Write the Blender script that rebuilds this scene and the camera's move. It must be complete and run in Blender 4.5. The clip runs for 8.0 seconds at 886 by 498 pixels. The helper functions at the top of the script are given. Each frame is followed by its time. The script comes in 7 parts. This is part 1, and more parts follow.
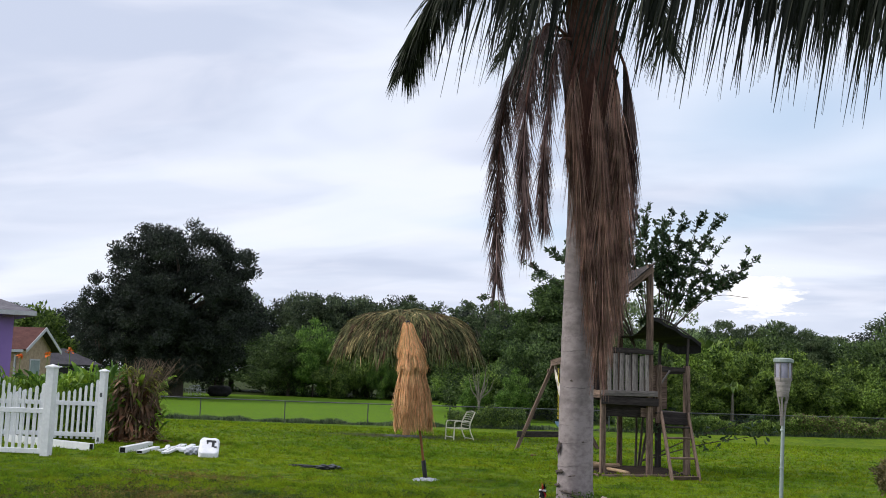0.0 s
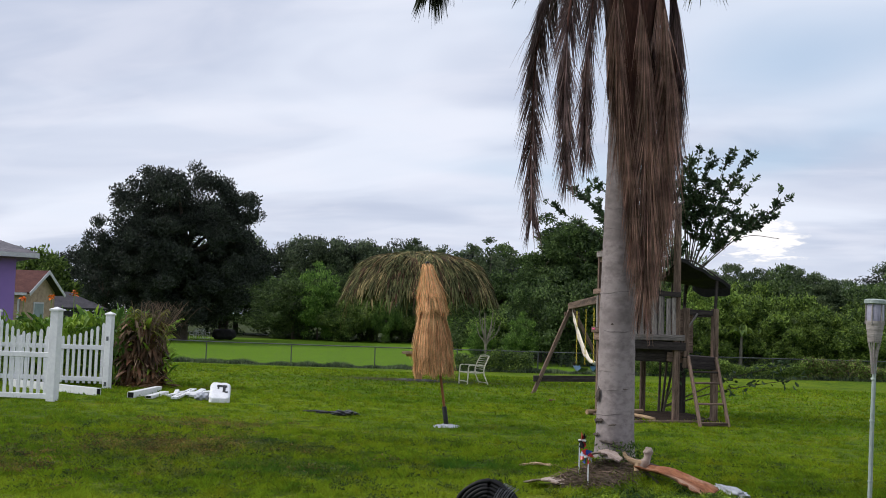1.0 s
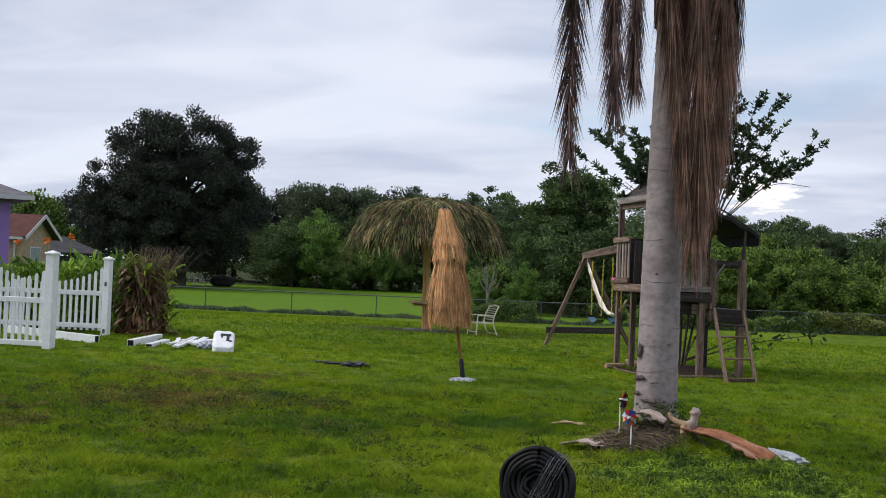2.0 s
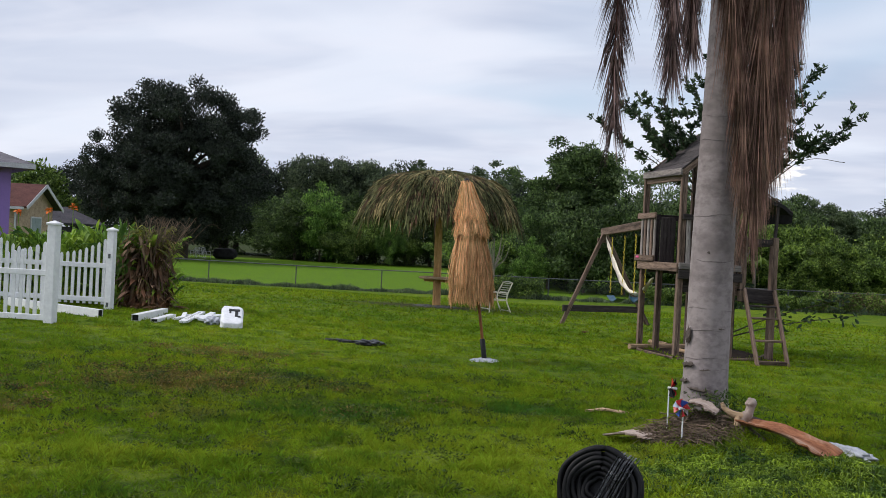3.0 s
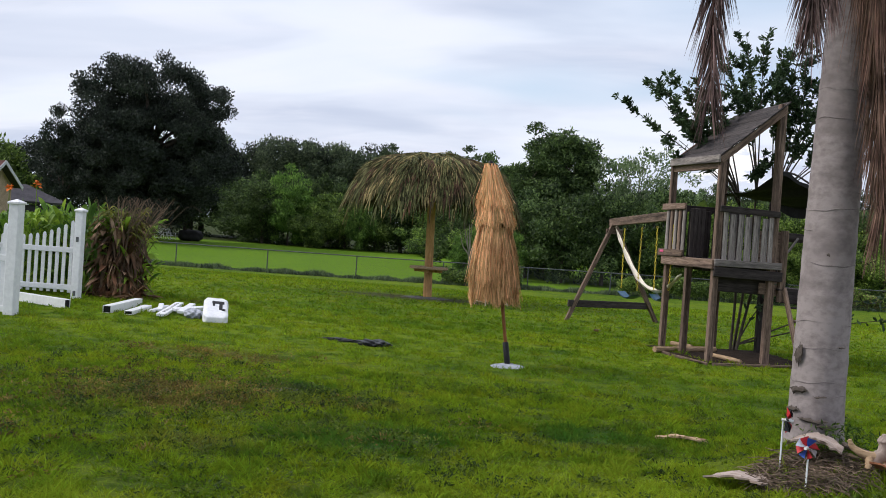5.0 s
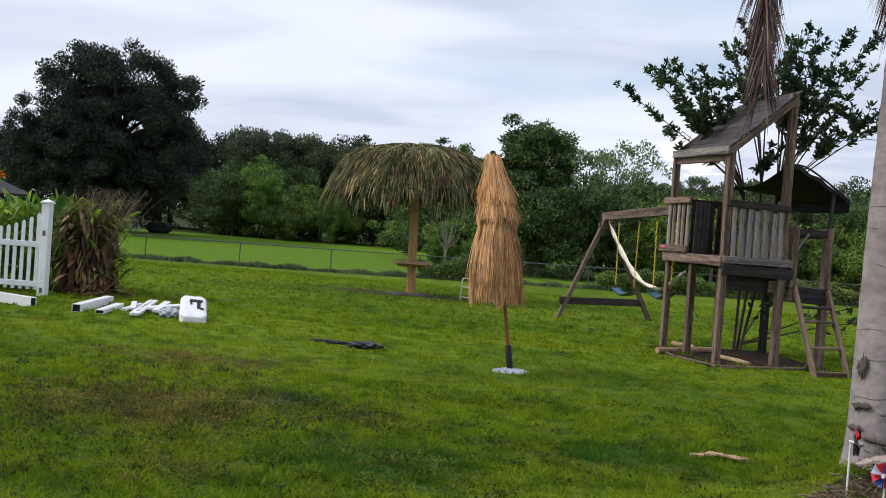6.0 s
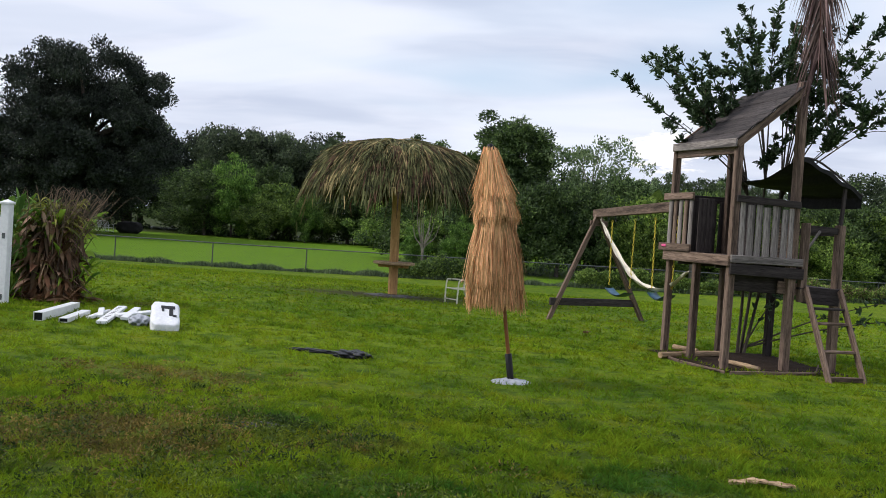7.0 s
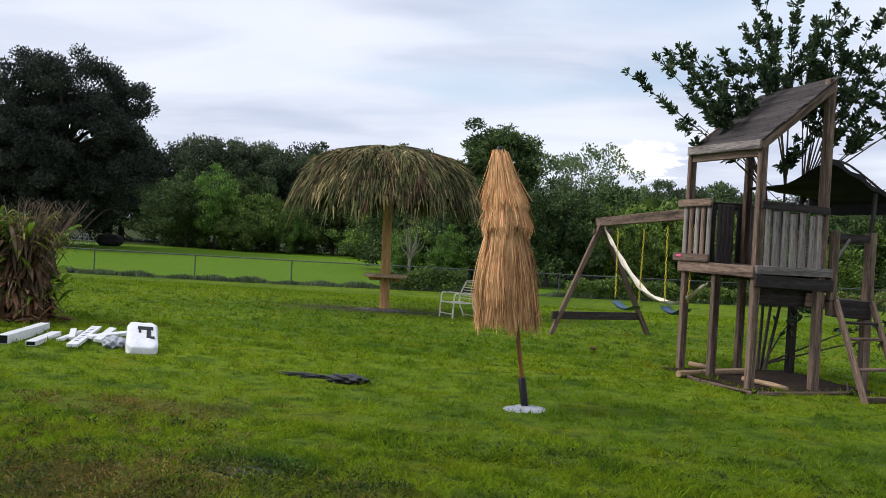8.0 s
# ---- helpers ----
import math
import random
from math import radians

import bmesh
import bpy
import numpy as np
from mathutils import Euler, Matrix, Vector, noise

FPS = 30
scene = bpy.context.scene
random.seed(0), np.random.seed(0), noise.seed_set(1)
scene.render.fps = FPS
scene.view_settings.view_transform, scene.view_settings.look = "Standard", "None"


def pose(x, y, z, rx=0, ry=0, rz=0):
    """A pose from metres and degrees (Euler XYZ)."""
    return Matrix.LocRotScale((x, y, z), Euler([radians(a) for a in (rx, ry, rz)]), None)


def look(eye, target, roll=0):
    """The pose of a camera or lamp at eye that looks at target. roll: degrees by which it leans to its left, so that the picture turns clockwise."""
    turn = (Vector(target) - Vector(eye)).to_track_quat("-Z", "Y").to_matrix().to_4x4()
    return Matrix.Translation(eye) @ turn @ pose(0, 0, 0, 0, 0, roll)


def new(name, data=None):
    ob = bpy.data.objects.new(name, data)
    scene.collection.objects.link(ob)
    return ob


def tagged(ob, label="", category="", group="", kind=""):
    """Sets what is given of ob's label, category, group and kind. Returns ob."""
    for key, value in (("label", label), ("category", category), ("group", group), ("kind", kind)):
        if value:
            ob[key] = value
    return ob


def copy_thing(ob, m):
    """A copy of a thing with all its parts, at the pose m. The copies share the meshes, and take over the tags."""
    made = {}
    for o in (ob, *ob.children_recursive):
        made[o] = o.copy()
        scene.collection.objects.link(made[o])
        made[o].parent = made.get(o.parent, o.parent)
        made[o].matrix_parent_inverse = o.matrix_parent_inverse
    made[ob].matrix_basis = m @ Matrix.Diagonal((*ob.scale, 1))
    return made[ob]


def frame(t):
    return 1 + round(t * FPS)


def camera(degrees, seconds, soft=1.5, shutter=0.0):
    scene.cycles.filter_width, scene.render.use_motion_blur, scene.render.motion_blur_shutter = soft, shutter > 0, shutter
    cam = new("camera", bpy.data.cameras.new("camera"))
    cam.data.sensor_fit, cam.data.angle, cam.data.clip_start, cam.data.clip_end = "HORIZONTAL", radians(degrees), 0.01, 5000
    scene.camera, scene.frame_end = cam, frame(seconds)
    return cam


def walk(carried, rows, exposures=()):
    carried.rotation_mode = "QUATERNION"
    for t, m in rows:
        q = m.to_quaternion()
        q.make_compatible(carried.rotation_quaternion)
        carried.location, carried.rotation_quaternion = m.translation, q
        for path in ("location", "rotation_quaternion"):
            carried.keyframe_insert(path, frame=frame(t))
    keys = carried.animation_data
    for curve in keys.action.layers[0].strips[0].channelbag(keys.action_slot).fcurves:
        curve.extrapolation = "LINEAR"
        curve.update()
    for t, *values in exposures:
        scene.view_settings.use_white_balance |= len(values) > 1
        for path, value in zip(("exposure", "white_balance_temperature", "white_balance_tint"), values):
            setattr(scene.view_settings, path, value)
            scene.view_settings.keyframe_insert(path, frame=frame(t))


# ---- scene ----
cam = camera(47.9, 8.0, 0.9)
PATH = [
    (0, (0.175, -1.051, 1.611), (-0.255, 0.886, 1.866), 1.8),
    (0.5, (-0.041, -0.731, 1.604), (-0.474, 1.211, 1.809), 1.5),
    (1, (-0.28, -0.379, 1.6), (-0.712, 1.568, 1.743), 1.8),
    (1.5, (-0.528, 0.018, 1.582), (-0.955, 1.97, 1.668), 2.1),
    (3, (-1.175, 0.995, 1.569), (-1.599, 2.95, 1.56), 3.0),
    (3.5, (-1.413, 1.342, 1.579), (-1.837, 3.296, 1.559), 3.2),
    (4, (-1.653, 1.761, 1.571), (-2.075, 3.716, 1.543), 3.5),
    (4.5, (-1.929, 2.074, 1.58), (-2.315, 4.036, 1.549), 3.8),
    (6, (-2.659, 3.165, 1.595), (-2.948, 5.144, 1.55), 4.2),
    (6.5, (-2.874, 3.555, 1.598), (-3.128, 5.538, 1.548), 4.0),
    (7, (-3.009, 3.999, 1.6), (-3.244, 5.985, 1.554), 3.8),
    (7.5, (-3.145, 4.495, 1.603), (-3.365, 6.483, 1.569), 3.5),
    (8, (-3.336, 4.975, 1.607), (-3.54, 6.964, 1.582), 3.3),
]
walk(cam, [(t, look(eye, target, roll)) for t, eye, target, roll in PATH], [(0, 0.14), (0.8, 0.02), (1.6, -0.03), (3.2, 0.0), (4.5, 0.1), (8, 0.1)])

# ---- world, sun ----
world = bpy.data.worlds.new("sky")
scene.world = world
world.use_nodes = True
SUN = Vector((-0.80, -0.18, 0.80)).normalized()


def build_sky():
    nt = world.node_tree
    nt.nodes.clear()
    N, L = nt.nodes.new, nt.links.new

    def math_node(op, a, b=None):
        n = N("ShaderNodeMath")
        n.operation = op
        for i, v in enumerate((a, b)):
            if v is None:
                continue
            if isinstance(v, (int, float)):
                n.inputs[i].default_value = v
            else:
                L(v, n.inputs[i])
        return n.outputs[0]

    def smooth(v, lo, hi):
        n = N("ShaderNodeMapRange")
        n.interpolation_type = "SMOOTHSTEP"
        L(v, n.inputs[0])
        n.inputs[1].default_value, n.inputs[2].default_value = lo, hi
        return n.outputs[0]

    def blend(f, a, b):
        n = N("ShaderNodeMix")
        n.data_type = "RGBA"
        if isinstance(f, (int, float)):
            n.inputs[0].default_value = f
        else:
            L(f, n.inputs[0])
        for i, v in ((6, a), (7, b)):
            if isinstance(v, tuple):
                n.inputs[i].default_value = (*v, 1)
            else:
                L(v, n.inputs[i])
        return n.outputs[2]

    tc = N("ShaderNodeTexCoord").outputs["Generated"]
    sep = N("ShaderNodeSeparateXYZ")
    L(tc, sep.inputs[0])
    up = math_node("ADD", math_node("MAXIMUM", sep.outputs[2], 0.0), 0.16)
    px, py = math_node("DIVIDE", sep.outputs[0], up), math_node("DIVIDE", sep.outputs[1], up)
    com = N("ShaderNodeCombineXYZ")
    L(px, com.inputs[0]), L(py, com.inputs[1])

    def cloud_noise(scale, detail, rough, stretch, shift, warp=0.0):
        mp = N("ShaderNodeMapping")
        mp.inputs["Location"].default_value = shift
        mp.inputs["Rotation"].default_value = (0, 0, radians(14))
        mp.inputs["Scale"].default_value = stretch
        L(com.outputs[0], mp.inputs[0])
        n = N("ShaderNodeTexNoise")
        n.inputs["Scale"].default_value, n.inputs["Detail"].default_value = scale, detail
        n.inputs["Roughness"].default_value, n.inputs["Distortion"].default_value = rough, warp
        L(mp.outputs[0], n.inputs["Vector"])
        return n.outputs[0]

    sky = N("ShaderNodeTexSky")
    sky.sky_type, sky.sun_disc = "NISHITA", False
    sky.sun_elevation = math.asin(SUN.z)
    sky.sun_rotation = math.atan2(SUN.x, SUN.y)
    big = cloud_noise(0.42, 3, 0.5, (0.8, 1.1, 1), (3.1, 0.7, 0), 0.5)
    band = cloud_noise(0.95, 4, 0.48, (0.6, 1.25, 1), (7.3, 2.2, 0), 0.8)
    fine = cloud_noise(2.6, 4, 0.5, (0.7, 1.2, 1), (1.0, 5.0, 0), 0.6)
    cloud = blend(smooth(band, 0.36, 0.66), (0.555, 0.605, 0.75), (0.80, 0.84, 0.955))
    cloud = blend(math_node("MULTIPLY", smooth(fine, 0.42, 0.7), 0.35), cloud, (0.88, 0.88, 0.97))
    cloud = blend(math_node("MULTIPLY", smooth(big, 0.56, 0.75), 0.45), cloud, (0.95, 0.94, 0.98))
    cover = smooth(big, 0.24, 0.405)
    # the low cumulus over the tree line
    puff = cloud_noise(11.0, 6, 0.62, (1, 1, 1), (0, 0, 0), 0.2)
    spot = N("ShaderNodeVectorMath")
    spot.operation = "DISTANCE"
    mp = N("ShaderNodeMapping")
    mp.inputs["Scale"].default_value = (1, 1, 1.7)
    L(tc, mp.inputs[0])
    L(mp.outputs[0], spot.inputs[0])
    spot.inputs[1].default_value = (0.093, 0.991, 0.086 * 1.7)
    lump = smooth(math_node("ADD", spot.outputs["Value"], math_node("MULTIPLY", puff, 0.10)), 0.088, 0.070)
    back_sky, back_cloud, mix = N("ShaderNodeBackground"), N("ShaderNodeBackground"), N("ShaderNodeMixShader")
    tint = blend(0.5, sky.outputs[0], (4.4, 6.4, 8.6))
    L(tint, back_sky.inputs[0])
    back_sky.inputs[1].default_value = 0.12
    L(blend(lump, cloud, (1.0, 0.98, 0.99)), back_cloud.inputs[0])
    back_cloud.inputs[1].default_value = 1.05
    L(math_node("MAXIMUM", math_node("MULTIPLY", cover, 0.93), lump), mix.inputs[0])
    L(back_sky.outputs[0], mix.inputs[1]), L(back_cloud.outputs[0], mix.inputs[2])
    out = N("ShaderNodeOutputWorld")
    L(mix.outputs[0], out.inputs[0])


build_sky()
sun = new("sun", bpy.data.lights.new("sun", "SUN"))
sun.data.energy, sun.data.angle, sun.data.color = 2.5, radians(16), (1.0, 0.95, 0.88)
sun.matrix_world = look(SUN * 50, (0, 0, 0))


# ---- materials ----
def surface(name, low, high, scale=4.0, stretch=(1, 1, 1), rough=0.8, bump=0.2, grain=30.0, vary=0.12, metal=0.0,
            island=False, through_light=0.0, dark=None, specular=0.2, wide=0.6, span=(0.42, 0.78)):
    """Two-scale procedural colour between low and high, with fine relief; dark: colour of stains; island: vary by piece."""
    m = bpy.data.materials.new(name)
    m.use_nodes = True
    nt = m.node_tree
    N, L = nt.nodes.new, nt.links.new
    shader = nt.nodes["Principled BSDF"]
    tc = N("ShaderNodeTexCoord")
    mp = N("ShaderNodeMapping")
    mp.inputs["Scale"].default_value = stretch
    L(tc.outputs["Object"], mp.inputs[0])

    def noise_tex(s, detail=4, r=0.6):
        n = N("ShaderNodeTexNoise")
        n.inputs["Scale"].default_value, n.inputs["Detail"].default_value, n.inputs["Roughness"].default_value = s, detail, r
        L(mp.outputs[0], n.inputs["Vector"])
        return n.outputs[0]

    a, b = noise_tex(scale), noise_tex(grain, 3)
    ad = N("ShaderNodeMath")
    ad.operation = "MULTIPLY_ADD"
    L(b, ad.inputs[0])
    ad.inputs[1].default_value = 0.6
    mu = N("ShaderNodeMath")
    mu.operation = "MULTIPLY"
    L(a, mu.inputs[0])
    mu.inputs[1].default_value = wide
    L(mu.outputs[0], ad.inputs[2])
    rp = N("ShaderNodeValToRGB")
    rp.color_ramp.elements[0].position, rp.color_ramp.elements[1].position = span
    rp.color_ramp.elements[0].color, rp.color_ramp.elements[1].color = (*low, 1), (*high, 1)
    L(ad.outputs[0], rp.inputs[0])
    colour = rp.outputs[0]
    if dark:
        st = noise_tex(scale * 0.45, 5, 0.65)
        mr = N("ShaderNodeMapRange")
        L(st, mr.inputs[0])
        mr.inputs[1].default_value, mr.inputs[2].default_value = 0.50, 0.66
        mx = N("ShaderNodeMix")
        mx.data_type = "RGBA"
        L(mr.outputs[0], mx.inputs[0]), L(colour, mx.inputs[6])
        mx.inputs[7].default_value = (*dark, 1)
        colour = mx.outputs[2]
    rnd = N("ShaderNodeNewGeometry").outputs["Random Per Island"] if island else N("ShaderNodeObjectInfo").outputs["Random"]
    mr = N("ShaderNodeMapRange")
    L(rnd, mr.inputs[0])
    mr.inputs[3].default_value, mr.inputs[4].default_value = 1 - vary, 1 + vary
    hs = N("ShaderNodeHueSaturation")
    L(mr.outputs[0], hs.inputs["Value"]), L(colour, hs.inputs["Color"])
    if island:
        mh = N("ShaderNodeMapRange")
        L(rnd, mh.inputs[0])
        mh.inputs[3].default_value, mh.inputs[4].default_value = 0.515, 0.485
        L(mh.outputs[0], hs.inputs["Hue"])
    if island:
        one = N("ShaderNodeMapRange")
        L(N("ShaderNodeObjectInfo").outputs["Random"], one.inputs[0])
        one.inputs[3].default_value, one.inputs[4].default_value = 0.78, 1.28
        both = N("ShaderNodeMath")
        both.operation = "MULTIPLY"
        L(one.outputs[0], both.inputs[0]), L(mr.outputs[0], both.inputs[1])
        L(both.outputs[0], hs.inputs["Value"])
    L(hs.outputs[0], shader.inputs["Base Color"])
    shader.inputs["Roughness"].default_value, shader.inputs["Metallic"].default_value = rough, metal
    shader.inputs["Specular IOR Level"].default_value = specular
    if bump:
        bp = N("ShaderNodeBump")
        bp.inputs["Strength"].default_value, bp.inputs["Distance"].default_value = bump, 0.01
        L(ad.outputs[0], bp.inputs["Height"]), L(bp.outputs[0], shader.inputs["Normal"])
    if through_light:
        tr, mix = N("ShaderNodeBsdfTranslucent"), N("ShaderNodeMixShader")
        L(hs.outputs[0], tr.inputs[0])
        mix.inputs[0].default_value = through_light
        L(shader.outputs[0], mix.inputs[1]), L(tr.outputs[0], mix.inputs[2])
        L(mix.outputs[0], nt.nodes["Material Output"].inputs[0])
    return m


def lawn(name, blade):
    """Grass: patches of lush, yellow and trodden brown over the yard, finer mottling between."""
    m = bpy.data.materials.new(name)
    m.use_nodes = True
    nt = m.node_tree
    N, L = nt.nodes.new, nt.links.new
    shader = nt.nodes["Principled BSDF"]
    at = N("ShaderNodeTexCoord").outputs["Object"]

    def noise_tex(s, detail=4, r=0.6, vec=None):
        n = N("ShaderNodeTexNoise")
        n.inputs["Scale"].default_value, n.inputs["Detail"].default_value, n.inputs["Roughness"].default_value = s, detail, r
        L(vec or at, n.inputs["Vector"])
        return n.outputs[0]

    def ranged(v, a, b, c=0.0, d=1.0):
        n = N("ShaderNodeMapRange")
        n.interpolation_type = "SMOOTHSTEP"
        L(v, n.inputs[0])
        for i, q in enumerate((a, b, c, d)):
            n.inputs[i + 1].default_value = q
        return n.outputs[0]

    def calc(op, a, b):
        n = N("ShaderNodeMath")
        n.operation = op
        for i, v in enumerate((a, b)):
            if isinstance(v, (int, float)):
                n.inputs[i].default_value = v
            else:
                L(v, n.inputs[i])
        return n.outputs[0]

    def blend(f, a, b):
        n = N("ShaderNodeMix")
        n.data_type = "RGBA"
        L(f, n.inputs[0])
        for i, v in ((6, a), (7, b)):
            if isinstance(v, tuple):
                n.inputs[i].default_value = (*v, 1)
            else:
                L(v, n.inputs[i])
        return n.outputs[2]

    broad, mid, small = noise_tex(0.22, 3), noise_tex(1.3, 4), noise_tex(9.0, 3)
    colour = blend(ranged(broad, 0.38, 0.62), (0.088, 0.152, 0.009), (0.146, 0.212, 0.011))
    colour = blend(calc("MULTIPLY", ranged(mid, 0.50, 0.72), 0.6), colour, (0.170, 0.175, 0.010))
    colour = blend(calc("MULTIPLY", ranged(mid, 0.48, 0.34), 0.7), colour, (0.034, 0.078, 0.008))
    colour = blend(calc("MULTIPLY", ranged(small, 0.49, 0.64), 0.5), colour, (0.050, 0.092, 0.007))
    clump = noise_tex(4.2, 3)
    colour = blend(calc("MULTIPLY", ranged(clump, 0.47, 0.36), 0.6), colour, (0.026, 0.060, 0.008))
    colour = blend(calc("MULTIPLY", ranged(clump, 0.56, 0.68), 0.4), colour, (0.190, 0.235, 0.016))
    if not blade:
        # matted dead thatch under the yard's grass, darkened for the shade between blades
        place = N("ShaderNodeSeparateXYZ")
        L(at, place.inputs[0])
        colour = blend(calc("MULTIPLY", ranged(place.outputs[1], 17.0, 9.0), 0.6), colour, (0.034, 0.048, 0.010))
    # bare and trodden places: x, y, radius along x, along y, strength
    for x, y, rx, ry, k in ((-6.0, 10.6, 1.5, 1.3, 0.88), (-6.6, 13.3, 1.6, 0.8, 0.55), (-4.3, 10.9, 0.9, 0.5, 0.5), (-1.35, 8.2, 0.5, 0.35, 0.7),
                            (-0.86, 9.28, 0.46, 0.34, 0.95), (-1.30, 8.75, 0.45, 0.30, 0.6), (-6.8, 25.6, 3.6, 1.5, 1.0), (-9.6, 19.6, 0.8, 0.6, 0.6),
                            (-5.0, 9.0, 0.8, 0.5, 0.5), (-7.0, 8.6, 1.0, 0.7, 0.6), (-2.2, 10.3, 0.6, 0.3, 0.4)):
        mp = N("ShaderNodeMapping")
        mp.inputs["Location"].default_value = (-x / rx, -y / ry, 0)
        mp.inputs["Scale"].default_value = (1 / rx, 1 / ry, 0)
        L(at, mp.inputs[0])
        ln = N("ShaderNodeVectorMath")
        ln.operation = "LENGTH"
        L(mp.outputs[0], ln.inputs[0])
        edge = calc("ADD", ln.outputs["Value"], calc("MULTIPLY", noise_tex(3.4, 6, 0.75), 2.4))
        # the darkest soil is mulch; under the hut its shade is mixed in
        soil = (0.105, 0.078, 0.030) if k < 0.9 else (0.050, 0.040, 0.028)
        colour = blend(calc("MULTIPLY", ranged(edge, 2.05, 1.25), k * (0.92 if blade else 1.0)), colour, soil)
    # lush darker growth: x, y, radius along x, along y
    for x, y, rx, ry in ((-4.0, 9.6, 1.1, 0.8), (-5.1, 11.5, 0.7, 0.4), (-2.4, 10.6, 0.9, 0.5), (-7.6, 9.0, 0.8, 0.5)):
        mp = N("ShaderNodeMapping")
        mp.inputs["Location"].default_value = (-x / rx, -y / ry, 0)
        mp.inputs["Scale"].default_value = (1 / rx, 1 / ry, 0)
        L(at, mp.inputs[0])
        ln = N("ShaderNodeVectorMath")
        ln.operation = "LENGTH"
        L(mp.outputs[0], ln.inputs[0])
        edge = calc("ADD", ln.outputs["Value"], calc("MULTIPLY", noise_tex(2.6, 5, 0.7), 2.4))
        colour = blend(calc("MULTIPLY", ranged(edge, 2.2, 1.4), 0.75), colour, (0.022, 0.076, 0.012))
    # brighter yellow-green patches: x, y, radius along x, along y
    for x, y, rx, ry in ((-1.9, 8.5, 2.2, 2.0), (-6.2, 7.0, 2.6, 1.2)):
        mp = N("ShaderNodeMapping")
        mp.inputs["Location"].default_value = (-x / rx, -y / ry, 0)
        mp.inputs["Scale"].default_value = (1 / rx, 1 / ry, 0)
        L(at, mp.inputs[0])
        ln = N("ShaderNodeVectorMath")
        ln.operation = "LENGTH"
        L(mp.outputs[0], ln.inputs[0])
        edge = calc("ADD", ln.outputs["Value"], calc("MULTIPLY", noise_tex(2.2, 5, 0.7), 2.4))
        colour = blend(calc("MULTIPLY", ranged(edge, 2.2, 1.5), 0.55), colour, (0.200, 0.260, 0.018))
    if blade:
        rnd = N("ShaderNodeNewGeometry").outputs["Random Per Island"]
        hs = N("ShaderNodeHueSaturation")
        L(ranged(rnd, 0, 1, 1.15, 1.90), hs.inputs["Value"]), L(colour, hs.inputs["Color"])
        L(ranged(rnd, 0, 1, 0.482, 0.508), hs.inputs["Hue"])
        colour = hs.outputs[0]
    else:
        xyz = N("ShaderNodeSeparateXYZ")
        L(at, xyz.inputs[0])
        # the shorter, fresher lawn over the fence
        over = calc("SUBTRACT", xyz.outputs[1], calc("MULTIPLY", xyz.outputs[0], 0.33))
        colour = blend(calc("MULTIPLY", ranged(over, 54.2, 54.8), 0.75), colour, (0.110, 0.215, 0.014))
        # dark band under the far trees: their shade painted into the lawn colour
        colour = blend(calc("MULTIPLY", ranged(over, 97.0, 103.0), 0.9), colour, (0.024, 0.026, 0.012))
        fleck = noise_tex(60.0, 2)
        colour = blend(calc("MULTIPLY", ranged(fleck, 0.52, 0.36), 0.35), colour, (0.030, 0.062, 0.008))
        bp = N("ShaderNodeBump")
        bp.inputs["Strength"].default_value, bp.inputs["Distance"].default_value = 0.9, 0.03
        L(noise_tex(28.0, 4), bp.inputs["Height"]), L(bp.outputs[0], shader.inputs["Normal"])
    if not blade:
        hs = N("ShaderNodeHueSaturation")
        hs.inputs["Value"].default_value = 0.95
        L(colour, hs.inputs["Color"])
        colour = hs.outputs[0]
    L(colour, shader.inputs["Base Color"])
    shader.inputs["Roughness"].default_value, shader.inputs["Specular IOR Level"].default_value = 0.9, 0.06
    if blade:
        tr, mix = N("ShaderNodeBsdfTranslucent"), N("ShaderNodeMixShader")
        L(colour, tr.inputs[0])
        mix.inputs[0].default_value = 0.48
        L(shader.outputs[0], mix.inputs[1]), L(tr.outputs[0], mix.inputs[2])
        L(mix.outputs[0], nt.nodes["Material Output"].inputs[0])
    return m


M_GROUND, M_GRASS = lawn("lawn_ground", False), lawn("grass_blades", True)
M_WOOD = surface("weathered_wood", (0.056, 0.036, 0.028), (0.300, 0.212, 0.165), 3, (0.6, 9, 9), 0.85, 0.6, 14, 0.25, dark=(0.036, 0.024, 0.019))
M_WOOD_GREY = surface("grey_board_wood", (0.10, 0.085, 0.080), (0.44, 0.39, 0.37), 3, (0.6, 9, 9), 0.88, 0.5, 14, 0.2, dark=(0.07, 0.062, 0.062))
# for dark boards, and for boards whose shade is put into the colour
M_WOOD_DARK_SHADED = surface("dark_and_shaded_wood", (0.015, 0.012, 0.012), (0.075, 0.062, 0.060), 3, (0.6, 8, 8), 0.85, 0.5, 14, 0.2)
M_SHINGLE = surface("worn_roof_board", (0.026, 0.023, 0.024), (0.105, 0.090, 0.088), 3, (0.8, 7, 7), 0.9, 0.6, 12, 0.22, dark=(0.035, 0.032, 0.034))
M_LOG = surface("landscape_timber", (0.20, 0.13, 0.075), (0.46, 0.33, 0.21), 3, (0.7, 6, 6), 0.85, 0.4, 12, 0.2)
M_POST = surface("round_timber_post", (0.36, 0.19, 0.075), (0.62, 0.38, 0.17), 2.5, (7, 7, 0.8), 0.75, 0.4, 12, 0.1, dark=(0.26, 0.14, 0.06))
M_POLE = surface("varnished_pole", (0.17, 0.062, 0.024), (0.30, 0.12, 0.045), 3, (8, 8, 0.8), 0.4, 0.2, 12, 0.05)
M_WHITE = surface("white_vinyl", (0.66, 0.67, 0.70), (0.80, 0.81, 0.83), 2.2, (1, 1, 1), 0.42, 0.03, 18, 0.04)
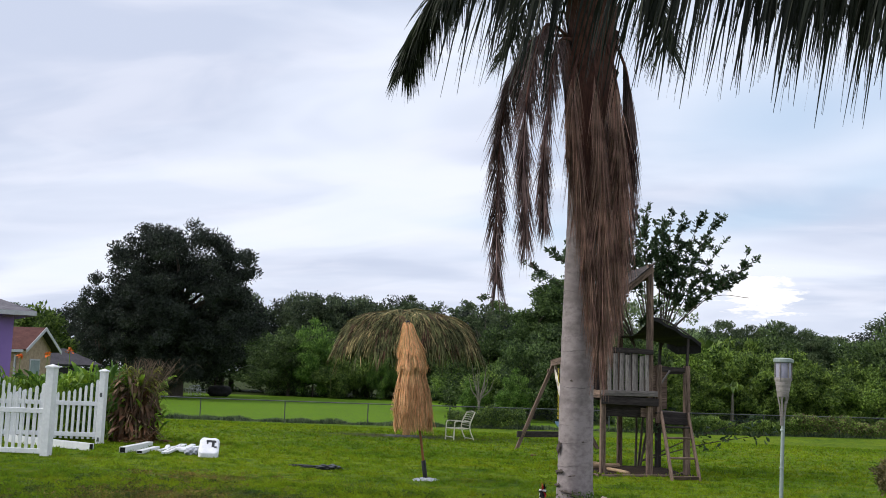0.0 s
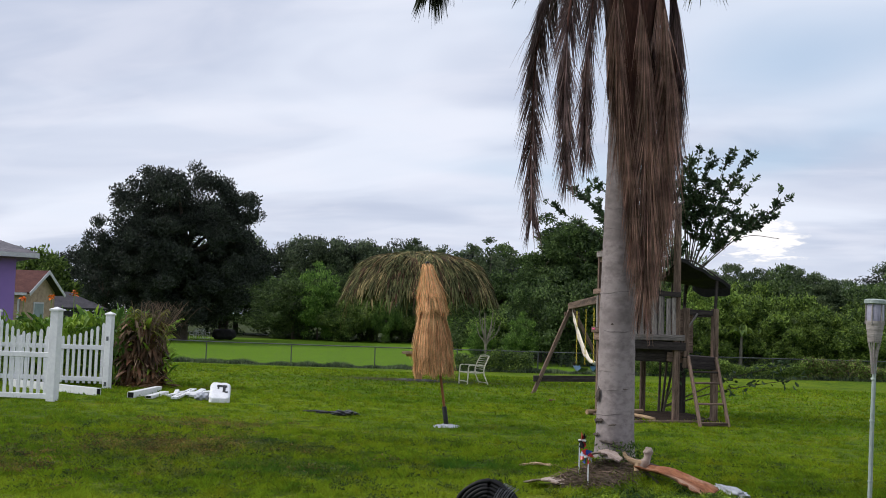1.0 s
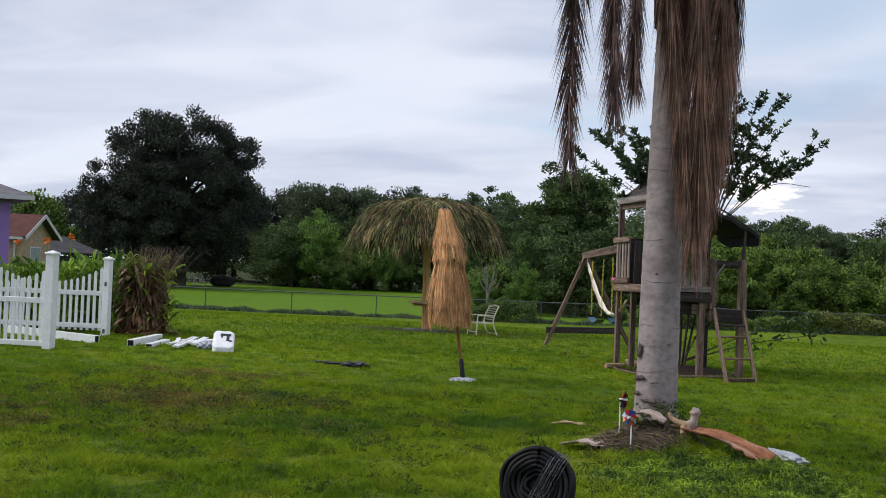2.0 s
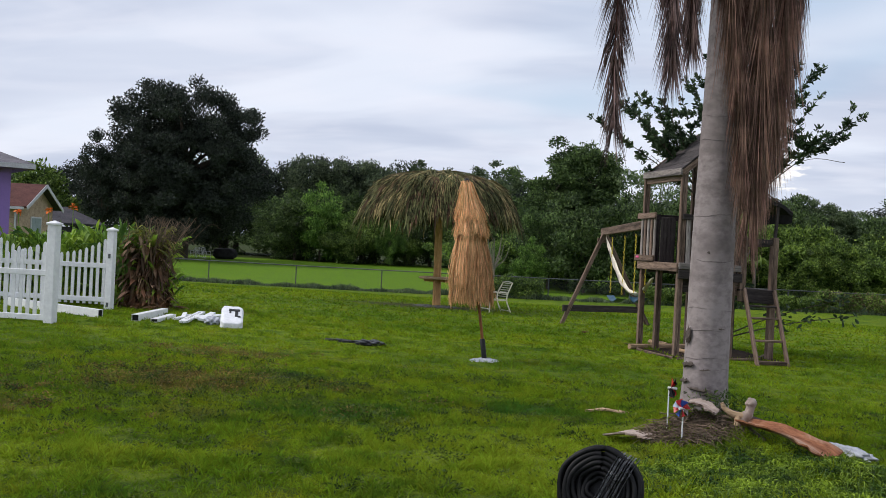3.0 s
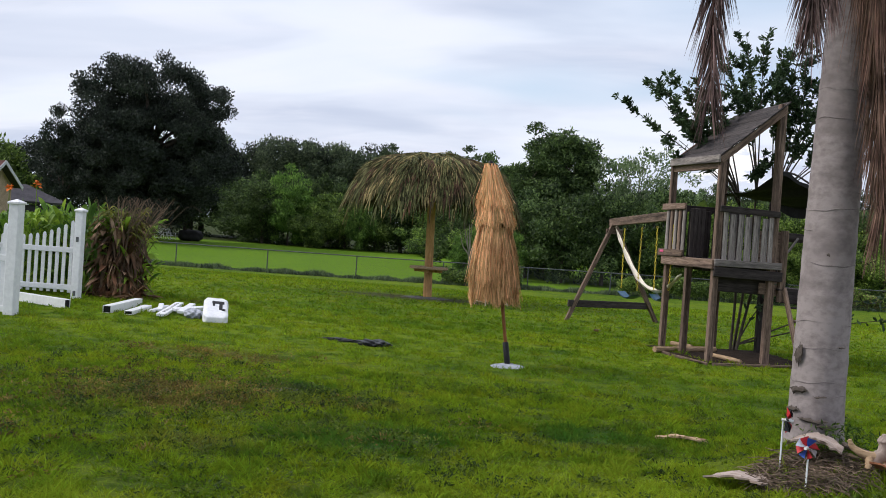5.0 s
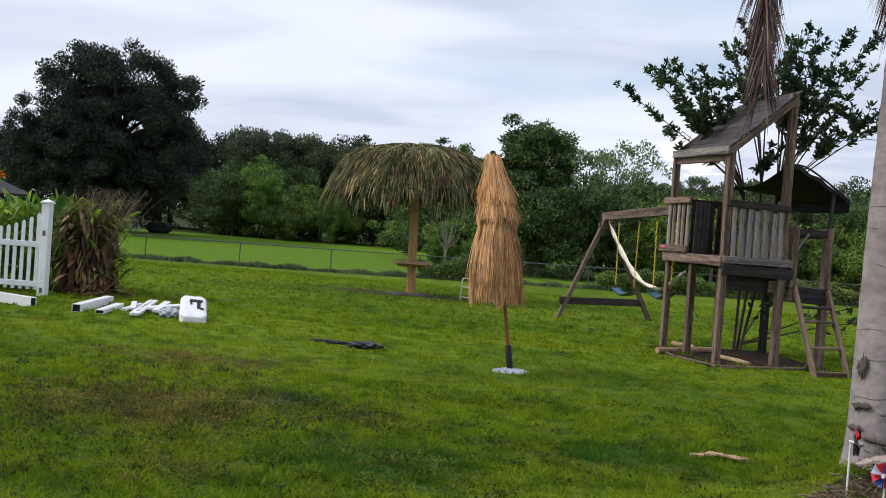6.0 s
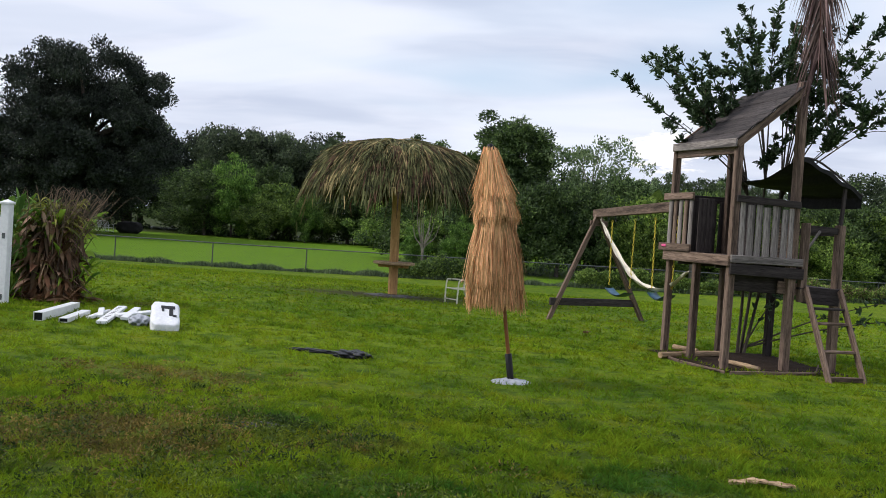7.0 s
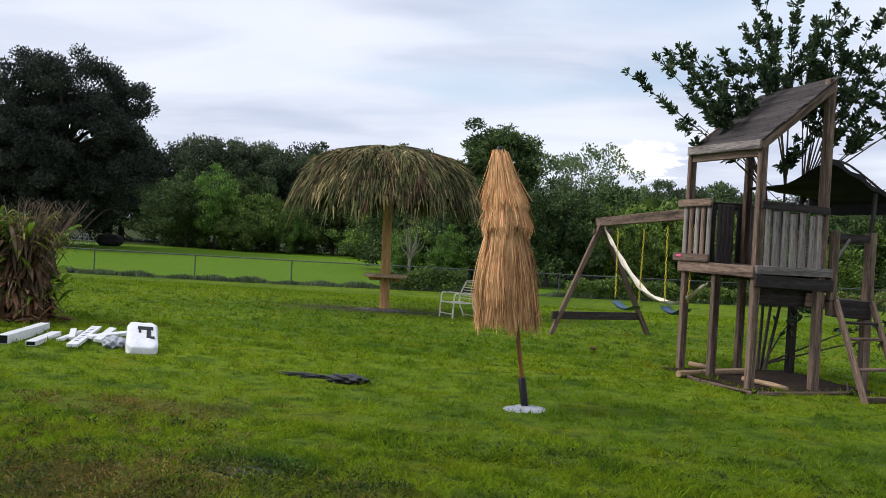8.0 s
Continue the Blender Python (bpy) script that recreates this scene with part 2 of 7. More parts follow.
M_BLACK = surface("black_plastic", (0.006, 0.006, 0.007), (0.018, 0.018, 0.020), 6, (1, 1, 1), 0.38, 0.1, 30, 0.1)
M_HOSE = surface("black_hose", (0.004, 0.004, 0.005), (0.012, 0.012, 0.013), 6, (1, 1, 1), 0.55, 0.1, 30, 0.1)
M_FILM = surface("crumpled_black_film", (0.008, 0.009, 0.012), (0.035, 0.036, 0.042), 14, (1, 1, 1), 0.32, 0.8, 30, 0.1)
M_WRAP = surface("stretch_wrap_glint", (0.10, 0.105, 0.115), (0.50, 0.51, 0.54), 10, (1, 14, 1), 0.25, 0.8, 40, 0.1)
M_THATCH = surface("palm_thatch", (0.034, 0.042, 0.014), (0.200, 0.205, 0.085), 0.9, (1, 1, 1), 0.85, 0.2, 9, 0.8, island=True, through_light=0.05)
M_THATCH_TAN = surface("tan_palm_thatch", (0.070, 0.058, 0.022), (0.330, 0.270, 0.125), 0.9, (1, 1, 1), 0.85, 0.2, 9, 0.7, island=True, through_light=0.05)
M_THATCH_BROWN = surface("rusty_palm_thatch", (0.040, 0.024, 0.014), (0.190, 0.110, 0.066), 0.9, (1, 1, 1), 0.85, 0.2, 9, 0.6, island=True, through_light=0.05)
# dark core: shade inside and beneath the thatch is put into the colour
M_THATCH_IN = surface("shaded_thatch_core", (0.022, 0.019, 0.012), (0.060, 0.052, 0.030), 3, (1, 1, 1), 0.95, 0.5, 20, 0.1)
M_RAFFIA = surface("raffia_strands", (0.44, 0.225, 0.095), (0.95, 0.60, 0.30), 2.0, (1, 1, 0.5), 0.8, 0.1, 9, 0.5, island=True, through_light=0.15)
# shade in the gaps between strands is put into this dark lining
M_RAFFIA_IN = surface("raffia_shade_lining", (0.10, 0.045, 0.02), (0.26, 0.13, 0.06), 5, (3, 3, 0.4), 0.9, 0.4, 24, 0.1)
M_BARK = surface("palm_bark", (0.130, 0.108, 0.108), (0.320, 0.276, 0.274), 1.6, (1.3, 1.3, 1.9), 0.85, 0.45, 12, 0.05, dark=(0.165, 0.137, 0.136), wide=0.8)
M_RING = surface("palm_ring_scar", (0.130, 0.108, 0.108), (0.285, 0.246, 0.243), 4, (1, 1, 1), 0.9, 0.5, 20, 0.1)
M_SCAR = surface("split_bark", (0.05, 0.042, 0.038), (0.13, 0.105, 0.09), 7, (1, 1, 1), 0.9, 0.6, 30, 0.1)
M_DEAD = surface("dead_palm_leaflet", (0.050, 0.030, 0.029), (0.290, 0.200, 0.185), 1.1, (1, 1, 1), 0.7, 0.1, 6, 0.6, island=True, through_light=0.15)
M_DEAD_TAN = surface("tan_palm_leaflet", (0.085, 0.045, 0.036), (0.430, 0.270, 0.205), 1.1, (1, 1, 1), 0.7, 0.1, 6, 0.55, island=True, through_light=0.15)
M_SHEATH = surface("brown_leaf_sheath", (0.032, 0.014, 0.011), (0.120, 0.052, 0.038), 2, (5, 5, 0.7), 0.75, 0.5, 12, 0.2)
M_BOOT = surface("fallen_palm_sheath", (0.10, 0.036, 0.018), (0.34, 0.145, 0.076), 3, (1, 5, 1), 0.75, 0.6, 16, 0.1, dark=(0.40, 0.28, 0.21))
M_PALE = surface("pale_inner_sheath", (0.22, 0.165, 0.14), (0.47, 0.39, 0.35), 4, (1, 5, 1), 0.75, 0.4, 18, 0.1, dark=(0.26, 0.19, 0.15))
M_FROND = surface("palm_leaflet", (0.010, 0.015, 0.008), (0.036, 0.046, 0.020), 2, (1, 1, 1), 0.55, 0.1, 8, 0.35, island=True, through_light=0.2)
# darker copy of the leaflet: the near fronds' shade is put into its colour
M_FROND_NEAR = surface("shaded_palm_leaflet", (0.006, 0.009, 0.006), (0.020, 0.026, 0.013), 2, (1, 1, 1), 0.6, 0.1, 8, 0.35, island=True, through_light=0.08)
M_TRUNK = surface("tree_bark", (0.045, 0.036, 0.030), (0.13, 0.108, 0.090), 3, (3, 3, 0.6), 0.9, 0.6, 14, 0.1)
M_PALE_TRUNK = surface("pale_bark", (0.10, 0.088, 0.072), (0.24, 0.215, 0.18), 3, (3, 3, 0.6), 0.9, 0.4, 14, 0.1)


def foliage(name, low, high, vary=0.45, glow=0.25, scale=0.8):
    return surface(name, low, high, scale, (1, 1, 1), 0.6, 0.0, 2.5, vary, island=True, through_light=glow, specular=0.3, span=(0.50, 0.71))


M_OAK = foliage("oak_leaf", (0.018, 0.027, 0.021), (0.053, 0.068, 0.048), 0.5, 0.15)
M_LEAF_DARK = foliage("dark_leaf", (0.028, 0.054, 0.018), (0.112, 0.178, 0.052), 0.6)
M_WOODS = foliage("far_wood_leaf", (0.038, 0.058, 0.034), (0.125, 0.170, 0.082), 0.5)
M_LEAF = foliage("green_leaf", (0.046, 0.092, 0.020), (0.200, 0.300, 0.062), 0.65)
M_LEAF_LIGHT = foliage("light_leaf", (0.050, 0.115, 0.018), (0.165, 0.290, 0.055), 0.55)
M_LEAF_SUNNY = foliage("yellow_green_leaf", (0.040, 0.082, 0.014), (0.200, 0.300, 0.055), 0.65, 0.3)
M_LEAF_PALE = foliage("pale_leaf", (0.11, 0.18, 0.075), (0.26, 0.35, 0.16))
M_LEAF_GREY = foliage("dull_leaf", (0.040, 0.068, 0.030), (0.120, 0.165, 0.075))
M_GUAVA = foliage("glossy_leaf", (0.018, 0.038, 0.018), (0.066, 0.106, 0.046))
M_GINGER = foliage("ginger_leaf", (0.095, 0.200, 0.018), (0.290, 0.420, 0.055), 0.4, 0.3, 1.0)
M_GINGER_OLD = foliage("yellowing_ginger_leaf", (0.120, 0.140, 0.020), (0.330, 0.320, 0.070), 0.5, 0.3, 1.0)
M_DRY_LEAF = foliage("dried_leaf", (0.15, 0.085, 0.050), (0.50, 0.34, 0.22), 0.5, 0.15, 1.5)
M_DRY_DARK = foliage("rotted_leaf", (0.042, 0.021, 0.010), (0.195, 0.105, 0.052), 0.5, 0.1, 1.5)
M_ORANGE = surface("orange_petal", (0.60, 0.12, 0.02), (0.80, 0.24, 0.05), 10, rough=0.6, bump=0.0)
M_YELLOW = surface("yellow_chain", (0.46, 0.36, 0.03), (0.66, 0.54, 0.07), 20, rough=0.45, bump=0.05)
M_BLUE = surface("blue_plastic", (0.012, 0.050, 0.095), (0.03, 0.10, 0.17), 6, rough=0.4, bump=0.05)
M_CLOTH = surface("cream_canvas", (0.52, 0.47, 0.38), (0.72, 0.67, 0.57), 5, rough=0.85, bump=0.3, grain=60)
M_CHAIR = surface("cream_strap", (0.62, 0.58, 0.46), (0.80, 0.76, 0.64), 8, rough=0.5, bump=0.05)
M_TARP = surface("dark_tarp", (0.010, 0.010, 0.011), (0.030, 0.029, 0.030), 3, rough=0.75, bump=0.4)
M_STEEL = surface("galvanised_steel", (0.060, 0.066, 0.070), (0.13, 0.14, 0.145), 6, rough=0.55, bump=0.05, metal=0.2)
M_PURPLE = surface("purple_stucco", (0.235, 0.150, 0.420), (0.315, 0.205, 0.520), 1.2, rough=0.9, bump=0.4, grain=60)
M_TRIM = surface("white_trim", (0.38, 0.38, 0.42), (0.54, 0.54, 0.58), 3, rough=0.6, bump=0.05)
M_ROOF_GREY = surface("grey_roof_shingle", (0.10, 0.095, 0.11), (0.21, 0.20, 0.22), 2, (1, 1, 1), 0.9, 0.5, 12)
M_ROOF_RED = surface("red_brown_shingle", (0.050, 0.020, 0.018), (0.115, 0.048, 0.042), 2, (1, 1, 1), 0.9, 0.5, 12)
M_ROOF_DARK = surface("dark_shingle", (0.026, 0.025, 0.031), (0.062, 0.058, 0.068), 2, (1, 1, 1), 0.9, 0.5, 12)
M_STONE = surface("tan_stone_wall", (0.24, 0.17, 0.12), (0.46, 0.35, 0.26), 2.2, (1, 1, 1.6), 0.9, 0.5, 9)
M_GLASS = surface("window_pane", (0.22, 0.27, 0.29), (0.36, 0.42, 0.44), 2, rough=0.15, bump=0.0)
M_SOIL = surface("dark_mulch", (0.012, 0.008, 0.006), (0.052, 0.036, 0.026), 8, rough=0.95, bump=0.9, grain=40, specular=0.05)
M_TWIG = surface("dead_root_twig", (0.075, 0.055, 0.040), (0.24, 0.18, 0.13), 4, rough=0.9, bump=0.1, vary=0.4, island=True)
M_RED = surface("red_foil", (0.42, 0.02, 0.03), (0.62, 0.05, 0.06), 8, rough=0.3, bump=0.0)
M_FOIL_BLUE = surface("blue_foil", (0.02, 0.06, 0.35), (0.05, 0.14, 0.52), 8, rough=0.3, bump=0.0)
M_FOIL_SILVER = surface("silver_foil", (0.42, 0.50, 0.60), (0.62, 0.70, 0.80), 8, rough=0.25, bump=0.0, metal=0.4)
M_TORCH = surface("woven_bamboo", (0.20, 0.18, 0.17), (0.36, 0.33, 0.31), 4, (1, 1, 6), 0.8, 0.5, 20)
M_TORCH_POLE = surface("pale_bamboo_pole", (0.24, 0.29, 0.27), (0.40, 0.46, 0.44), 3, (4, 4, 1), 0.6, 0.2, 12)
M_TORCH_GLASS = surface("frosted_globe", (0.26, 0.25, 0.33), (0.40, 0.39, 0.47), 3, rough=0.3, bump=0.0)
M_BAG = surface("white_sack", (0.60, 0.61, 0.65), (0.78, 0.79, 0.82), 5, rough=0.5, bump=0.3)
M_GREY_BAG = surface("grey_sheeting", (0.24, 0.26, 0.31), (0.46, 0.48, 0.53), 9, rough=0.5, bump=0.6)
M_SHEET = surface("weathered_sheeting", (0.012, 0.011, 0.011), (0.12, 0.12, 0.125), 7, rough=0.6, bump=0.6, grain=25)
M_PINK = surface("pink_tape", (0.65, 0.08, 0.22), (0.80, 0.14, 0.32), 8, rough=0.5, bump=0.0)
M_WEED = foliage("broad_lawn_weed", (0.032, 0.070, 0.008), (0.140, 0.200, 0.018), 0.6, 0.35, 1.5)
M_WEED_DRY = foliage("dry_lawn_weed", (0.090, 0.070, 0.016), (0.250, 0.190, 0.045), 0.6, 0.35, 1.5)
M_TALL = foliage("coarse_grass_blade", (0.030, 0.075, 0.010), (0.200, 0.300, 0.026), 0.7, 0.35, 5.0)
M_VINE = foliage("vine_leaf", (0.055, 0.105, 0.018), (0.190, 0.280, 0.055), 0.6, 0.3)
M_VINE_DRY = foliage("dry_vine_leaf", (0.090, 0.080, 0.032), (0.240, 0.200, 0.095), 0.5, 0.2)


# ---- builders ----
RNG = np.random.default_rng(7)


def ease(a, b, v):
    q = np.clip((v - a) / (b - a), 0, 1)
    return q * q * (3 - 2 * q)


def ground_z(x, y):
    x, y = np.asarray(x, float), np.asarray(y, float)
    z = -0.98 * ease(24, 51, y) + 0.40 * ease(55, 90, y)
    z = z + 0.27 * np.exp(-((x + 0.72) / 0.62) ** 2 - ((y - 9.75) / 0.75) ** 2) + 0.10 * np.exp(-((x - 0.1) / 0.8) ** 2 - ((y - 9.0) / 0.55) ** 2)
    z = z + 0.10 * np.exp(-((x - 0.2) / 0.5) ** 2 - ((y - 8.5) / 0.26) ** 2)
    return z + 0.004 * np.sin(x * 0.9 + 1.3) * np.sin(y * 0.7)


class Geo:
    """Collects vertices and faces of one mesh."""

    def __init__(self):
        self.v, self.f, self.n = [], [], 0

    def add(self, verts, faces):
        verts, faces = np.asarray(verts, float).reshape(-1, 3), np.asarray(faces, int)
        self.v.append(verts)
        self.f.append(faces + self.n)
        self.n += len(verts)
        return self

    def grid(self, rows, closed=False):
        """A sheet through an array of points [n, m, 3]; closed joins the last column to the first."""
        rows = np.asarray(rows, float)
        n, m = rows.shape[:2]
        i, j = np.meshgrid(np.arange(n - 1), np.arange(m if closed else m - 1), indexing="ij")
        k = (j + 1) % m
        return self.add(rows.reshape(-1, 3), np.stack([i * m + j, i * m + k, (i + 1) * m + k, (i + 1) * m + j], -1).reshape(-1, 4))

    def tube(self, path, radii, sides=7, cap=True):
        path = np.asarray(path, float)
        radii = np.atleast_1d(np.asarray(radii, float))
        radii = np.interp(np.linspace(0, 1, len(path)), np.linspace(0, 1, len(radii)), radii) if len(radii) > 1 else np.full(len(path), radii[0])
        t = np.gradient(path, axis=0)
        t /= np.linalg.norm(t, axis=1)[:, None] + 1e-9
        ref = np.array((0.0, 0.0, 1.0)) if abs(t[0, 2]) < 0.8 else np.array((1.0, 0.0, 0.0))
        a = np.cross(t, ref)
        a /= np.linalg.norm(a, axis=1)[:, None] + 1e-9
        b = np.cross(t, a)
        q = np.linspace(0, 2 * np.pi, sides, endpoint=False)
        ring = a[:, None] * np.cos(q)[None, :, None] + b[:, None] * np.sin(q)[None, :, None]
        self.grid(path[:, None] + ring * radii[:, None, None], True)
        if cap:
            for at, r in ((0, path[0]), (-1, path[-1])):
                rim = path[at] + ring[at] * radii[at]
                self.add(np.vstack([rim, r[None]]), [(i, (i + 1) % sides, sides, sides) for i in range(sides)])
        return self

    def mesh(self, name, smooth=False):
        me = bpy.data.meshes.new(name)
        v = np.concatenate(self.v)
        polys = []
        for f in self.f:
            if f.shape[1] == 4:
                tri = f[:, 2] == f[:, 3]
                polys += [f[~tri], f[tri][:, :3]]
            else:
                polys.append(f)
        polys = [p for p in polys if len(p)]
        me.vertices.add(len(v))
        me.vertices.foreach_set("co", v.ravel())
        loops = np.concatenate([p.ravel() for p in polys])
        totals = np.concatenate([np.full(len(p), p.shape[1]) for p in polys])
        me.loops.add(len(loops))
        me.loops.foreach_set("vertex_index", loops)
        me.polygons.add(len(totals))
        me.polygons.foreach_set("loop_start", np.concatenate([[0], np.cumsum(totals)[:-1]]))
        me.polygons.foreach_set("use_smooth", np.full(len(totals), smooth))
        me.update(calc_edges=True)
        me.validate()
        return me


def thing(name, m, label, category, group="", kind=""):
    ob = new(name)
    ob.empty_display_size = 0.1
    ob.matrix_basis = m
    return tagged(ob, label, category, group, kind)


def part(name, me, material, parent=None, label="", m=None):
    if isinstance(me, Geo):
        me = me.mesh(name)
    if not me.materials:
        me.materials.append(material)
    ob = new(name, me)
    ob.parent = parent
    if m is not None:
        ob.matrix_basis = m
    return tagged(ob, label)


BOXES = {}


def box(sx, sy, sz, material, bevel=0.006):
    key = (round(sx, 3), round(sy, 3), round(sz, 3), material.name, bevel)
    if key not in BOXES:
        bm = bmesh.new()
        bmesh.ops.create_cube(bm, size=1, matrix=Matrix.Diagonal((sx, sy, sz, 1)))
        if bevel:
            bmesh.ops.bevel(bm, geom=bm.edges[:], offset=min(bevel, 0.3 * min(sx, sy, sz)), segments=1, affect="EDGES")
        me = bpy.data.meshes.new("board")
        bm.to_mesh(me)
        bm.free()
        me.materials.append(material)
        BOXES[key] = me
    return BOXES[key]


def along(p, q, roll=0.0):
    """A pose at the middle of p-q whose x axis runs along it."""
    p, q = Vector(p), Vector(q)
    d = (q - p).normalized()
    side = Vector((0, 0, 1)).cross(d) if abs(d.z) < 0.95 else Vector((0, 1, 0))
    side.normalize()
    upw = d.cross(side)
    m = Matrix((d, side, upw)).transposed().to_4x4()
    m.translation = (p + q) / 2
    return m @ Matrix.Rotation(radians(roll), 4, "X")


def beam(name, p, q, wide, high, material, parent, label="", roll=0.0, bevel=0.006):
    return part(name, box((Vector(q) - Vector(p)).length, wide, high, material, bevel), material, parent, label, along(p, q, roll))


def unit(a):
    return a / (np.linalg.norm(a, axis=-1, keepdims=True) + 1e-9)


def leaves(geo, at, axis, length, width, fold=0.25):
    """Many folded leaves of four corners: base, two sides, tip."""
    n = len(at)
    axis = unit(axis)
    side = unit(np.cross(axis, unit(RNG.normal(size=(n, 3)))))
    nor = np.cross(axis, side)
    length, width = np.broadcast_to(length, (n,))[:, None], np.broadcast_to(width, (n,))[:, None]
    mid = at + axis * length * 0.5
    v = np.stack([at, mid + side * width / 2 + nor * width * fold, at + axis * length, mid - side * width / 2 + nor * width * fold], 1)
    k = np.arange(n)[:, None] * 4
    return geo.add(v.reshape(-1, 3), k + np.arange(4)[None])


def oval_leaves(geo, at, axis, length, width, fold=0.18):
    """Many rounded leaves of six corners, widest past the middle."""
    n = len(at)
    axis = unit(axis)
    side = unit(np.cross(axis, unit(RNG.normal(size=(n, 3)))))
    nor = np.cross(axis, side)
    length, width = np.broadcast_to(length, (n,))[:, None], np.broadcast_to(width, (n,))[:, None]
    v = [at]
    for f, w, sg in ((0.35, 0.40, 1), (0.72, 0.46, 1), (1.0, 0.0, 0), (0.72, 0.46, -1), (0.35, 0.40, -1)):
        v.append(at + axis * length * f + side * width * w * sg + nor * width * fold * abs(sg))
    k = np.arange(n)[:, None] * 6
    quads = np.concatenate([k + np.array((0, 1, 2, 3))[None], k + np.array((0, 3, 4, 5))[None]])
    return geo.add(np.stack(v, 1).reshape(-1, 3), quads)


def ribbons(geo, base, aim, length, width, droop, steps=4, taper=0.12, across=None):
    """Many strips that start at base towards aim and bend down by droop."""
    n = len(base)
    aim = unit(aim)
    length, width, droop = (np.broadcast_to(a, (n,)).astype(float) for a in (length, width, droop))
    if across is None:
        across = np.cross(aim, unit(RNG.normal(size=(n, 3)) * np.array((1, 1, 0.3))))
    across = unit(across)
    s = np.linspace(0, 1, steps + 1)
    pts = base[:, None] + aim[:, None] * (length[:, None] * s)[..., None]
    pts[..., 2] -= (droop * length)[:, None] * s ** 2
    w = width[:, None] * (1 - (1 - taper) * s ** 2)
    v = np.stack([pts - across[:, None] * (w / 2)[..., None], pts + across[:, None] * (w / 2)[..., None]], 2)
    m = 2 * (steps + 1)
    k = (np.arange(n) * m)[:, None, None]
    j = (np.arange(steps) * 2)[None, :, None]
    q = np.array((0, 1, 3, 2))[None, None]
    return geo.add(v.reshape(-1, 3), (k + j + q).reshape(-1, 4))


def blade_leaves(geo, base, aim, length, width, droop, steps=6):
    """Broad lance-shaped leaves with a keel, arching over."""
    n = len(base)
    aim = unit(aim)
    length, width, droop = (np.broadcast_to(a, (n,)).astype(float) for a in (length, width, droop))
    across = unit(np.cross(aim, np.array((0, 0, 1.0))) + 0.35 * RNG.normal(size=(n, 3)))
    s = np.linspace(0, 1, steps + 1)
    prof = np.sin(np.pi * np.clip(s * 0.93 + 0.06, 0, 1)) ** 0.8
    pts = base[:, None] + aim[:, None] * (length[:, None] * s)[..., None]
    pts[..., 2] -= (droop * length)[:, None] * s ** 2.2
    w = (width[:, None] * prof / 2)[..., None]
    lift = np.array((0, 0, 1.0)) * w * 0.35
    v = np.stack([pts - across[:, None] * w + lift, pts, pts + across[:, None] * w + lift], 2)
    m = 3 * (steps + 1)
    k = (np.arange(n) * m)[:, None, None, None]
    j = (np.arange(steps) * 3)[None, :, None, None]
    c = np.array((0, 1))[None, None, :, None]
    q = np.array((0, 1, 4, 3))[None, None, None]
    return geo.add(v.reshape(-1, 3), (k + j + c + q).reshape(-1, 4))


def bezier(p, n=12):
    """Points of a smooth curve through p."""
    p = np.asarray(p, float)
    q = np.vstack([2 * p[0] - p[1], p, 2 * p[-1] - p[-2]])
    out = []
    for i in range(1, len(q) - 2):
        for t in np.linspace(0, 1, n, endpoint=i == len(q) - 3):
            out.append(0.5 * (2 * q[i] + (q[i + 1] - q[i - 1]) * t + (2 * q[i - 1] - 5 * q[i] + 4 * q[i + 1] - q[i + 2]) * t * t
                              + (3 * q[i] - q[i - 1] - 3 * q[i + 1] + q[i + 2]) * t ** 3))
    return np.array(out)


# ---- ground ----
def build_ground():
    xs = np.concatenate([[-900, -500, -300, -200, -140, -100, -70, -50, -38, -28, -22], np.arange(-18, 9, 0.22), [9.5, 11, 14, 18, 24, 32, 45, 65, 100, 150, 250, 450, 900]])
    ys = np.concatenate([[-400, -200, -100, -50, -25, -12, -6, -2, 1], np.arange(3, 24, 0.22), np.arange(24, 60, 1.0), [62, 66, 72, 80, 90, 105, 130, 170, 240, 400, 700, 1100]])
    gx, gy = np.meshgrid(xs, ys, indexing="xy")
    me = Geo().grid(np.stack([gx, gy, ground_z(gx, gy)], -1)).mesh("ground", True)
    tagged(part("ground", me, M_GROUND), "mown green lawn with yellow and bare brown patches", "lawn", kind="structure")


build_ground()


# ---- the wooden play tower ----
TOWER = pose(-0.85, 17.08, 0, 0, 0, 20.25)
tower = thing("play_tower", TOWER, "weathered grey wooden play tower with lean-to roof and railed deck", "playhouse")


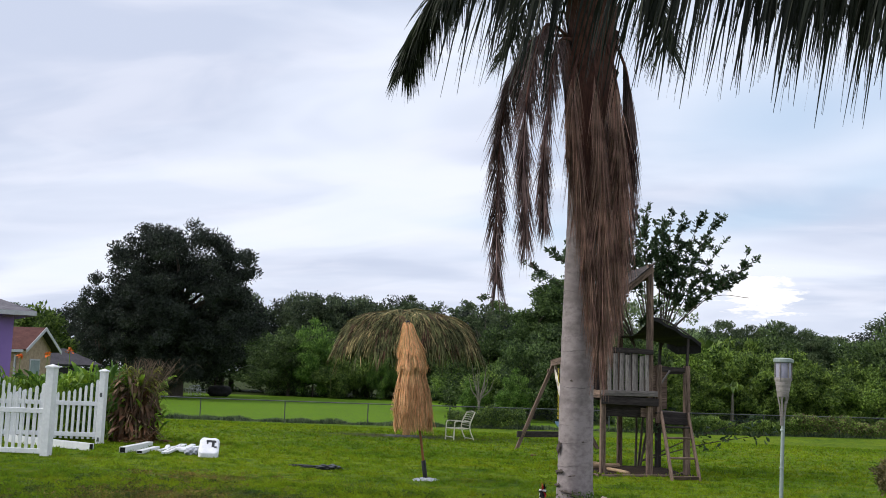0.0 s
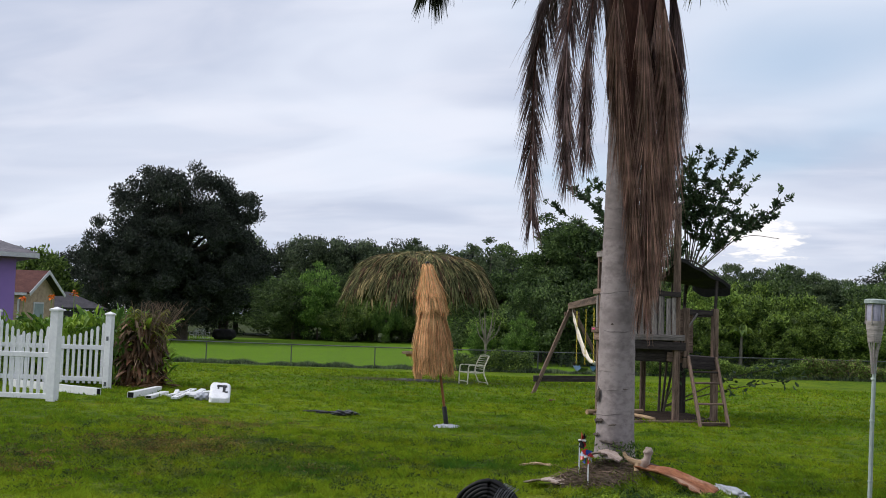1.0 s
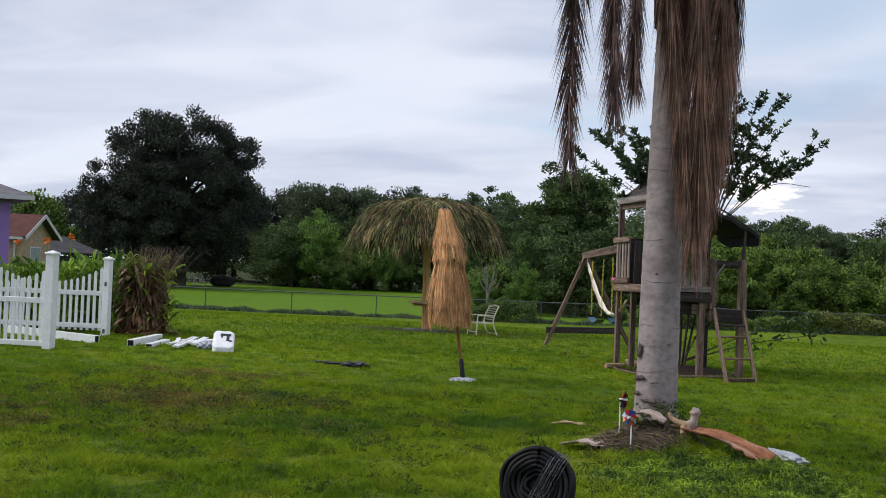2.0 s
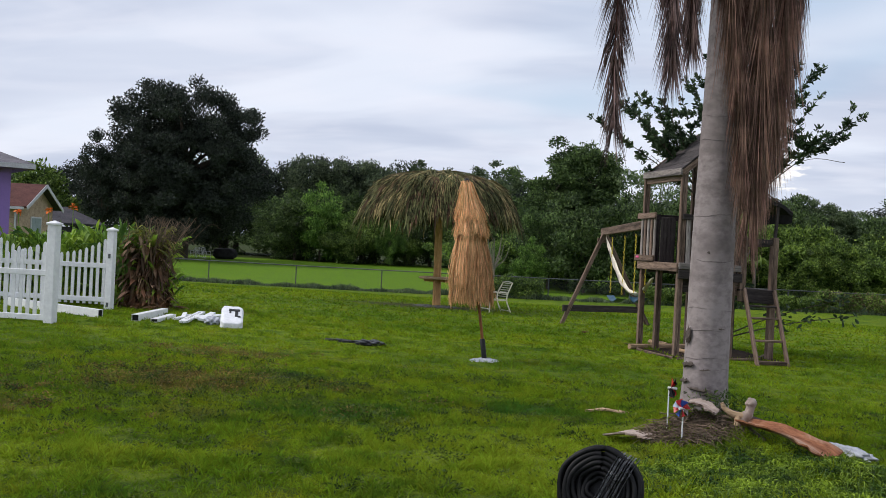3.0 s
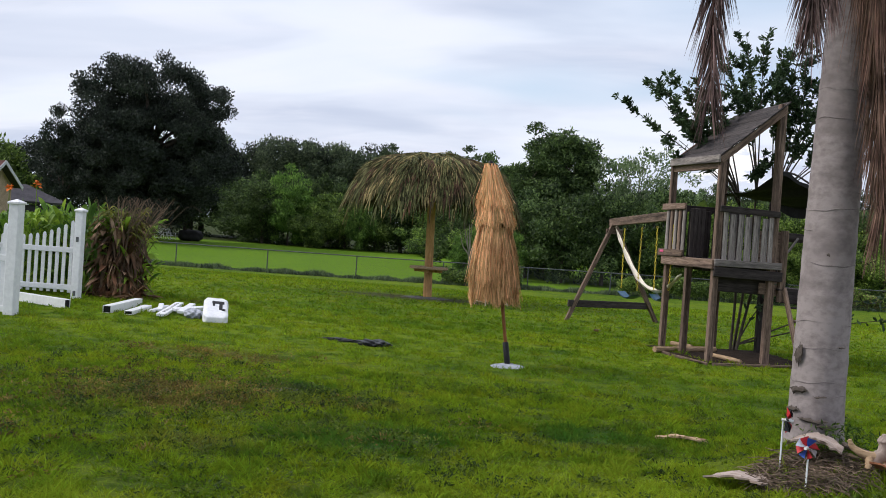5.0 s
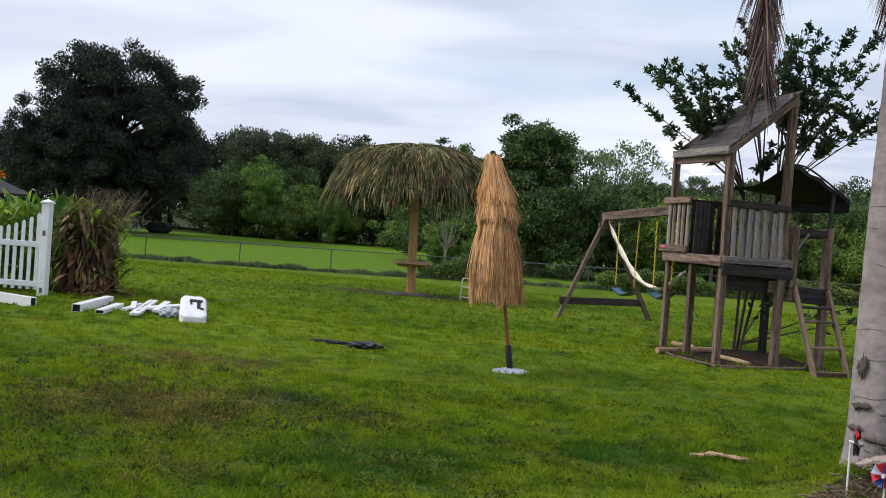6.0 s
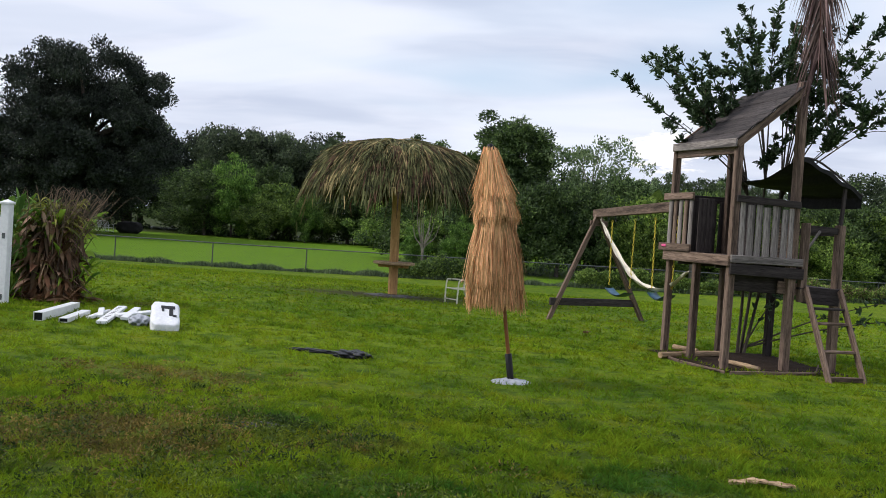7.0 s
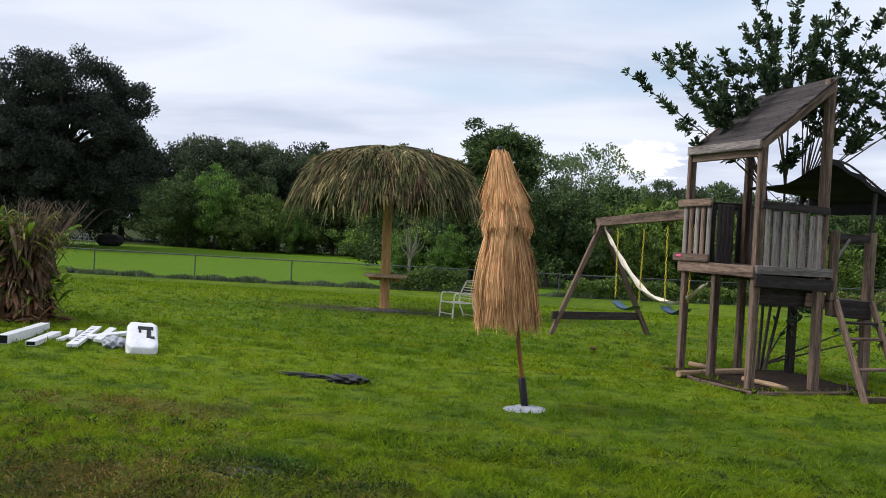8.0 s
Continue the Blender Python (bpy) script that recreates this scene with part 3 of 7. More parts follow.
def build_tower():
    top = 0.86
    for u, v, z, s in ((0, 0, 2.92, 0.09), (0, 1.70, 2.93, 0.09), (top, 0, 3.76, 0.10), (top, 1.70, 3.62, 0.09)):
        beam("post", (u, v, -0.05), (u, v, z), s, s, M_WOOD, tower)
    beam("post", (0, 0.9, -0.05), (0, 0.9, 1.40), 0.09, 0.09, M_WOOD, tower)
    beam("post", (1.60, 1.60, -0.05), (1.60, 1.60, 1.9), 0.10, 0.10, M_WOOD_DARK_SHADED, tower)
    # deck frame and floor
    beam("rim_board", (-0.06, -0.06, 1.40), (-0.06, 1.80, 1.40), 0.04, 0.14, M_WOOD, tower)
    beam("rim_board", (-0.05, -0.075, 1.43), (0.98, -0.075, 1.43), 0.04, 0.10, M_WOOD_GREY, tower)
    beam("rim_board", (-0.05, -0.07, 1.30), (1.00, -0.07, 1.28), 0.045, 0.14, M_WOOD_DARK_SHADED, tower)
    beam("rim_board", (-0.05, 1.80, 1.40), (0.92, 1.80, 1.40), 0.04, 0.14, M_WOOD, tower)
    beam("rim_board", (0.92, -0.05, 1.38), (0.92, 1.80, 1.38), 0.04, 0.14, M_WOOD_DARK_SHADED, tower)
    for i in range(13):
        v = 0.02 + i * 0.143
        beam("deck_board", (-0.03, v, 1.455), (0.90, v, 1.455), 0.136, 0.028, M_WOOD_DARK_SHADED if i % 3 else M_WOOD, tower)
    # joists under the deck, their shade put into the dark wood
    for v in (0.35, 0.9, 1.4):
        beam("joist", (-0.03, v, 1.36), (0.90, v, 1.36), 0.04, 0.14, M_WOOD_DARK_SHADED, tower)
    beam("skirt_board", (0.05, 0.10, 1.13), (0.84, 0.10, 1.11), 0.03, 0.22, M_WOOD_DARK_SHADED, tower)
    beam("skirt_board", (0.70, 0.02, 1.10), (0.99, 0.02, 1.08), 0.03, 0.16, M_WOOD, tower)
    # front railing
    beam("rail", (-0.02, -0.075, 2.20), (0.90, -0.075, 2.17), 0.035, 0.09, M_WOOD_DARK_SHADED, tower)
    for i, (u, h, w) in enumerate(((0.10, 2.16, 0.075), (0.21, 2.13, 0.095), (0.325, 2.14, 0.085), (0.445, 2.11, 0.10), (0.57, 2.14, 0.10), (0.695, 2.10, 0.09), (0.80, 2.12, 0.07))):
        beam("slat", (u, -0.045 - 0.006 * (i % 2), 1.47), (u + 0.008 * (i % 3 - 1), -0.045, h), w, 0.02, M_WOOD_GREY, tower, roll=90)
    # railing on the swing side
    beam("rail", (-0.075, 0.98, 2.24), (-0.075, 1.86, 2.24), 0.035, 0.10, M_WOOD, tower)
    beam("rail", (-0.08, 0.98, 1.52), (-0.08, 1.92, 1.52), 0.035, 0.11, M_WOOD, tower)
    for i in range(5):
        v = 1.07 + i * 0.155
        beam("slat", (-0.05, v, 1.47), (-0.05, v + 0.004 * (i % 2), 2.20), 0.10, 0.02, M_WOOD if i % 2 else M_WOOD_GREY, tower)
    part("tape_tie", box(0.05, 0.13, 0.035, M_PINK), M_PINK, tower, "faded pink tape tied round the rail", pose(-0.085, 1.74, 1.535))
    # railings at the back and far side, seen from inside; dark wood carries their shade
    beam("rail", (0.02, 1.78, 2.24), (0.86, 1.78, 2.24), 0.035, 0.10, M_WOOD_DARK_SHADED, tower)
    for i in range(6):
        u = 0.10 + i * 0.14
        beam("slat", (u, 1.76, 1.47), (u + 0.006 * (i % 2), 1.76, 2.22), 0.10, 0.02, M_WOOD_DARK_SHADED, tower, roll=90)
    beam("rail", (0.90, 0.75, 2.22), (0.90, 1.78, 2.22), 0.035, 0.09, M_WOOD_DARK_SHADED, tower)
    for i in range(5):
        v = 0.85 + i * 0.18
        beam("slat", (0.88, v, 1.47), (0.88, v, 2.2), 0.11, 0.02, M_WOOD_DARK_SHADED, tower)
    # lean-to roof of overlapping boards
    roof = part("roof", box(1.24, 0.05, 0.09, M_WOOD), M_WOOD, tower, "roof of dark weathered overlapping boards", along((-0.05, -0.03, 2.88), (0.90, -0.03, 3.68)))
    beam("roof_board", (-0.05, 1.66, 2.92), (0.90, 1.66, 3.70), 0.05, 0.09, M_WOOD, tower)
    nb = 7
    for i in range(nb):
        a, b = i / nb, (i + 1) / nb + 0.035
        u, z = -0.07 + 0.985 * (a + b) / 2, 2.935 + 0.82 * (a + b) / 2 + 0.008 * (i % 2)
        me = box(1.76 + 0.03 * (i % 3), 1.29 * (b - a), 0.022, M_SHINGLE)
        part("roof_board", me, M_SHINGLE, tower, "", pose(u, 0.815 + 0.01 * (i % 2), z) @ Matrix.Rotation(radians(90), 4, "Z") @ Matrix.Rotation(radians(1), 4, "Y") @ Matrix.Rotation(radians(-39.8), 4, "X"))
    beam("fascia", (-0.075, -0.06, 2.905), (-0.07, 1.70, 2.94), 0.03, 0.11, M_WOOD_GREY, tower)
    beam("cross_beam", (0.0, 0.0, 2.82), (0.0, 1.70, 2.84), 0.05, 0.10, M_WOOD, tower)
    beam("cross_beam", (top, 0.0, 3.54), (top, 1.70, 3.54), 0.05, 0.10, M_WOOD, tower)
    # ladder landing
    beam("post", (1.02, -0.03, 0.92), (1.02, -0.03, 1.95), 0.09, 0.09, M_WOOD, tower)
    beam("post", (1.56, 0.02, -0.05), (1.56, 0.02, 1.95), 0.11, 0.10, M_WOOD, tower)
    beam("rail", (1.05, -0.03, 1.88), (1.52, 0.0, 1.87), 0.04, 0.09, M_WOOD_DARK_SHADED, tower)
    beam("brace", (1.05, -0.06, 1.62), (1.22, -0.05, 1.86), 0.03, 0.03, M_WOOD_GREY, tower)
    beam("rail", (1.62, 0.05, 1.85), (1.62, 1.6, 1.85), 0.04, 0.09, M_WOOD_DARK_SHADED, tower)
    beam("landing_panel", (1.02, -0.06, 1.02), (1.56, -0.06, 1.00), 0.03, 0.22, M_WOOD_DARK_SHADED, tower, "nearly black plywood landing board")
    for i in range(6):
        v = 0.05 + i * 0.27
        beam("deck_board", (0.96, v, 1.10), (1.60, v, 1.10), 0.25, 0.03, M_WOOD_DARK_SHADED, tower)
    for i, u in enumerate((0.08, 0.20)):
        beam("slat", (u, 1.0, 1.47), (u, 1.0, 2.22), 0.115, 0.02, M_WOOD_DARK_SHADED, tower, roll=90)
    beam("side_panel", (1.08, 0.85, 1.55), (1.50, 0.85, 1.55), 0.025, 0.80, M_WOOD, tower)
    ladder = part("ladder", box(1.36, 0.04, 0.09, M_WOOD), M_WOOD, tower, "grey wooden ladder with dark treads", along((1.04, -0.10, 1.10), (0.98, -0.82, -0.02)))
    inv = ladder.matrix_basis.inverted()

    def rung(name, p, q, w, h, mat):
        part(name, box((Vector(q) - Vector(p)).length, w, h, mat), mat, ladder, "", inv @ along(p, q))

    rung("stringer", (1.54, -0.10, 1.10), (1.46, -0.84, -0.02), 0.04, 0.09, M_WOOD)
    rung("tread", (1.05, -0.22, 0.86), (1.52, -0.22, 0.86), 0.14, 0.03, M_WOOD_DARK_SHADED)
    rung("tread", (1.04, -0.34, 0.68), (1.51, -0.34, 0.68), 0.14, 0.03, M_WOOD)
    rung("tread", (1.01, -0.57, 0.35), (1.49, -0.57, 0.35), 0.13, 0.03, M_WOOD)
    rung("foot_board", (0.99, -0.80, 0.04), (1.46, -0.81, 0.04), 0.05, 0.06, M_WOOD)


build_tower()

tarp = thing("tarp_canopy", TOWER, "sagging black tarp slung over the tower's landing", "tarp")


def build_tarp():
    u = np.linspace(0, 1, 15)[:, None]
    v = np.linspace(0, 1, 13)[None]
    x = 0.92 + 0.90 * u - 0.06 * v * (1 - u) + 0 * v
    y = -0.02 + 1.72 * v + 0 * u
    z = 2.80 - 0.06 * np.sin(u * 3.1) - 0.42 * u ** 1.6 - 0.30 * v * (1 - u) + 0.10 * v * u - 0.09 * np.sin(np.pi * v) + 0.02 * np.sin(u * 17 + v * 9)
    sheet = np.stack([x, y, z], -1)
    g = Geo().grid(sheet).grid(sheet - np.array((0, 0, 0.012)))
    hang = np.stack([x[:, 0], y[:, 0] - 0.01, z[:, 0]], -1)
    low = hang - np.stack([np.zeros(15), np.zeros(15), 0.06 + 0.012 * np.sin(np.arange(15) * 1.1)], -1)
    g.grid(np.stack([hang, low], 1)).grid(np.stack([sheet[-1], sheet[-1] - np.array((0, 0, 0.16))], 1))
    part("sheet", g.mesh("sheet", True), M_TARP, tarp)
    g = Geo().tube(bezier([(0.90, 0.02, 2.80), (1.2, 0.0, 2.74), (1.82, -0.02, 2.36)], 5), 0.015, 5)
    part("ridge_pole", g, M_WOOD_DARK_SHADED, tarp)
    beam("pole", (1.62, 1.62, 1.8), (1.66, 1.62, 2.45), 0.05, 0.05, M_WOOD_DARK_SHADED, tarp)
    beam("pole", (1.57, 0.05, 1.85), (1.60, 0.02, 2.44), 0.045, 0.045, M_WOOD_DARK_SHADED, tarp)


build_tarp()


def log(p, q, r, material, name, label, category):
    ln = (Vector(q) - Vector(p)).length
    s = np.linspace(-0.5, 0.5, 7)
    path = np.stack([s * ln, 0.003 * np.sin(s * 5), 0.002 * np.cos(s * 7)], -1)
    ob = part(name, Geo().tube(path, r * (1 + 0.06 * np.sin(s * 9)), 9).mesh(name, False), material, None, "", along(p, q))
    return tagged(ob, label, category, "timbers under the tower")


def tower_at(u, v, z):
    return tuple(TOWER @ Vector((u, v, z)))


log(tower_at(-0.44, 0.92, 0.05), tower_at(0.74, 1.34, 0.05), 0.043, M_LOG, "timber", "tan round landscape timber lying under the tower", "log")
log(tower_at(0.28, 1.95, 0.05), tower_at(0.42, 1.50, 0.05), 0.038, M_LOG, "timber", "tan round landscape timber lying under the tower", "log")
log(tower_at(0.30, 0.62, 0.05), tower_at(0.46, -0.08, 0.04), 0.032, M_LOG, "timber", "short pale timber lying on the mulch", "log")
for p, q in (((-0.30, 1.20, 0.015), (-0.34, 0.55, 0.015)), ((-0.34, 0.52, 0.015), (-0.18, -0.36, 0.015)), ((-0.12, -0.38, 0.015), (1.2, -0.22, 0.015)), ((1.22, -0.18, 0.015), (1.75, 0.55, 0.015))):
    ob = part("edging_strip", box((Vector(q) - Vector(p)).length, 0.02, 0.05, M_WOOD), M_WOOD, None, "", TOWER @ along(p, q))
    tagged(ob, "thin weathered strip edging the mulch bed on the ground", "edging", "edging strips")
mulch = np.stack(np.meshgrid(np.linspace(-0.26, 1.68, 16), np.linspace(-0.28, 1.76, 16), indexing="ij"), -1)
mulch = np.concatenate([mulch, (0.016 + 0.008 * np.sin(mulch[..., :1] * 9) * np.sin(mulch[..., 1:] * 7))], -1)
ob = part("mulch_bed", Geo().grid(mulch).mesh("mulch_bed", True), M_SOIL, None, "", TOWER)
tagged(ob, "dark bare mulch under the play tower", "mulch", kind="structure")

# ---- swing frame ----
swing = thing("swing_set", pose(0, 0, 0), "weathered timber swing beam on an A-frame fixed to the tower", "swing set")
APEX, JOIN = Vector((-2.36, 22.95, 2.03)), Vector((-1.44, 18.84, 2.10))


def build_swing():
    d = (JOIN - APEX).normalized()
    beam("beam", APEX - d * 0.25, JOIN, 0.09, 0.15, M_WOOD, swing)
    for foot in ((-3.17, 22.62), (-1.34, 23.86)):
        f = Vector((foot[0], foot[1], -0.03))
        beam("leg", APEX + Vector((0, 0, -0.02)), f, 0.075, 0.08, M_WOOD, swing)
    a, b = Vector((-3.03, 22.68, 0.34)), Vector((-1.50, 23.74, 0.34))
    beam("crossbar", a - (b - a) * 0.08, b, 0.05, 0.14, M_WOOD_DARK_SHADED, swing)
    beam("crossbar", (-2.5, 22.90, 1.84), (-2.18, 23.1, 1.84), 0.05, 0.10, M_WOOD, swing)
    for s in (0.17, 0.28, 0.46, 0.60, 0.76, 0.9):
        p = APEX.lerp(JOIN, s) - Vector((0, 0, 0.11))
        part("hook", Geo().tube(bezier([(0, 0, 0.05), (0, 0, 0), (0.02, 0, -0.03), (0, 0, -0.06)], 4), 0.007, 5), M_BLACK, swing, "", Matrix.Translation(p))


build_swing()
CHAIN = {}


def chain_mesh(n):
    if n not in CHAIN:
        g = Geo()
        q = np.linspace(0, 2 * np.pi, 7)
        for i in range(n):
            ring = np.stack([0.012 * np.cos(q), 0 * q, 0.030 * np.sin(q) - 0.05 * i], -1)
            if i % 2:
                ring = ring[:, (1, 0, 2)]
            g.tube(ring, 0.0055, 4, False)
        CHAIN[n] = g.mesh("chain")
    return CHAIN[n]


def belt_swing(s0, s1, drop, lean, colour, label):
    a, b = APEX.lerp(JOIN, s0) - Vector((0, 0, 0.17)), APEX.lerp(JOIN, s1) - Vector((0, 0, 0.17))
    mid = (a + b) / 2
    ob = thing("swing", Matrix.Translation(mid), label, "swing", "swings on the frame")
    la, lb = a - mid, b - mid
    ea, eb = Vector((*(la * 0.9).xy, -drop)), Vector((*(lb * 0.9).xy, -drop + lean))
    for p, q in ((la, ea), (lb, eb)):
        part("chain", chain_mesh(int((p - q).length / 0.05)), M_YELLOW, ob, "yellow coated chain", Matrix.Translation(p) @ (p - q).to_track_quat("Z", "Y").to_matrix().to_4x4())
    s = np.linspace(0, 1, 11)
    d = (eb - ea)
    side = Vector((-d.y, d.x, 0)).normalized() * 0.075
    rows = []
    for k in (-1, -0.5, 0.5, 1):
        rows.append([tuple(ea + d * t + side * k + Vector((0, 0, -0.09 * math.sin(math.pi * t) - 0.01 * (abs(k) < 0.9)))) for t in s])
    rows = np.array(rows)
    g = Geo().grid(rows).grid(rows - np.array((0, 0, 0.018)))
    part("seat", g.mesh("seat", True), colour, ob)


belt_swing(0.24, 0.57, 1.18, 0.0, M_BLUE, "blue belt swing hanging on yellow chains")
belt_swing(0.82, 1.06, 1.12, 0.03, M_BLUE, "dark blue belt swing hanging on yellow chains")

hammock = thing("hammock", pose(0, 0, 0), "cream canvas hammock slung from the swing beam", "hammock")


def build_hammock():
    ctrl = []
    for s, z in ((0.05, 1.90), (0.22, 1.55), (0.40, 1.22), (0.62, 0.93), (0.85, 0.84), (1.00, 0.90), (1.10, 1.04), (1.20, 1.20)):
        p = APEX.lerp(JOIN, s)
        ctrl.append((p.x, p.y, z))
    path = bezier(ctrl, 7)
    n = len(path)
    t = np.linspace(0, 1, n)
    w = 0.012 + 0.040 * np.sin(np.pi * t) ** 0.7
    side = np.array((0.977, 0.21, 0.0))
    rows = [path + side[None] * (w * k)[:, None] + np.array((0, 0, 1.0))[None] * (0.6 * w * k * k + 0.012 * np.sin(t * 40 + k * 5))[:, None] for k in (-1, -0.6, -0.2, 0.2, 0.6, 1)]
    rows = np.array(rows)
    g = Geo().grid(rows).grid(rows - np.array((0, 0, 0.012)))
    part("cloth", g.mesh("cloth", True), M_CLOTH, hammock)
    part("rope", Geo().tube(bezier([np.array(ctrl[0]), np.array(ctrl[0]) + (0.0, 0.03, 0.06), tuple(APEX)], 4), 0.008, 5), M_CLOTH, hammock)


build_hammock()

# ---- tree growing through the tower ----
guava = thing("young_tree", pose(-0.30, 19.15, 0), "young many-stemmed tree with glossy leaves growing behind the tower", "tree")


def build_guava():
    stems, fol = Geo(), Geo()
    # branch tips: x, y, z, and where along the branch its leaves begin
    tips = [(-2.42, 18.06, 3.86, 0.46), (-2.04, 18.9, 4.30, 0.52), (-1.87, 17.4, 4.06, 0.50), (-1.60, 18.9, 4.44, 0.6), (-1.24, 17.9, 4.10, 0.6), (-0.95, 18.2, 4.22, 0.6), (-0.79, 18.4, 4.56, 0.55),
            (-0.55, 18.8, 4.76, 0.5), (-0.36, 19.9, 5.25, 0.5), (-0.20, 18.9, 5.05, 0.6), (0.04, 18.6, 4.80, 0.6), (0.18, 19.2, 4.66, 0.6), (0.36, 18.8, 5.0, 0.6), (0.58, 19.2, 5.0, 0.6),
            (0.92, 18.8, 4.95, 0.5), (1.24, 18.37, 4.9, 0.45), (1.42, 19.1, 4.5, 0.6), (1.87, 17.8, 3.95, 0.66), (1.5, 18.9, 3.78, 0.78), (0.78, 18.8, 3.25, 0.84),
            (-0.10, 19.0, 2.95, 0.8), (0.05, 19.3, 4.35, 0.66), (-0.45, 19.0, 4.3, 0.66), (0.55, 18.9, 4.35, 0.66), (-1.15, 18.6, 3.80, 0.65), (0.95, 19.0, 4.4, 0.5), (-1.35, 18.2, 3.62, 0.75)]
    boles = []
    for i, (bx, by, fx, fz) in enumerate(((-0.03, 0.0, -0.06, 2.35), (0.02, 0.05, 0.20, 2.55), (0.05, -0.03, 0.46, 2.35))):
        fork = np.array((fx, 0.1 * (i - 1), fz))
        low = np.array((bx, by, -0.05))
        path = bezier([low, low * 0.6 + fork * 0.4 + np.array((0.03, 0, 0.1)), fork], 9)
        stems.tube(path, np.linspace(0.026, 0.016, len(path)), 7)
        boles.append(fork)
    for x, y, z, start in tips:
        tip = np.array((x + 0.30, y - 19.15, z))
        fork = min(boles, key=lambda p: abs(p[0] - 0.25 - 0.3 * tip[0]))
        flat = np.array((tip[0] - fork[0], tip[1] - fork[1], 0))
        knee = fork + flat * 0.50 + np.array((0, 0, (z - fork[2]) * 0.60 - 0.04))
        path = bezier([fork, fork * 0.75 + knee * 0.25 + np.array((0, 0, 0.10)), knee, tip], 11)
        stems.tube(path, np.linspace(0.018, 0.004, len(path)), 5)
        k = len(path)
        twigs = [(path, start)]
        for j in range(5):
            i = int(k * (start + 0.02 + (0.86 - start) * j / 4))
            run = unit(tip - knee)
            side = unit(RNG.normal(size=3) * 0.8 + run * 1.0)
            tw = bezier([path[i], path[i] + side * 0.18, path[i] + side * 0.36 + np.array((0, 0, 0.06))], 6)
            stems.tube(tw, np.linspace(0.007, 0.003, len(tw)), 4)
            twigs.append((tw, 0.1))
        for tw, begin in twigs:
            # whorls of broad leaves along the twig
            whorls = 30 if tw is path else 15
            s = np.repeat(begin + (1 - begin) * np.sort(RNG.random(whorls)), 5)
            n = len(s)
            idx = np.minimum((s * (len(tw) - 1)).astype(int), len(tw) - 2)
            at = tw[idx] + (tw[idx + 1] - tw[idx]) * (s * (len(tw) - 1) - idx)[:, None] + 0.012 * RNG.normal(size=(n, 3))
            ax = unit(tw[idx + 1] - tw[idx]) * 0.75 + unit(RNG.normal(size=(n, 3)) * np.array((1, 1, 0.8))) * 0.85
            oval_leaves(fol, at, ax, 0.072 + 0.035 * RNG.random(n), 0.029 + 0.010 * RNG.random(n))
    for x, z, dy in ((1.9, 1.0, -0.2), (2.2, 0.75, -0.3), (0.35, 1.15, -0.3)):
        tip = np.array((x + 0.3, dy, z))
        path = bezier([(0.05, 0, 0.1), tip * 0.5 + np.array((0, 0, 0.12)), tip], 8)
        stems.tube(path, np.linspace(0.016, 0.004, len(path)), 5)
        n = 46
        at = path[(len(path) * (0.5 + 0.49 * RNG.random(n))).astype(int)] + 0.06 * RNG.normal(size=(n, 3))
        oval_leaves(fol, at, RNG.normal(size=(n, 3)) + np.array((0.4, 0, -0.1)), 0.10 + 0.05 * RNG.random(n), 0.055)
    # loose tendrils that reach to the roof posts
    for p in ([(0.9, -0.6, 3.0), (1.5, -0.5, 3.32), (2.1, -0.3, 3.30)], [(-0.2, -1.0, 2.5), (-0.6, -0.6, 2.9), (-1.1, -0.5, 3.3)], [(0.1, -0.8, 2.2), (-0.5, -0.8, 2.7), (-0.9, -0.7, 3.05)]):
        path = bezier(p, 7)
        stems.tube(path, 0.005, 4)
    part("trunk", stems, M_TRUNK, guava)
    part("crown", fol, M_GUAVA, guava)


build_guava()

# ---- closed raffia umbrella ----
FOOT, TIP = np.array((-3.44, 14.50, 0.0)), np.array((-3.83, 14.52, 2.50))
umbrella = thing("patio_umbrella", pose(*FOOT), "closed leaning patio umbrella covered in tan raffia fringe", "umbrella")


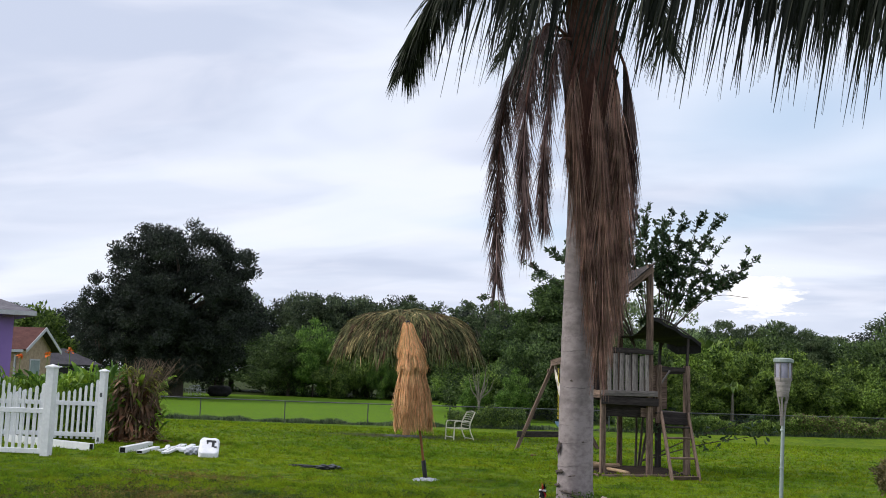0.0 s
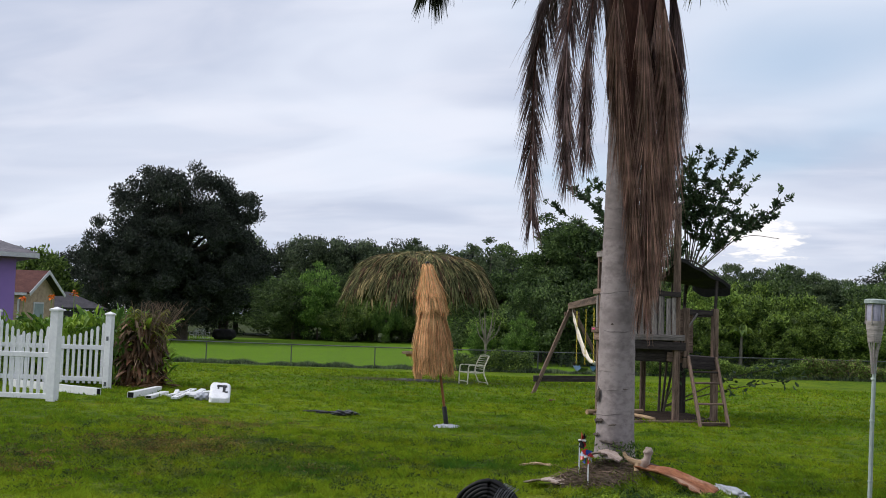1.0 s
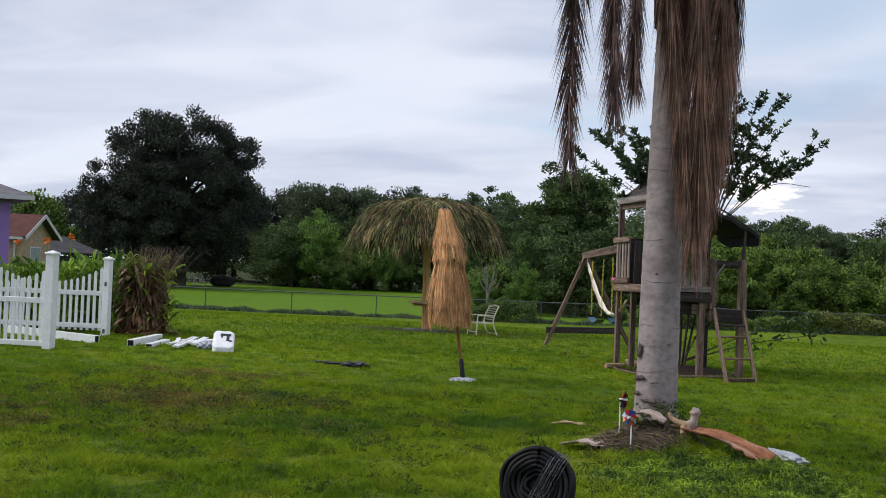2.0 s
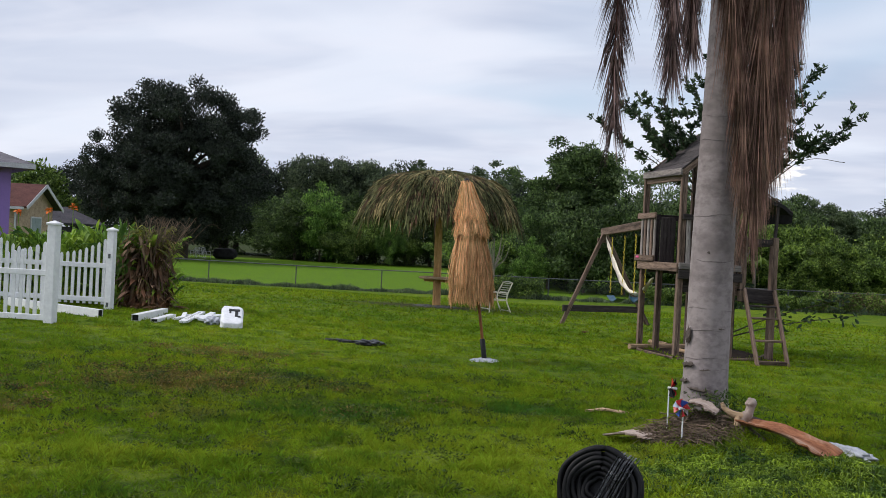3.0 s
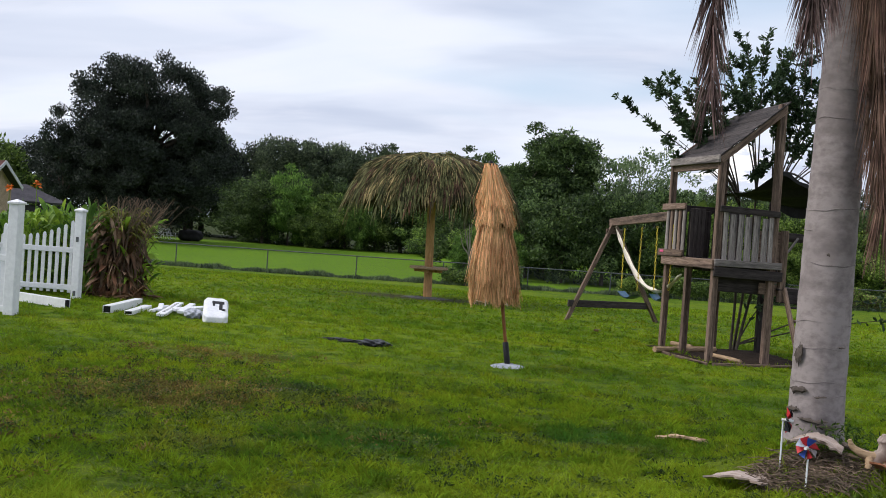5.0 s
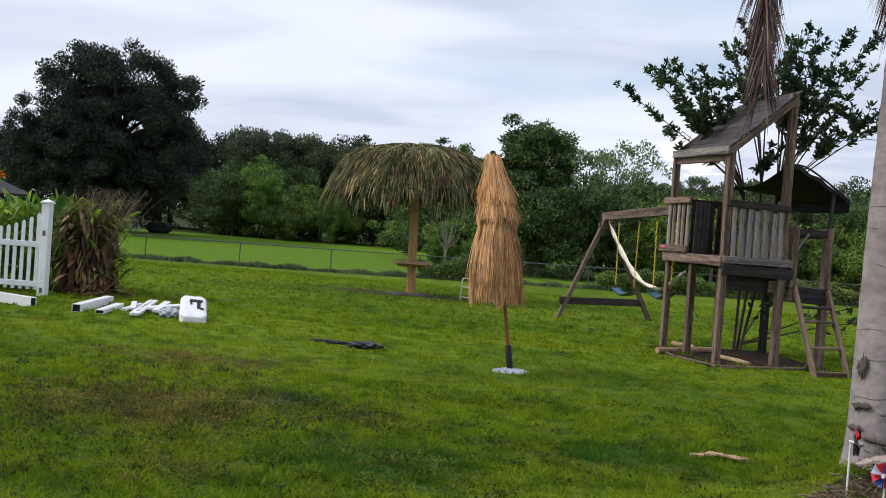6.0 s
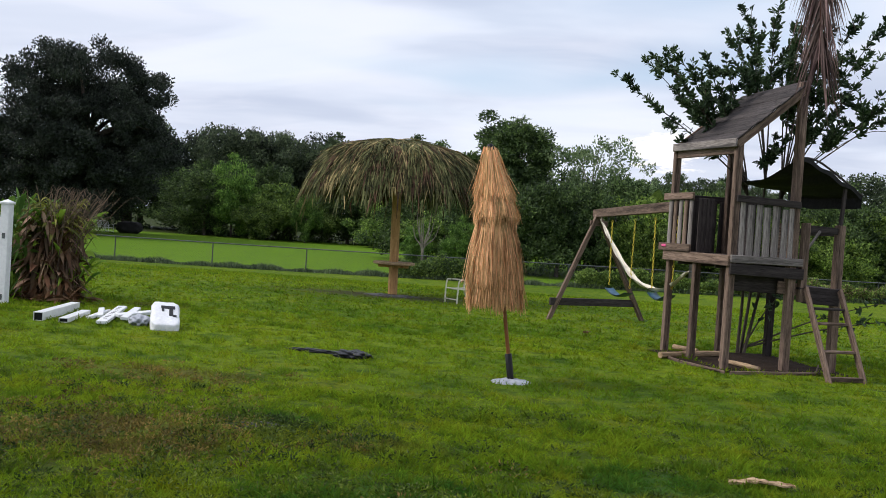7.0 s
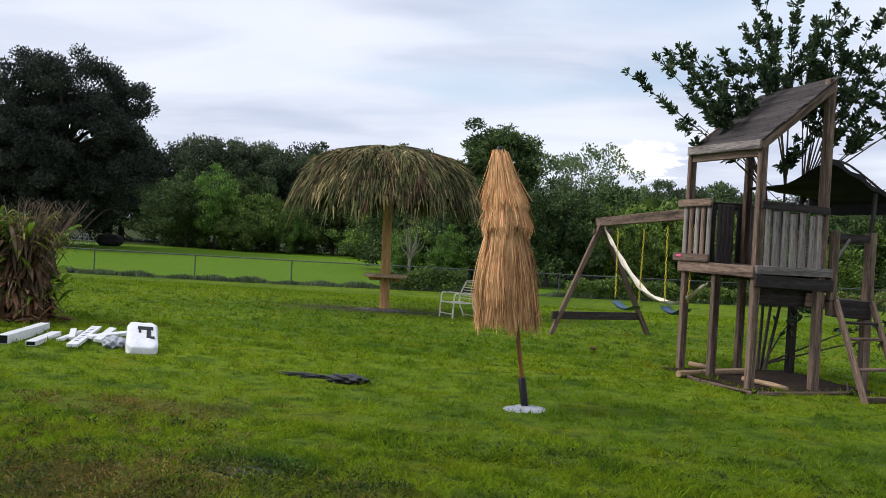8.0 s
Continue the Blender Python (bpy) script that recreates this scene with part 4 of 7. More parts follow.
def build_umbrella():
    ax = (TIP - FOOT)

    def on(z):
        return ax * (z / ax[2])

    part("pole", Geo().tube([on(0.02), on(1.2), on(2.45)], 0.021, 10).mesh("pole", True), M_POLE, umbrella, "brown varnished wooden pole")
    part("sleeve", Geo().tube([on(0.03), on(0.30), on(0.305)], [0.036, 0.036, 0.028], 12).mesh("sleeve", True), M_BLACK, umbrella, "black plastic base sleeve")
    part("finial", Geo().tube([on(2.40), on(2.45), on(2.49), on(2.50)], [0.02, 0.042, 0.03, 0.01], 10).mesh("finial", True), M_BLACK, umbrella)
    side = np.array((1.0, 0, 0))

    def centre(z):
        """The bunched cloth hangs plumb, so its lower end swings away from the leaning pole."""
        z = np.atleast_1d(z)
        return ax[None] * (z / ax[2])[:, None] - side[None] * (0.105 * np.clip((1.8 - z) / 1.0, 0, 1))[:, None]

    profile_z = np.array((0.70, 0.80, 1.00, 1.25, 1.50, 1.68, 1.74, 1.80, 1.93, 2.00, 2.20, 2.37, 2.46, 2.50))
    lower_r = np.array((0.272, 0.272, 0.268, 0.250, 0.212, 0.166, 0.156, 0.152, 0.15, 0.14, 0.10, 0.08, 0.05, 0.02))
    upper_r = np.array((0.222, 0.222, 0.222, 0.222, 0.220, 0.218, 0.214, 0.204, 0.180, 0.164, 0.112, 0.076, 0.046, 0.018))

    def radius(z, q, table, fold):
        """Distance of the cloth from its middle, with pleats that deepen downwards."""
        pleat = 1 + fold * (0.6 * np.sin(q * 7 + 1.3) + 0.4 * np.sin(q * 4 + 0.4))
        return np.interp(z, profile_z, table) * pleat

    # tier: top, hem, radii, pleats, and its layers of strands (from, to, hem, how many, lift)
    tiers = (("lower_tier", 1.80, 0.80, lower_r, 0.07, ((1.15, 1.00, 0.80, 1500, 0.0), (1.78, 1.20, 1.00, 1700, 0.010), (1.78, 1.40, 1.18, 700, 0.014))),
             ("middle_tier", 2.02, 1.72, upper_r, 0.05, ((2.0, 1.88, 1.72, 1300, 0.004),)),
             ("upper_tier", 2.48, 1.94, upper_r, 0.09, ((2.47, 2.12, 1.94, 1300, 0.014), (2.30, 2.08, 1.96, 600, 0.016))))
    for name, zt, zb, table, fold, layers in tiers:
        zs = np.linspace(zt, zb + 0.03, 14)
        q = np.linspace(0, 2 * np.pi, 42, endpoint=False)
        r = np.array([radius(z, q, table, fold) - 0.016 for z in zs]).clip(0.012)
        rows = centre(zs)[:, None] + np.stack([r * np.cos(q), r * np.sin(q), 0 * r], -1)
        core = part(name, Geo().grid(rows, True).mesh(name, True), M_RAFFIA_IN, umbrella)
        g = Geo()
        for top, low, hem, m, lift in layers:
            qq = RNG.random(m) * 2 * np.pi
            z0 = low + (top - low) * RNG.random(m)
            # hems hang in uneven points
            z1 = hem + 0.026 * np.sin(qq * 5 + zt * 3) + 0.018 * np.sin(qq * 11 + 1) + 0.034 * RNG.normal(size=m)
            up_to = lift + 0.014 * RNG.random(m) ** 2
            out = np.stack([np.cos(qq), np.sin(qq), 0 * qq], -1)
            tang = np.stack([-np.sin(qq), np.cos(qq), 0 * qq], -1)
            stray = 0.03 * RNG.normal(size=m) * (RNG.random(m) < 0.15)
            zm = z0 * 0.5 + z1 * 0.5
            pts = []
            for z, k in ((z0, 0.0), (zm, 0.5), (z1, 1.0)):
                wave = 0.10 * RNG.normal(size=m) * k * (z0 - z1)
                pts.append(centre(z) + out * (radius(z, qq, table, fold) + up_to + (0.004 + 0.010 * RNG.random(m)) * k + np.abs(stray) * k)[:, None] + tang * (0.35 * wave)[:, None])
            w = (0.0022 + 0.0035 * RNG.random(m))[:, None]
            lean = unit(tang + 0.5 * out * RNG.normal(size=(m, 1)))
            v = np.stack([p + lean * w * sgn * (1 - 0.5 * i / 2) for i, p in enumerate(pts) for sgn in (-1, 1)], 1)
            k = (np.arange(m) * 6)[:, None]
            g.add(v.reshape(-1, 3), np.concatenate([k + np.array((0, 1, 3, 2))[None], k + np.array((2, 3, 5, 4))[None]]))
        part("fringe", g, M_RAFFIA, core)
    # bunched folds of fabric
    plate = Geo()
    q = np.linspace(0, 2 * np.pi, 24, endpoint=False)
    rows = []
    for r, z in ((0.0, 0.045), (0.07, 0.04), (0.14, 0.026), (0.185, 0.012), (0.21, -0.01)):
        rr = r * (1 + 0.13 * np.sin(q * 2 + 0.6) + 0.05 * np.sin(q * 5))
        rows.append(np.stack([rr * np.cos(q), rr * np.sin(q), z + 0.006 * np.sin(q * 7 + r * 30)], -1))
    part("base_cover", plate.grid(np.array(rows), True).mesh("base_cover", True), M_GREY_BAG, umbrella, "crumpled pale plastic over the flat base")


build_umbrella()

# ---- thatched palm hut with round table ----
TIKI = (-6.70, 25.75)
tz = float(ground_z(*TIKI))
tiki = thing("thatched_shade", pose(TIKI[0], TIKI[1], tz), "round palm-thatched shade on a single timber post", "shade hut")


def build_tiki():
    s = np.linspace(-0.05, 3.0, 12)
    part("post", Geo().tube(np.stack([0.06 - 0.02 * s, 0 * s, s], -1), 0.105 - 0.004 * s, 12).mesh("post", True), M_POST, tiki)
    top = 3.34 - tz

    def fall(r):
        """How far the thatch has dropped at a distance from the middle."""
        return 0.12 * r ** 2 + 1.1 * np.maximum(0, r - 1.3) ** 2

    def slope(r):
        return 0.24 * r + 2.2 * np.maximum(0, r - 1.3)

    q = np.linspace(0, 2 * np.pi, 40, endpoint=False)
    rows, under = [], []
    for r in np.linspace(0.0, 1.86, 14):
        z = top - 0.07 - fall(r)
        rows.append(np.stack([r * np.cos(q), r * np.sin(q), z + 0 * q], -1))
        under.append(np.stack([r * 0.98 * np.cos(q), r * 0.98 * np.sin(q), z - 0.16 + 0 * q], -1))
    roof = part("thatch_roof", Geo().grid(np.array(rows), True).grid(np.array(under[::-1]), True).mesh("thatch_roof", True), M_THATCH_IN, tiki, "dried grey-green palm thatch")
    geos = {"green": Geo(), "tan": Geo(), "brown": Geo()}

    def fan(a, r, kind, n, long, dip, spread):
        """One dried palm leaf: a fan of narrow blades from its stalk, lying down the roof."""
        turn, heap = a + 0.34 * RNG.normal(), 0.07 * RNG.random()
        b = turn + spread * RNG.normal(size=n)
        rr = np.maximum(r + 0.10 * RNG.normal(size=n), 0.02)
        aa = a + 0.06 * RNG.normal(size=n) / max(r, 0.3)
        base = np.stack([rr * np.cos(aa), rr * np.sin(aa), top - 0.01 - fall(rr) + heap + 0.05 * RNG.random(n)], -1)
        aim = np.stack([np.cos(b), np.sin(b), -slope(rr) - dip], -1)
        tang = np.stack([-np.sin(b), np.cos(b), 0 * b], -1)
        ribbons(geos[kind], base, aim, long * (0.65 + 0.6 * RNG.random(n)), 0.016 + 0.026 * RNG.random(n), 0.08 + 0.34 * RNG.random(n), 4, 0.12, tang + 0.35 * RNG.normal(size=(n, 3)))

    for i in range(560):
        r = 1.72 * math.sqrt((i + 0.5) / 560)
        kind = ("green", "tan", "green", "brown", "green", "tan", "green")[RNG.integers(7)]
        fan(i * 2.39996, r, kind, 19, 0.56 - 0.08 * r, -0.10, 0.46)
    # shaggy rim: longer leaves bending over the edge
    for i in range(520):
        r = 1.56 + 0.36 * RNG.random()
        kind = ("green", "tan", "green", "green", "brown", "green")[RNG.integers(6)]
        fan(i * 2.39996 + 0.7, r, kind, 20, 0.27 + 0.12 * RNG.random(), -0.6 + 1.1 * RNG.random(), 0.42)
    # hanging underside of the rim, its shade put into the brown leaf colour
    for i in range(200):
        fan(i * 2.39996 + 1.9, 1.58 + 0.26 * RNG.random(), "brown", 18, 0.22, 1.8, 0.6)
    for kind, mat, label in (("green", M_THATCH, "olive dried palm leaves"), ("tan", M_THATCH_TAN, "straw-coloured dried palm leaves"), ("brown", M_THATCH_BROWN, "rusty brown dried palm leaves, also colouring the rim's shaded underside")):
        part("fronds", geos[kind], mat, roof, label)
    for i in range(8):
        a = i * math.pi / 4
        beam("rafter", (0.08 * math.cos(a), 0.08 * math.sin(a), 3.05), (1.65 * math.cos(a), 1.65 * math.sin(a), top - 0.78), 0.05, 0.06, M_POST, tiki)
    q = np.linspace(0, 2 * np.pi, 36, endpoint=False)
    rows = [np.stack([r * np.cos(q), r * np.sin(q), z + 0 * q], -1) for r, z in ((0.11, 0.735), (0.45, 0.735), (0.46, 0.725), (0.46, 0.685), (0.44, 0.675), (0.11, 0.675))]
    part("tabletop", Geo().grid(np.array(rows), True), M_LOG, tiki, "round plank table fixed round the post", pose(0.05, 0, 0.02))
    beam("brace", (-0.30, 0, 0.66), (0.38, 0, 0.66), 0.05, 0.07, M_POST, tiki)
    beam("brace", (0.05, -0.34, 0.65), (0.05, 0.34, 0.65), 0.05, 0.07, M_POST, tiki)


build_tiki()
g = Geo()
q = np.linspace(0, 2 * np.pi, 24, endpoint=False)
rows = [np.stack([r * (1 + 0.2 * np.sin(q * 3) + 0.1 * np.sin(q * 7)) * np.cos(q) * 1.15, r * np.sin(q) * 0.6, z + 0.01 * np.sin(q * 9)], -1) for r, z in ((0.03, 0.035), (0.25, 0.035), (0.38, 0.02), (0.48, -0.01))]
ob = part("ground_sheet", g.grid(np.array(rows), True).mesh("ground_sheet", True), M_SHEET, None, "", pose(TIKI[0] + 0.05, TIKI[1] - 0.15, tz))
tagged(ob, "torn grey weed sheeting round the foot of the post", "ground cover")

# ---- garden chair ----
def tube_part(name, pts, r, material, parent, n=5):
    return part(name, Geo().tube(bezier(pts, n), r * 1.3, 6).mesh(name, True), material, parent)


def garden_chair(m, label, material, group=""):
    c = thing("garden_chair", m, label, "chair", group)
    for y in (-0.27, 0.27):
        tube_part("leg_frame", [(-0.30, y, 0.0), (-0.29, y, 0.30), (-0.27, y, 0.55), (-0.18, y, 0.585), (0.12, y, 0.575), (0.20, y, 0.56)], 0.014, material, c)
        tube_part("leg_frame", [(0.34, y, 0.0), (0.22, y, 0.28), (0.20, y, 0.42), (0.24, y, 0.60), (0.36, y * 0.96, 0.86)], 0.014, material, c)
    tube_part("crossbar", [(-0.30, -0.27, 0.10), (-0.30, 0.0, 0.10), (-0.30, 0.27, 0.10)], 0.012, material, c, 2)
    tube_part("crossbar", [(-0.28, -0.27, 0.36), (-0.28, 0.0, 0.36), (-0.28, 0.27, 0.36)], 0.012, material, c, 2)
    tube_part("crossbar", [(0.36, -0.26, 0.86), (0.37, 0.0, 0.89), (0.36, 0.26, 0.86)], 0.014, material, c, 3)
    tube_part("crossbar", [(0.33, -0.27, 0.05), (0.33, 0.0, 0.05), (0.33, 0.27, 0.05)], 0.012, material, c, 2)
    tube_part("side_rail", [(-0.29, -0.26, 0.37), (0.0, -0.26, 0.35), (0.22, -0.26, 0.37)], 0.012, material, c, 3)
    tube_part("side_rail", [(-0.29, 0.26, 0.37), (0.0, 0.26, 0.35), (0.22, 0.26, 0.37)], 0.012, material, c, 3)
    for i in range(7):
        x = -0.25 + i * 0.075
        beam("strap", (x, -0.26, 0.37), (x, 0.26, 0.37), 0.026, 0.006, material, c, bevel=0.0)
    for i in range(7):
        t = i / 6
        beam("strap", (0.22 + 0.13 * t, -0.25, 0.46 + 0.38 * t), (0.22 + 0.13 * t, 0.25, 0.46 + 0.38 * t), 0.006, 0.018, material, c, bevel=0.0)
    return c


garden_chair(pose(-5.02, 25.0, float(ground_z(-5.02, 25.0)), 0, 0, 38) @ Matrix.Diagonal((0.92, 0.90, 0.84, 1)), "cream strap garden chair standing on the lawn", M_CHAIR)


# ---- palm ----
PALM = (-0.745, 9.90)
pz = float(ground_z(*PALM))
palm = thing("palm_tree", pose(PALM[0], PALM[1], 0), "tall grey ringed palm with a skirt of dead fronds", "palm")


def palm_axis(z):
    z = np.asarray(z, float)
    return np.stack([0.01 + 0.0036 * z ** 2, 0.0 * z, z], -1)


def build_palm():
    z = np.concatenate([np.linspace(0.05, 0.5, 8), np.linspace(0.55, 6.6, 260)])
    rings = 0.003 * np.maximum(0, np.sin(z * 16.0 + 0.8 * np.sin(z * 3))) ** 12
    r = 0.178 + 0.03 * np.exp(-(z - pz) / 0.12) + 0.010 * np.sin(z * 1.1 + 1.2) + rings + 0.03 * ease(4.6, 5.6, z)
    q = np.linspace(0, 2 * np.pi, 40, endpoint=False)
    wob = 1 + 0.018 * np.sin(q * 3 + 1)[None] * np.sin(z * 2.3)[:, None] + 0.008 * np.sin(q * 9)[None] * np.sin(z * 21)[:, None]
    rows = palm_axis(z)[:, None] + np.stack([r[:, None] * wob * np.cos(q), r[:, None] * wob * np.sin(q), 0.012 * np.sin(q * 2 + z[:, None])], -1)
    trunk = part("trunk", Geo().grid(rows, True).mesh("trunk", True), M_BARK, palm)

    def scar(ang, zc, wide, high, seed):
        rr = np.random.default_rng(seed)
        s = np.linspace(-1, 1, 13)
        a = radians(ang) + s * wide / 0.19
        mid = zc + 0.3 * high * np.cumsum(rr.normal(size=13)) / 3
        h = high * (1 - s ** 2) * (0.5 + rr.random(13))
        rad = 0.196 + 0.010 * np.sin(zc * 1.1 + 1.2)
        rows = []
        for k, lift in ((-1, 0.0), (-0.4, 0.012), (0.4, 0.010), (1, 0.0)):
            rows.append(np.stack([0.012 + (rad + lift) * np.cos(a), (rad + lift) * np.sin(a), mid + k * h / 2], -1))
        part("bark_split", Geo().grid(np.array(rows)), M_SCAR, trunk, "dark ragged split in the bark")

    for i, sc in enumerate(((-145, 0.88, 0.035, 0.16, 1), (-140, 0.66, 0.07, 0.05, 2), (-105, 0.46, 0.10, 0.03, 3), (-80, 0.42, 0.07, 0.03, 4), (-150, 0.52, 0.06, 0.04, 5),
                            (-95, 0.62, 0.05, 0.015, 6), (-60, 0.98, 0.03, 0.012, 7), (-120, 0.33, 0.05, 0.02, 8), (-100, 1.62, 0.012, 0.02, 9))):
        scar(*sc)
    # long rust-brown stalk bases on the side that the dead fronds hang from
    for ang, zb, zt in ((-88, 3.35, 4.9), (-66, 2.95, 4.8), (-42, 3.05, 4.9), (-18, 3.3, 5.0)):
        s = np.linspace(0, 1, 12)
        w = (0.10 * (1 - s) ** 0.5 + 0.05) * ease(-0.05, 0.45, s)
        rows = [palm_axis(zb + (zt - zb) * s) + np.stack([(0.196 + 0.05 * s) * np.cos(radians(ang) + k * w / 0.2), (0.196 + 0.05 * s) * np.sin(radians(ang) + k * w / 0.2), 0.0 * s], -1) for k in (-1, -0.5, 0, 0.5, 1)]
        part("leaf_sheath", Geo().grid(np.array(rows)).mesh("leaf_sheath", True), M_SHEATH, palm, "rust-brown fibrous old leaf sheath")
    # thin uneven rings where leaves once sat
    rr = np.random.default_rng(77)
    zc = 0.62
    while zc < 3.9:
        a0, a1 = rr.random() * 6.28, 2.0 + 4.0 * rr.random()
        s = np.linspace(0, 1, 26)
        a = a0 + a1 * s
        mid = zc + 0.012 * np.sin(a * 2 + zc * 5) + 0.004 * np.sin(a * 7)
        h = 0.0050 * np.sin(np.pi * s) ** 0.5 * (0.6 + 0.5 * rr.random(26))
        rad = 0.178 + 0.010 * np.sin(zc * 1.1 + 1.2)
        rad = rad * (1 + 0.018 * np.sin(a * 3 + 1) * np.sin(zc * 2.3)) + 0.003
        c = palm_axis(np.array([zc]))[0]
        rows = [np.stack([c[0] + (rad + lift) * np.cos(a), c[1] + (rad + lift) * np.sin(a), mid + k * h], -1) for k, lift in ((-1, -0.001), (0, 0.0015), (1, -0.001))]
        part("leaf_ring", Geo().grid(np.array(rows)).mesh("leaf_ring", True), M_RING, trunk)
        zc += 0.10 + 0.16 * rr.random()
    # old leaf sheaths under the crown
    for i in range(22):
        a = i * 2.4 + 0.3
        zb, zt = 3.85 + 0.09 * i, 5.1 + 0.065 * i
        s = np.linspace(0, 1, 10)
        w = (0.17 * (1 - s) ** 0.7 + 0.05) * ease(-0.08, 0.3, s)
        out = 0.205 + 0.05 * s + 0.08 * s ** 3
        rows = []
        for k in (-1, -0.5, 0, 0.5, 1):
            aa = a + k * w / 0.2
            rows.append(palm_axis(zb + (zt - zb) * s) + np.stack([out * np.cos(aa), out * np.sin(aa), 0.05 * k * s], -1))
        part("leaf_sheath", Geo().grid(np.array(rows)).mesh("leaf_sheath", True), M_SHEATH, palm, "rust-brown fibrous old leaf sheath")


build_palm()


def palm_frond(name, pts, n, length, width, hang, material, label, start=0.12, sheath=None, spread=0.5, r0=0.022, end_length=0.45):
    """A rachis through pts with n leaflets a side; hang: how straight down they fall."""
    path = bezier(pts, 14)
    k = len(path)
    stalk = part(name, Geo().tube(path, np.linspace(r0, 0.004, k), 6).mesh(name, True), sheath or material, palm, label)
    g = Geo()
    for side in (-1, 1):
        s = start + (1 - start) * np.sort(RNG.random(n))
        i = np.minimum((s * (k - 1)).astype(int), k - 2)
        f = s * (k - 1) - i
        at = path[i] + (path[i + 1] - path[i]) * f[:, None]
        tan = unit(path[i + 1] - path[i])
        flat = unit(np.cross(tan, np.array((0.1, 0.2, 1.0)))) * side
        aim = tan * (0.55 + 0.15 * RNG.random(n))[:, None] + flat * spread + np.array((0, 0, -1.0)) * hang + 0.16 * RNG.normal(size=(n, 3))
        ln = length * (end_length + (1 - end_length) * np.sin(np.pi * np.clip(0.15 + s * 0.8, 0, 1))) * (0.75 + 0.4 * RNG.random(n))
        ribbons(g, at, aim, ln, width * (0.7 + 0.6 * RNG.random(n)), 0.25 + 0.3 * RNG.random(n), 4, 0.1)
    part("foliage", g, material, stalk)
    return stalk


def dead(pts, n, length, material, width=0.012, spread=0.62, begin=0.14, hang=0.95):
    c = np.array((PALM[0], PALM[1], 0))
    palm_frond("dead_frond", np.array(pts, float) - c, int(n * 1.15), length * 1.2, width * 0.85, hang, material, "withered brown frond hanging down the trunk", begin, M_SHEATH, spread, 0.02, 0.5)


# hanging dead fronds: crown, shoulder, fall, tip
dead([(-0.85, 9.75, 5.45), (-1.30, 9.78, 5.40), (-1.58, 9.85, 4.70), (-1.65, 9.9, 3.6), (-1.63, 9.9, 2.68)], 430, 0.38, M_DEAD, 0.012, 0.52)
dead([(-0.82, 9.75, 5.4), (-1.05, 9.15, 5.35), (-1.18, 8.80, 4.5), (-1.19, 8.72, 3.7), (-1.15, 8.72, 3.02)], 400, 0.36, M_DEAD, 0.012, 0.48)
dead([(-0.80, 9.72, 5.4), (-0.94, 9.35, 5.2), (-1.01, 9.12, 4.4), (-1.03, 9.05, 3.7), (-1.01, 9.05, 3.25)], 320, 0.32, M_DEAD, 0.012, 0.40)
dead([(-0.72, 9.62, 5.2), (-0.78, 9.48, 4.8), (-0.72, 9.49, 4.1), (-0.61, 9.50, 3.3), (-0.55, 9.50, 2.4)], 500, 0.52, M_DEAD_TAN, 0.012, 0.36, 0.10, 2.0)
dead([(-0.58, 9.62, 5.2), (-0.50, 9.46, 4.6), (-0.45, 9.46, 3.6), (-0.44, 9.50, 2.7), (-0.47, 9.55, 2.0)], 540, 0.56, M_DEAD_TAN, 0.012, 0.36, 0.10, 2.0)
dead([(-0.42, 9.70, 5.3), (-0.32, 9.52, 4.8), (-0.28, 9.52, 3.9), (-0.34, 9.55, 3.0), (-0.42, 9.6, 2.3)], 460, 0.54, M_DEAD_TAN, 0.012, 0.50, 0.16, 1.9)
dead([(-0.35, 9.85, 5.4), (-0.20, 9.8, 4.9), (-0.20, 9.8, 4.1), (-0.28, 9.8, 3.2), (-0.36, 9.8, 2.5)], 420, 0.50, M_DEAD, 0.012, 0.45, 0.14, 1.9)
dead([(-0.55, 10.1, 5.4), (-0.42, 10.15, 4.9), (-0.40, 10.15, 4.1), (-0.45, 10.12, 3.2)], 240, 0.46, M_DEAD, 0.012, 0.4, 0.14, 1.9)


def green(pts, n=150, length=0.95, hang=0.55, spread=0.6, wide=0.026):
    c = np.array((PALM[0], PALM[1], 0))
    palm_frond("frond", np.array(pts, float) - c, n, length, wide, hang, M_FROND, "arching dark green palm frond", 0.16, M_SHEATH, spread, 0.028)


green([(-0.65, 9.85, 6.4), (-1.2, 9.7, 6.75), (-1.95, 9.55, 6.5), (-2.45, 9.5, 5.72), (-2.70, 9.5, 5.15)], 620, 0.60, 0.8, 0.55, 0.020)
green([(-0.75, 9.65, 6.35), (-1.2, 9.25, 6.65), (-1.75, 8.95, 6.3), (-2.05, 8.85, 5.72)], 420, 0.60, 0.8, 0.55, 0.020)
green([(-0.7, 9.6, 6.35), (-0.95, 9.1, 6.6), (-1.25, 8.75, 6.25), (-1.42, 8.6, 5.7)], 380, 0.55, 0.8, 0.55, 0.020)
green([(-0.55, 9.75, 6.4), (-0.2, 9.0, 6.9), (0.3, 8.0, 6.95), (0.8, 7.2, 6.5)], 130, 0.8)
green([(-0.7, 9.65, 6.4), (-0.95, 8.9, 6.9), (-1.2, 8.0, 6.95), (-1.4, 7.2, 6.5)], 130, 0.7)
green([(-0.55, 9.85, 6.45), (0.3, 9.7, 6.9), (1.3, 9.5, 6.9), (2.2, 9.3, 6.4)], 140, 0.8)
green([(-0.6, 10.0, 6.5), (-1.0, 10.9, 7.0), (-1.6, 12.0, 6.9), (-2.0, 12.8, 6.4)], 120, 0.8)
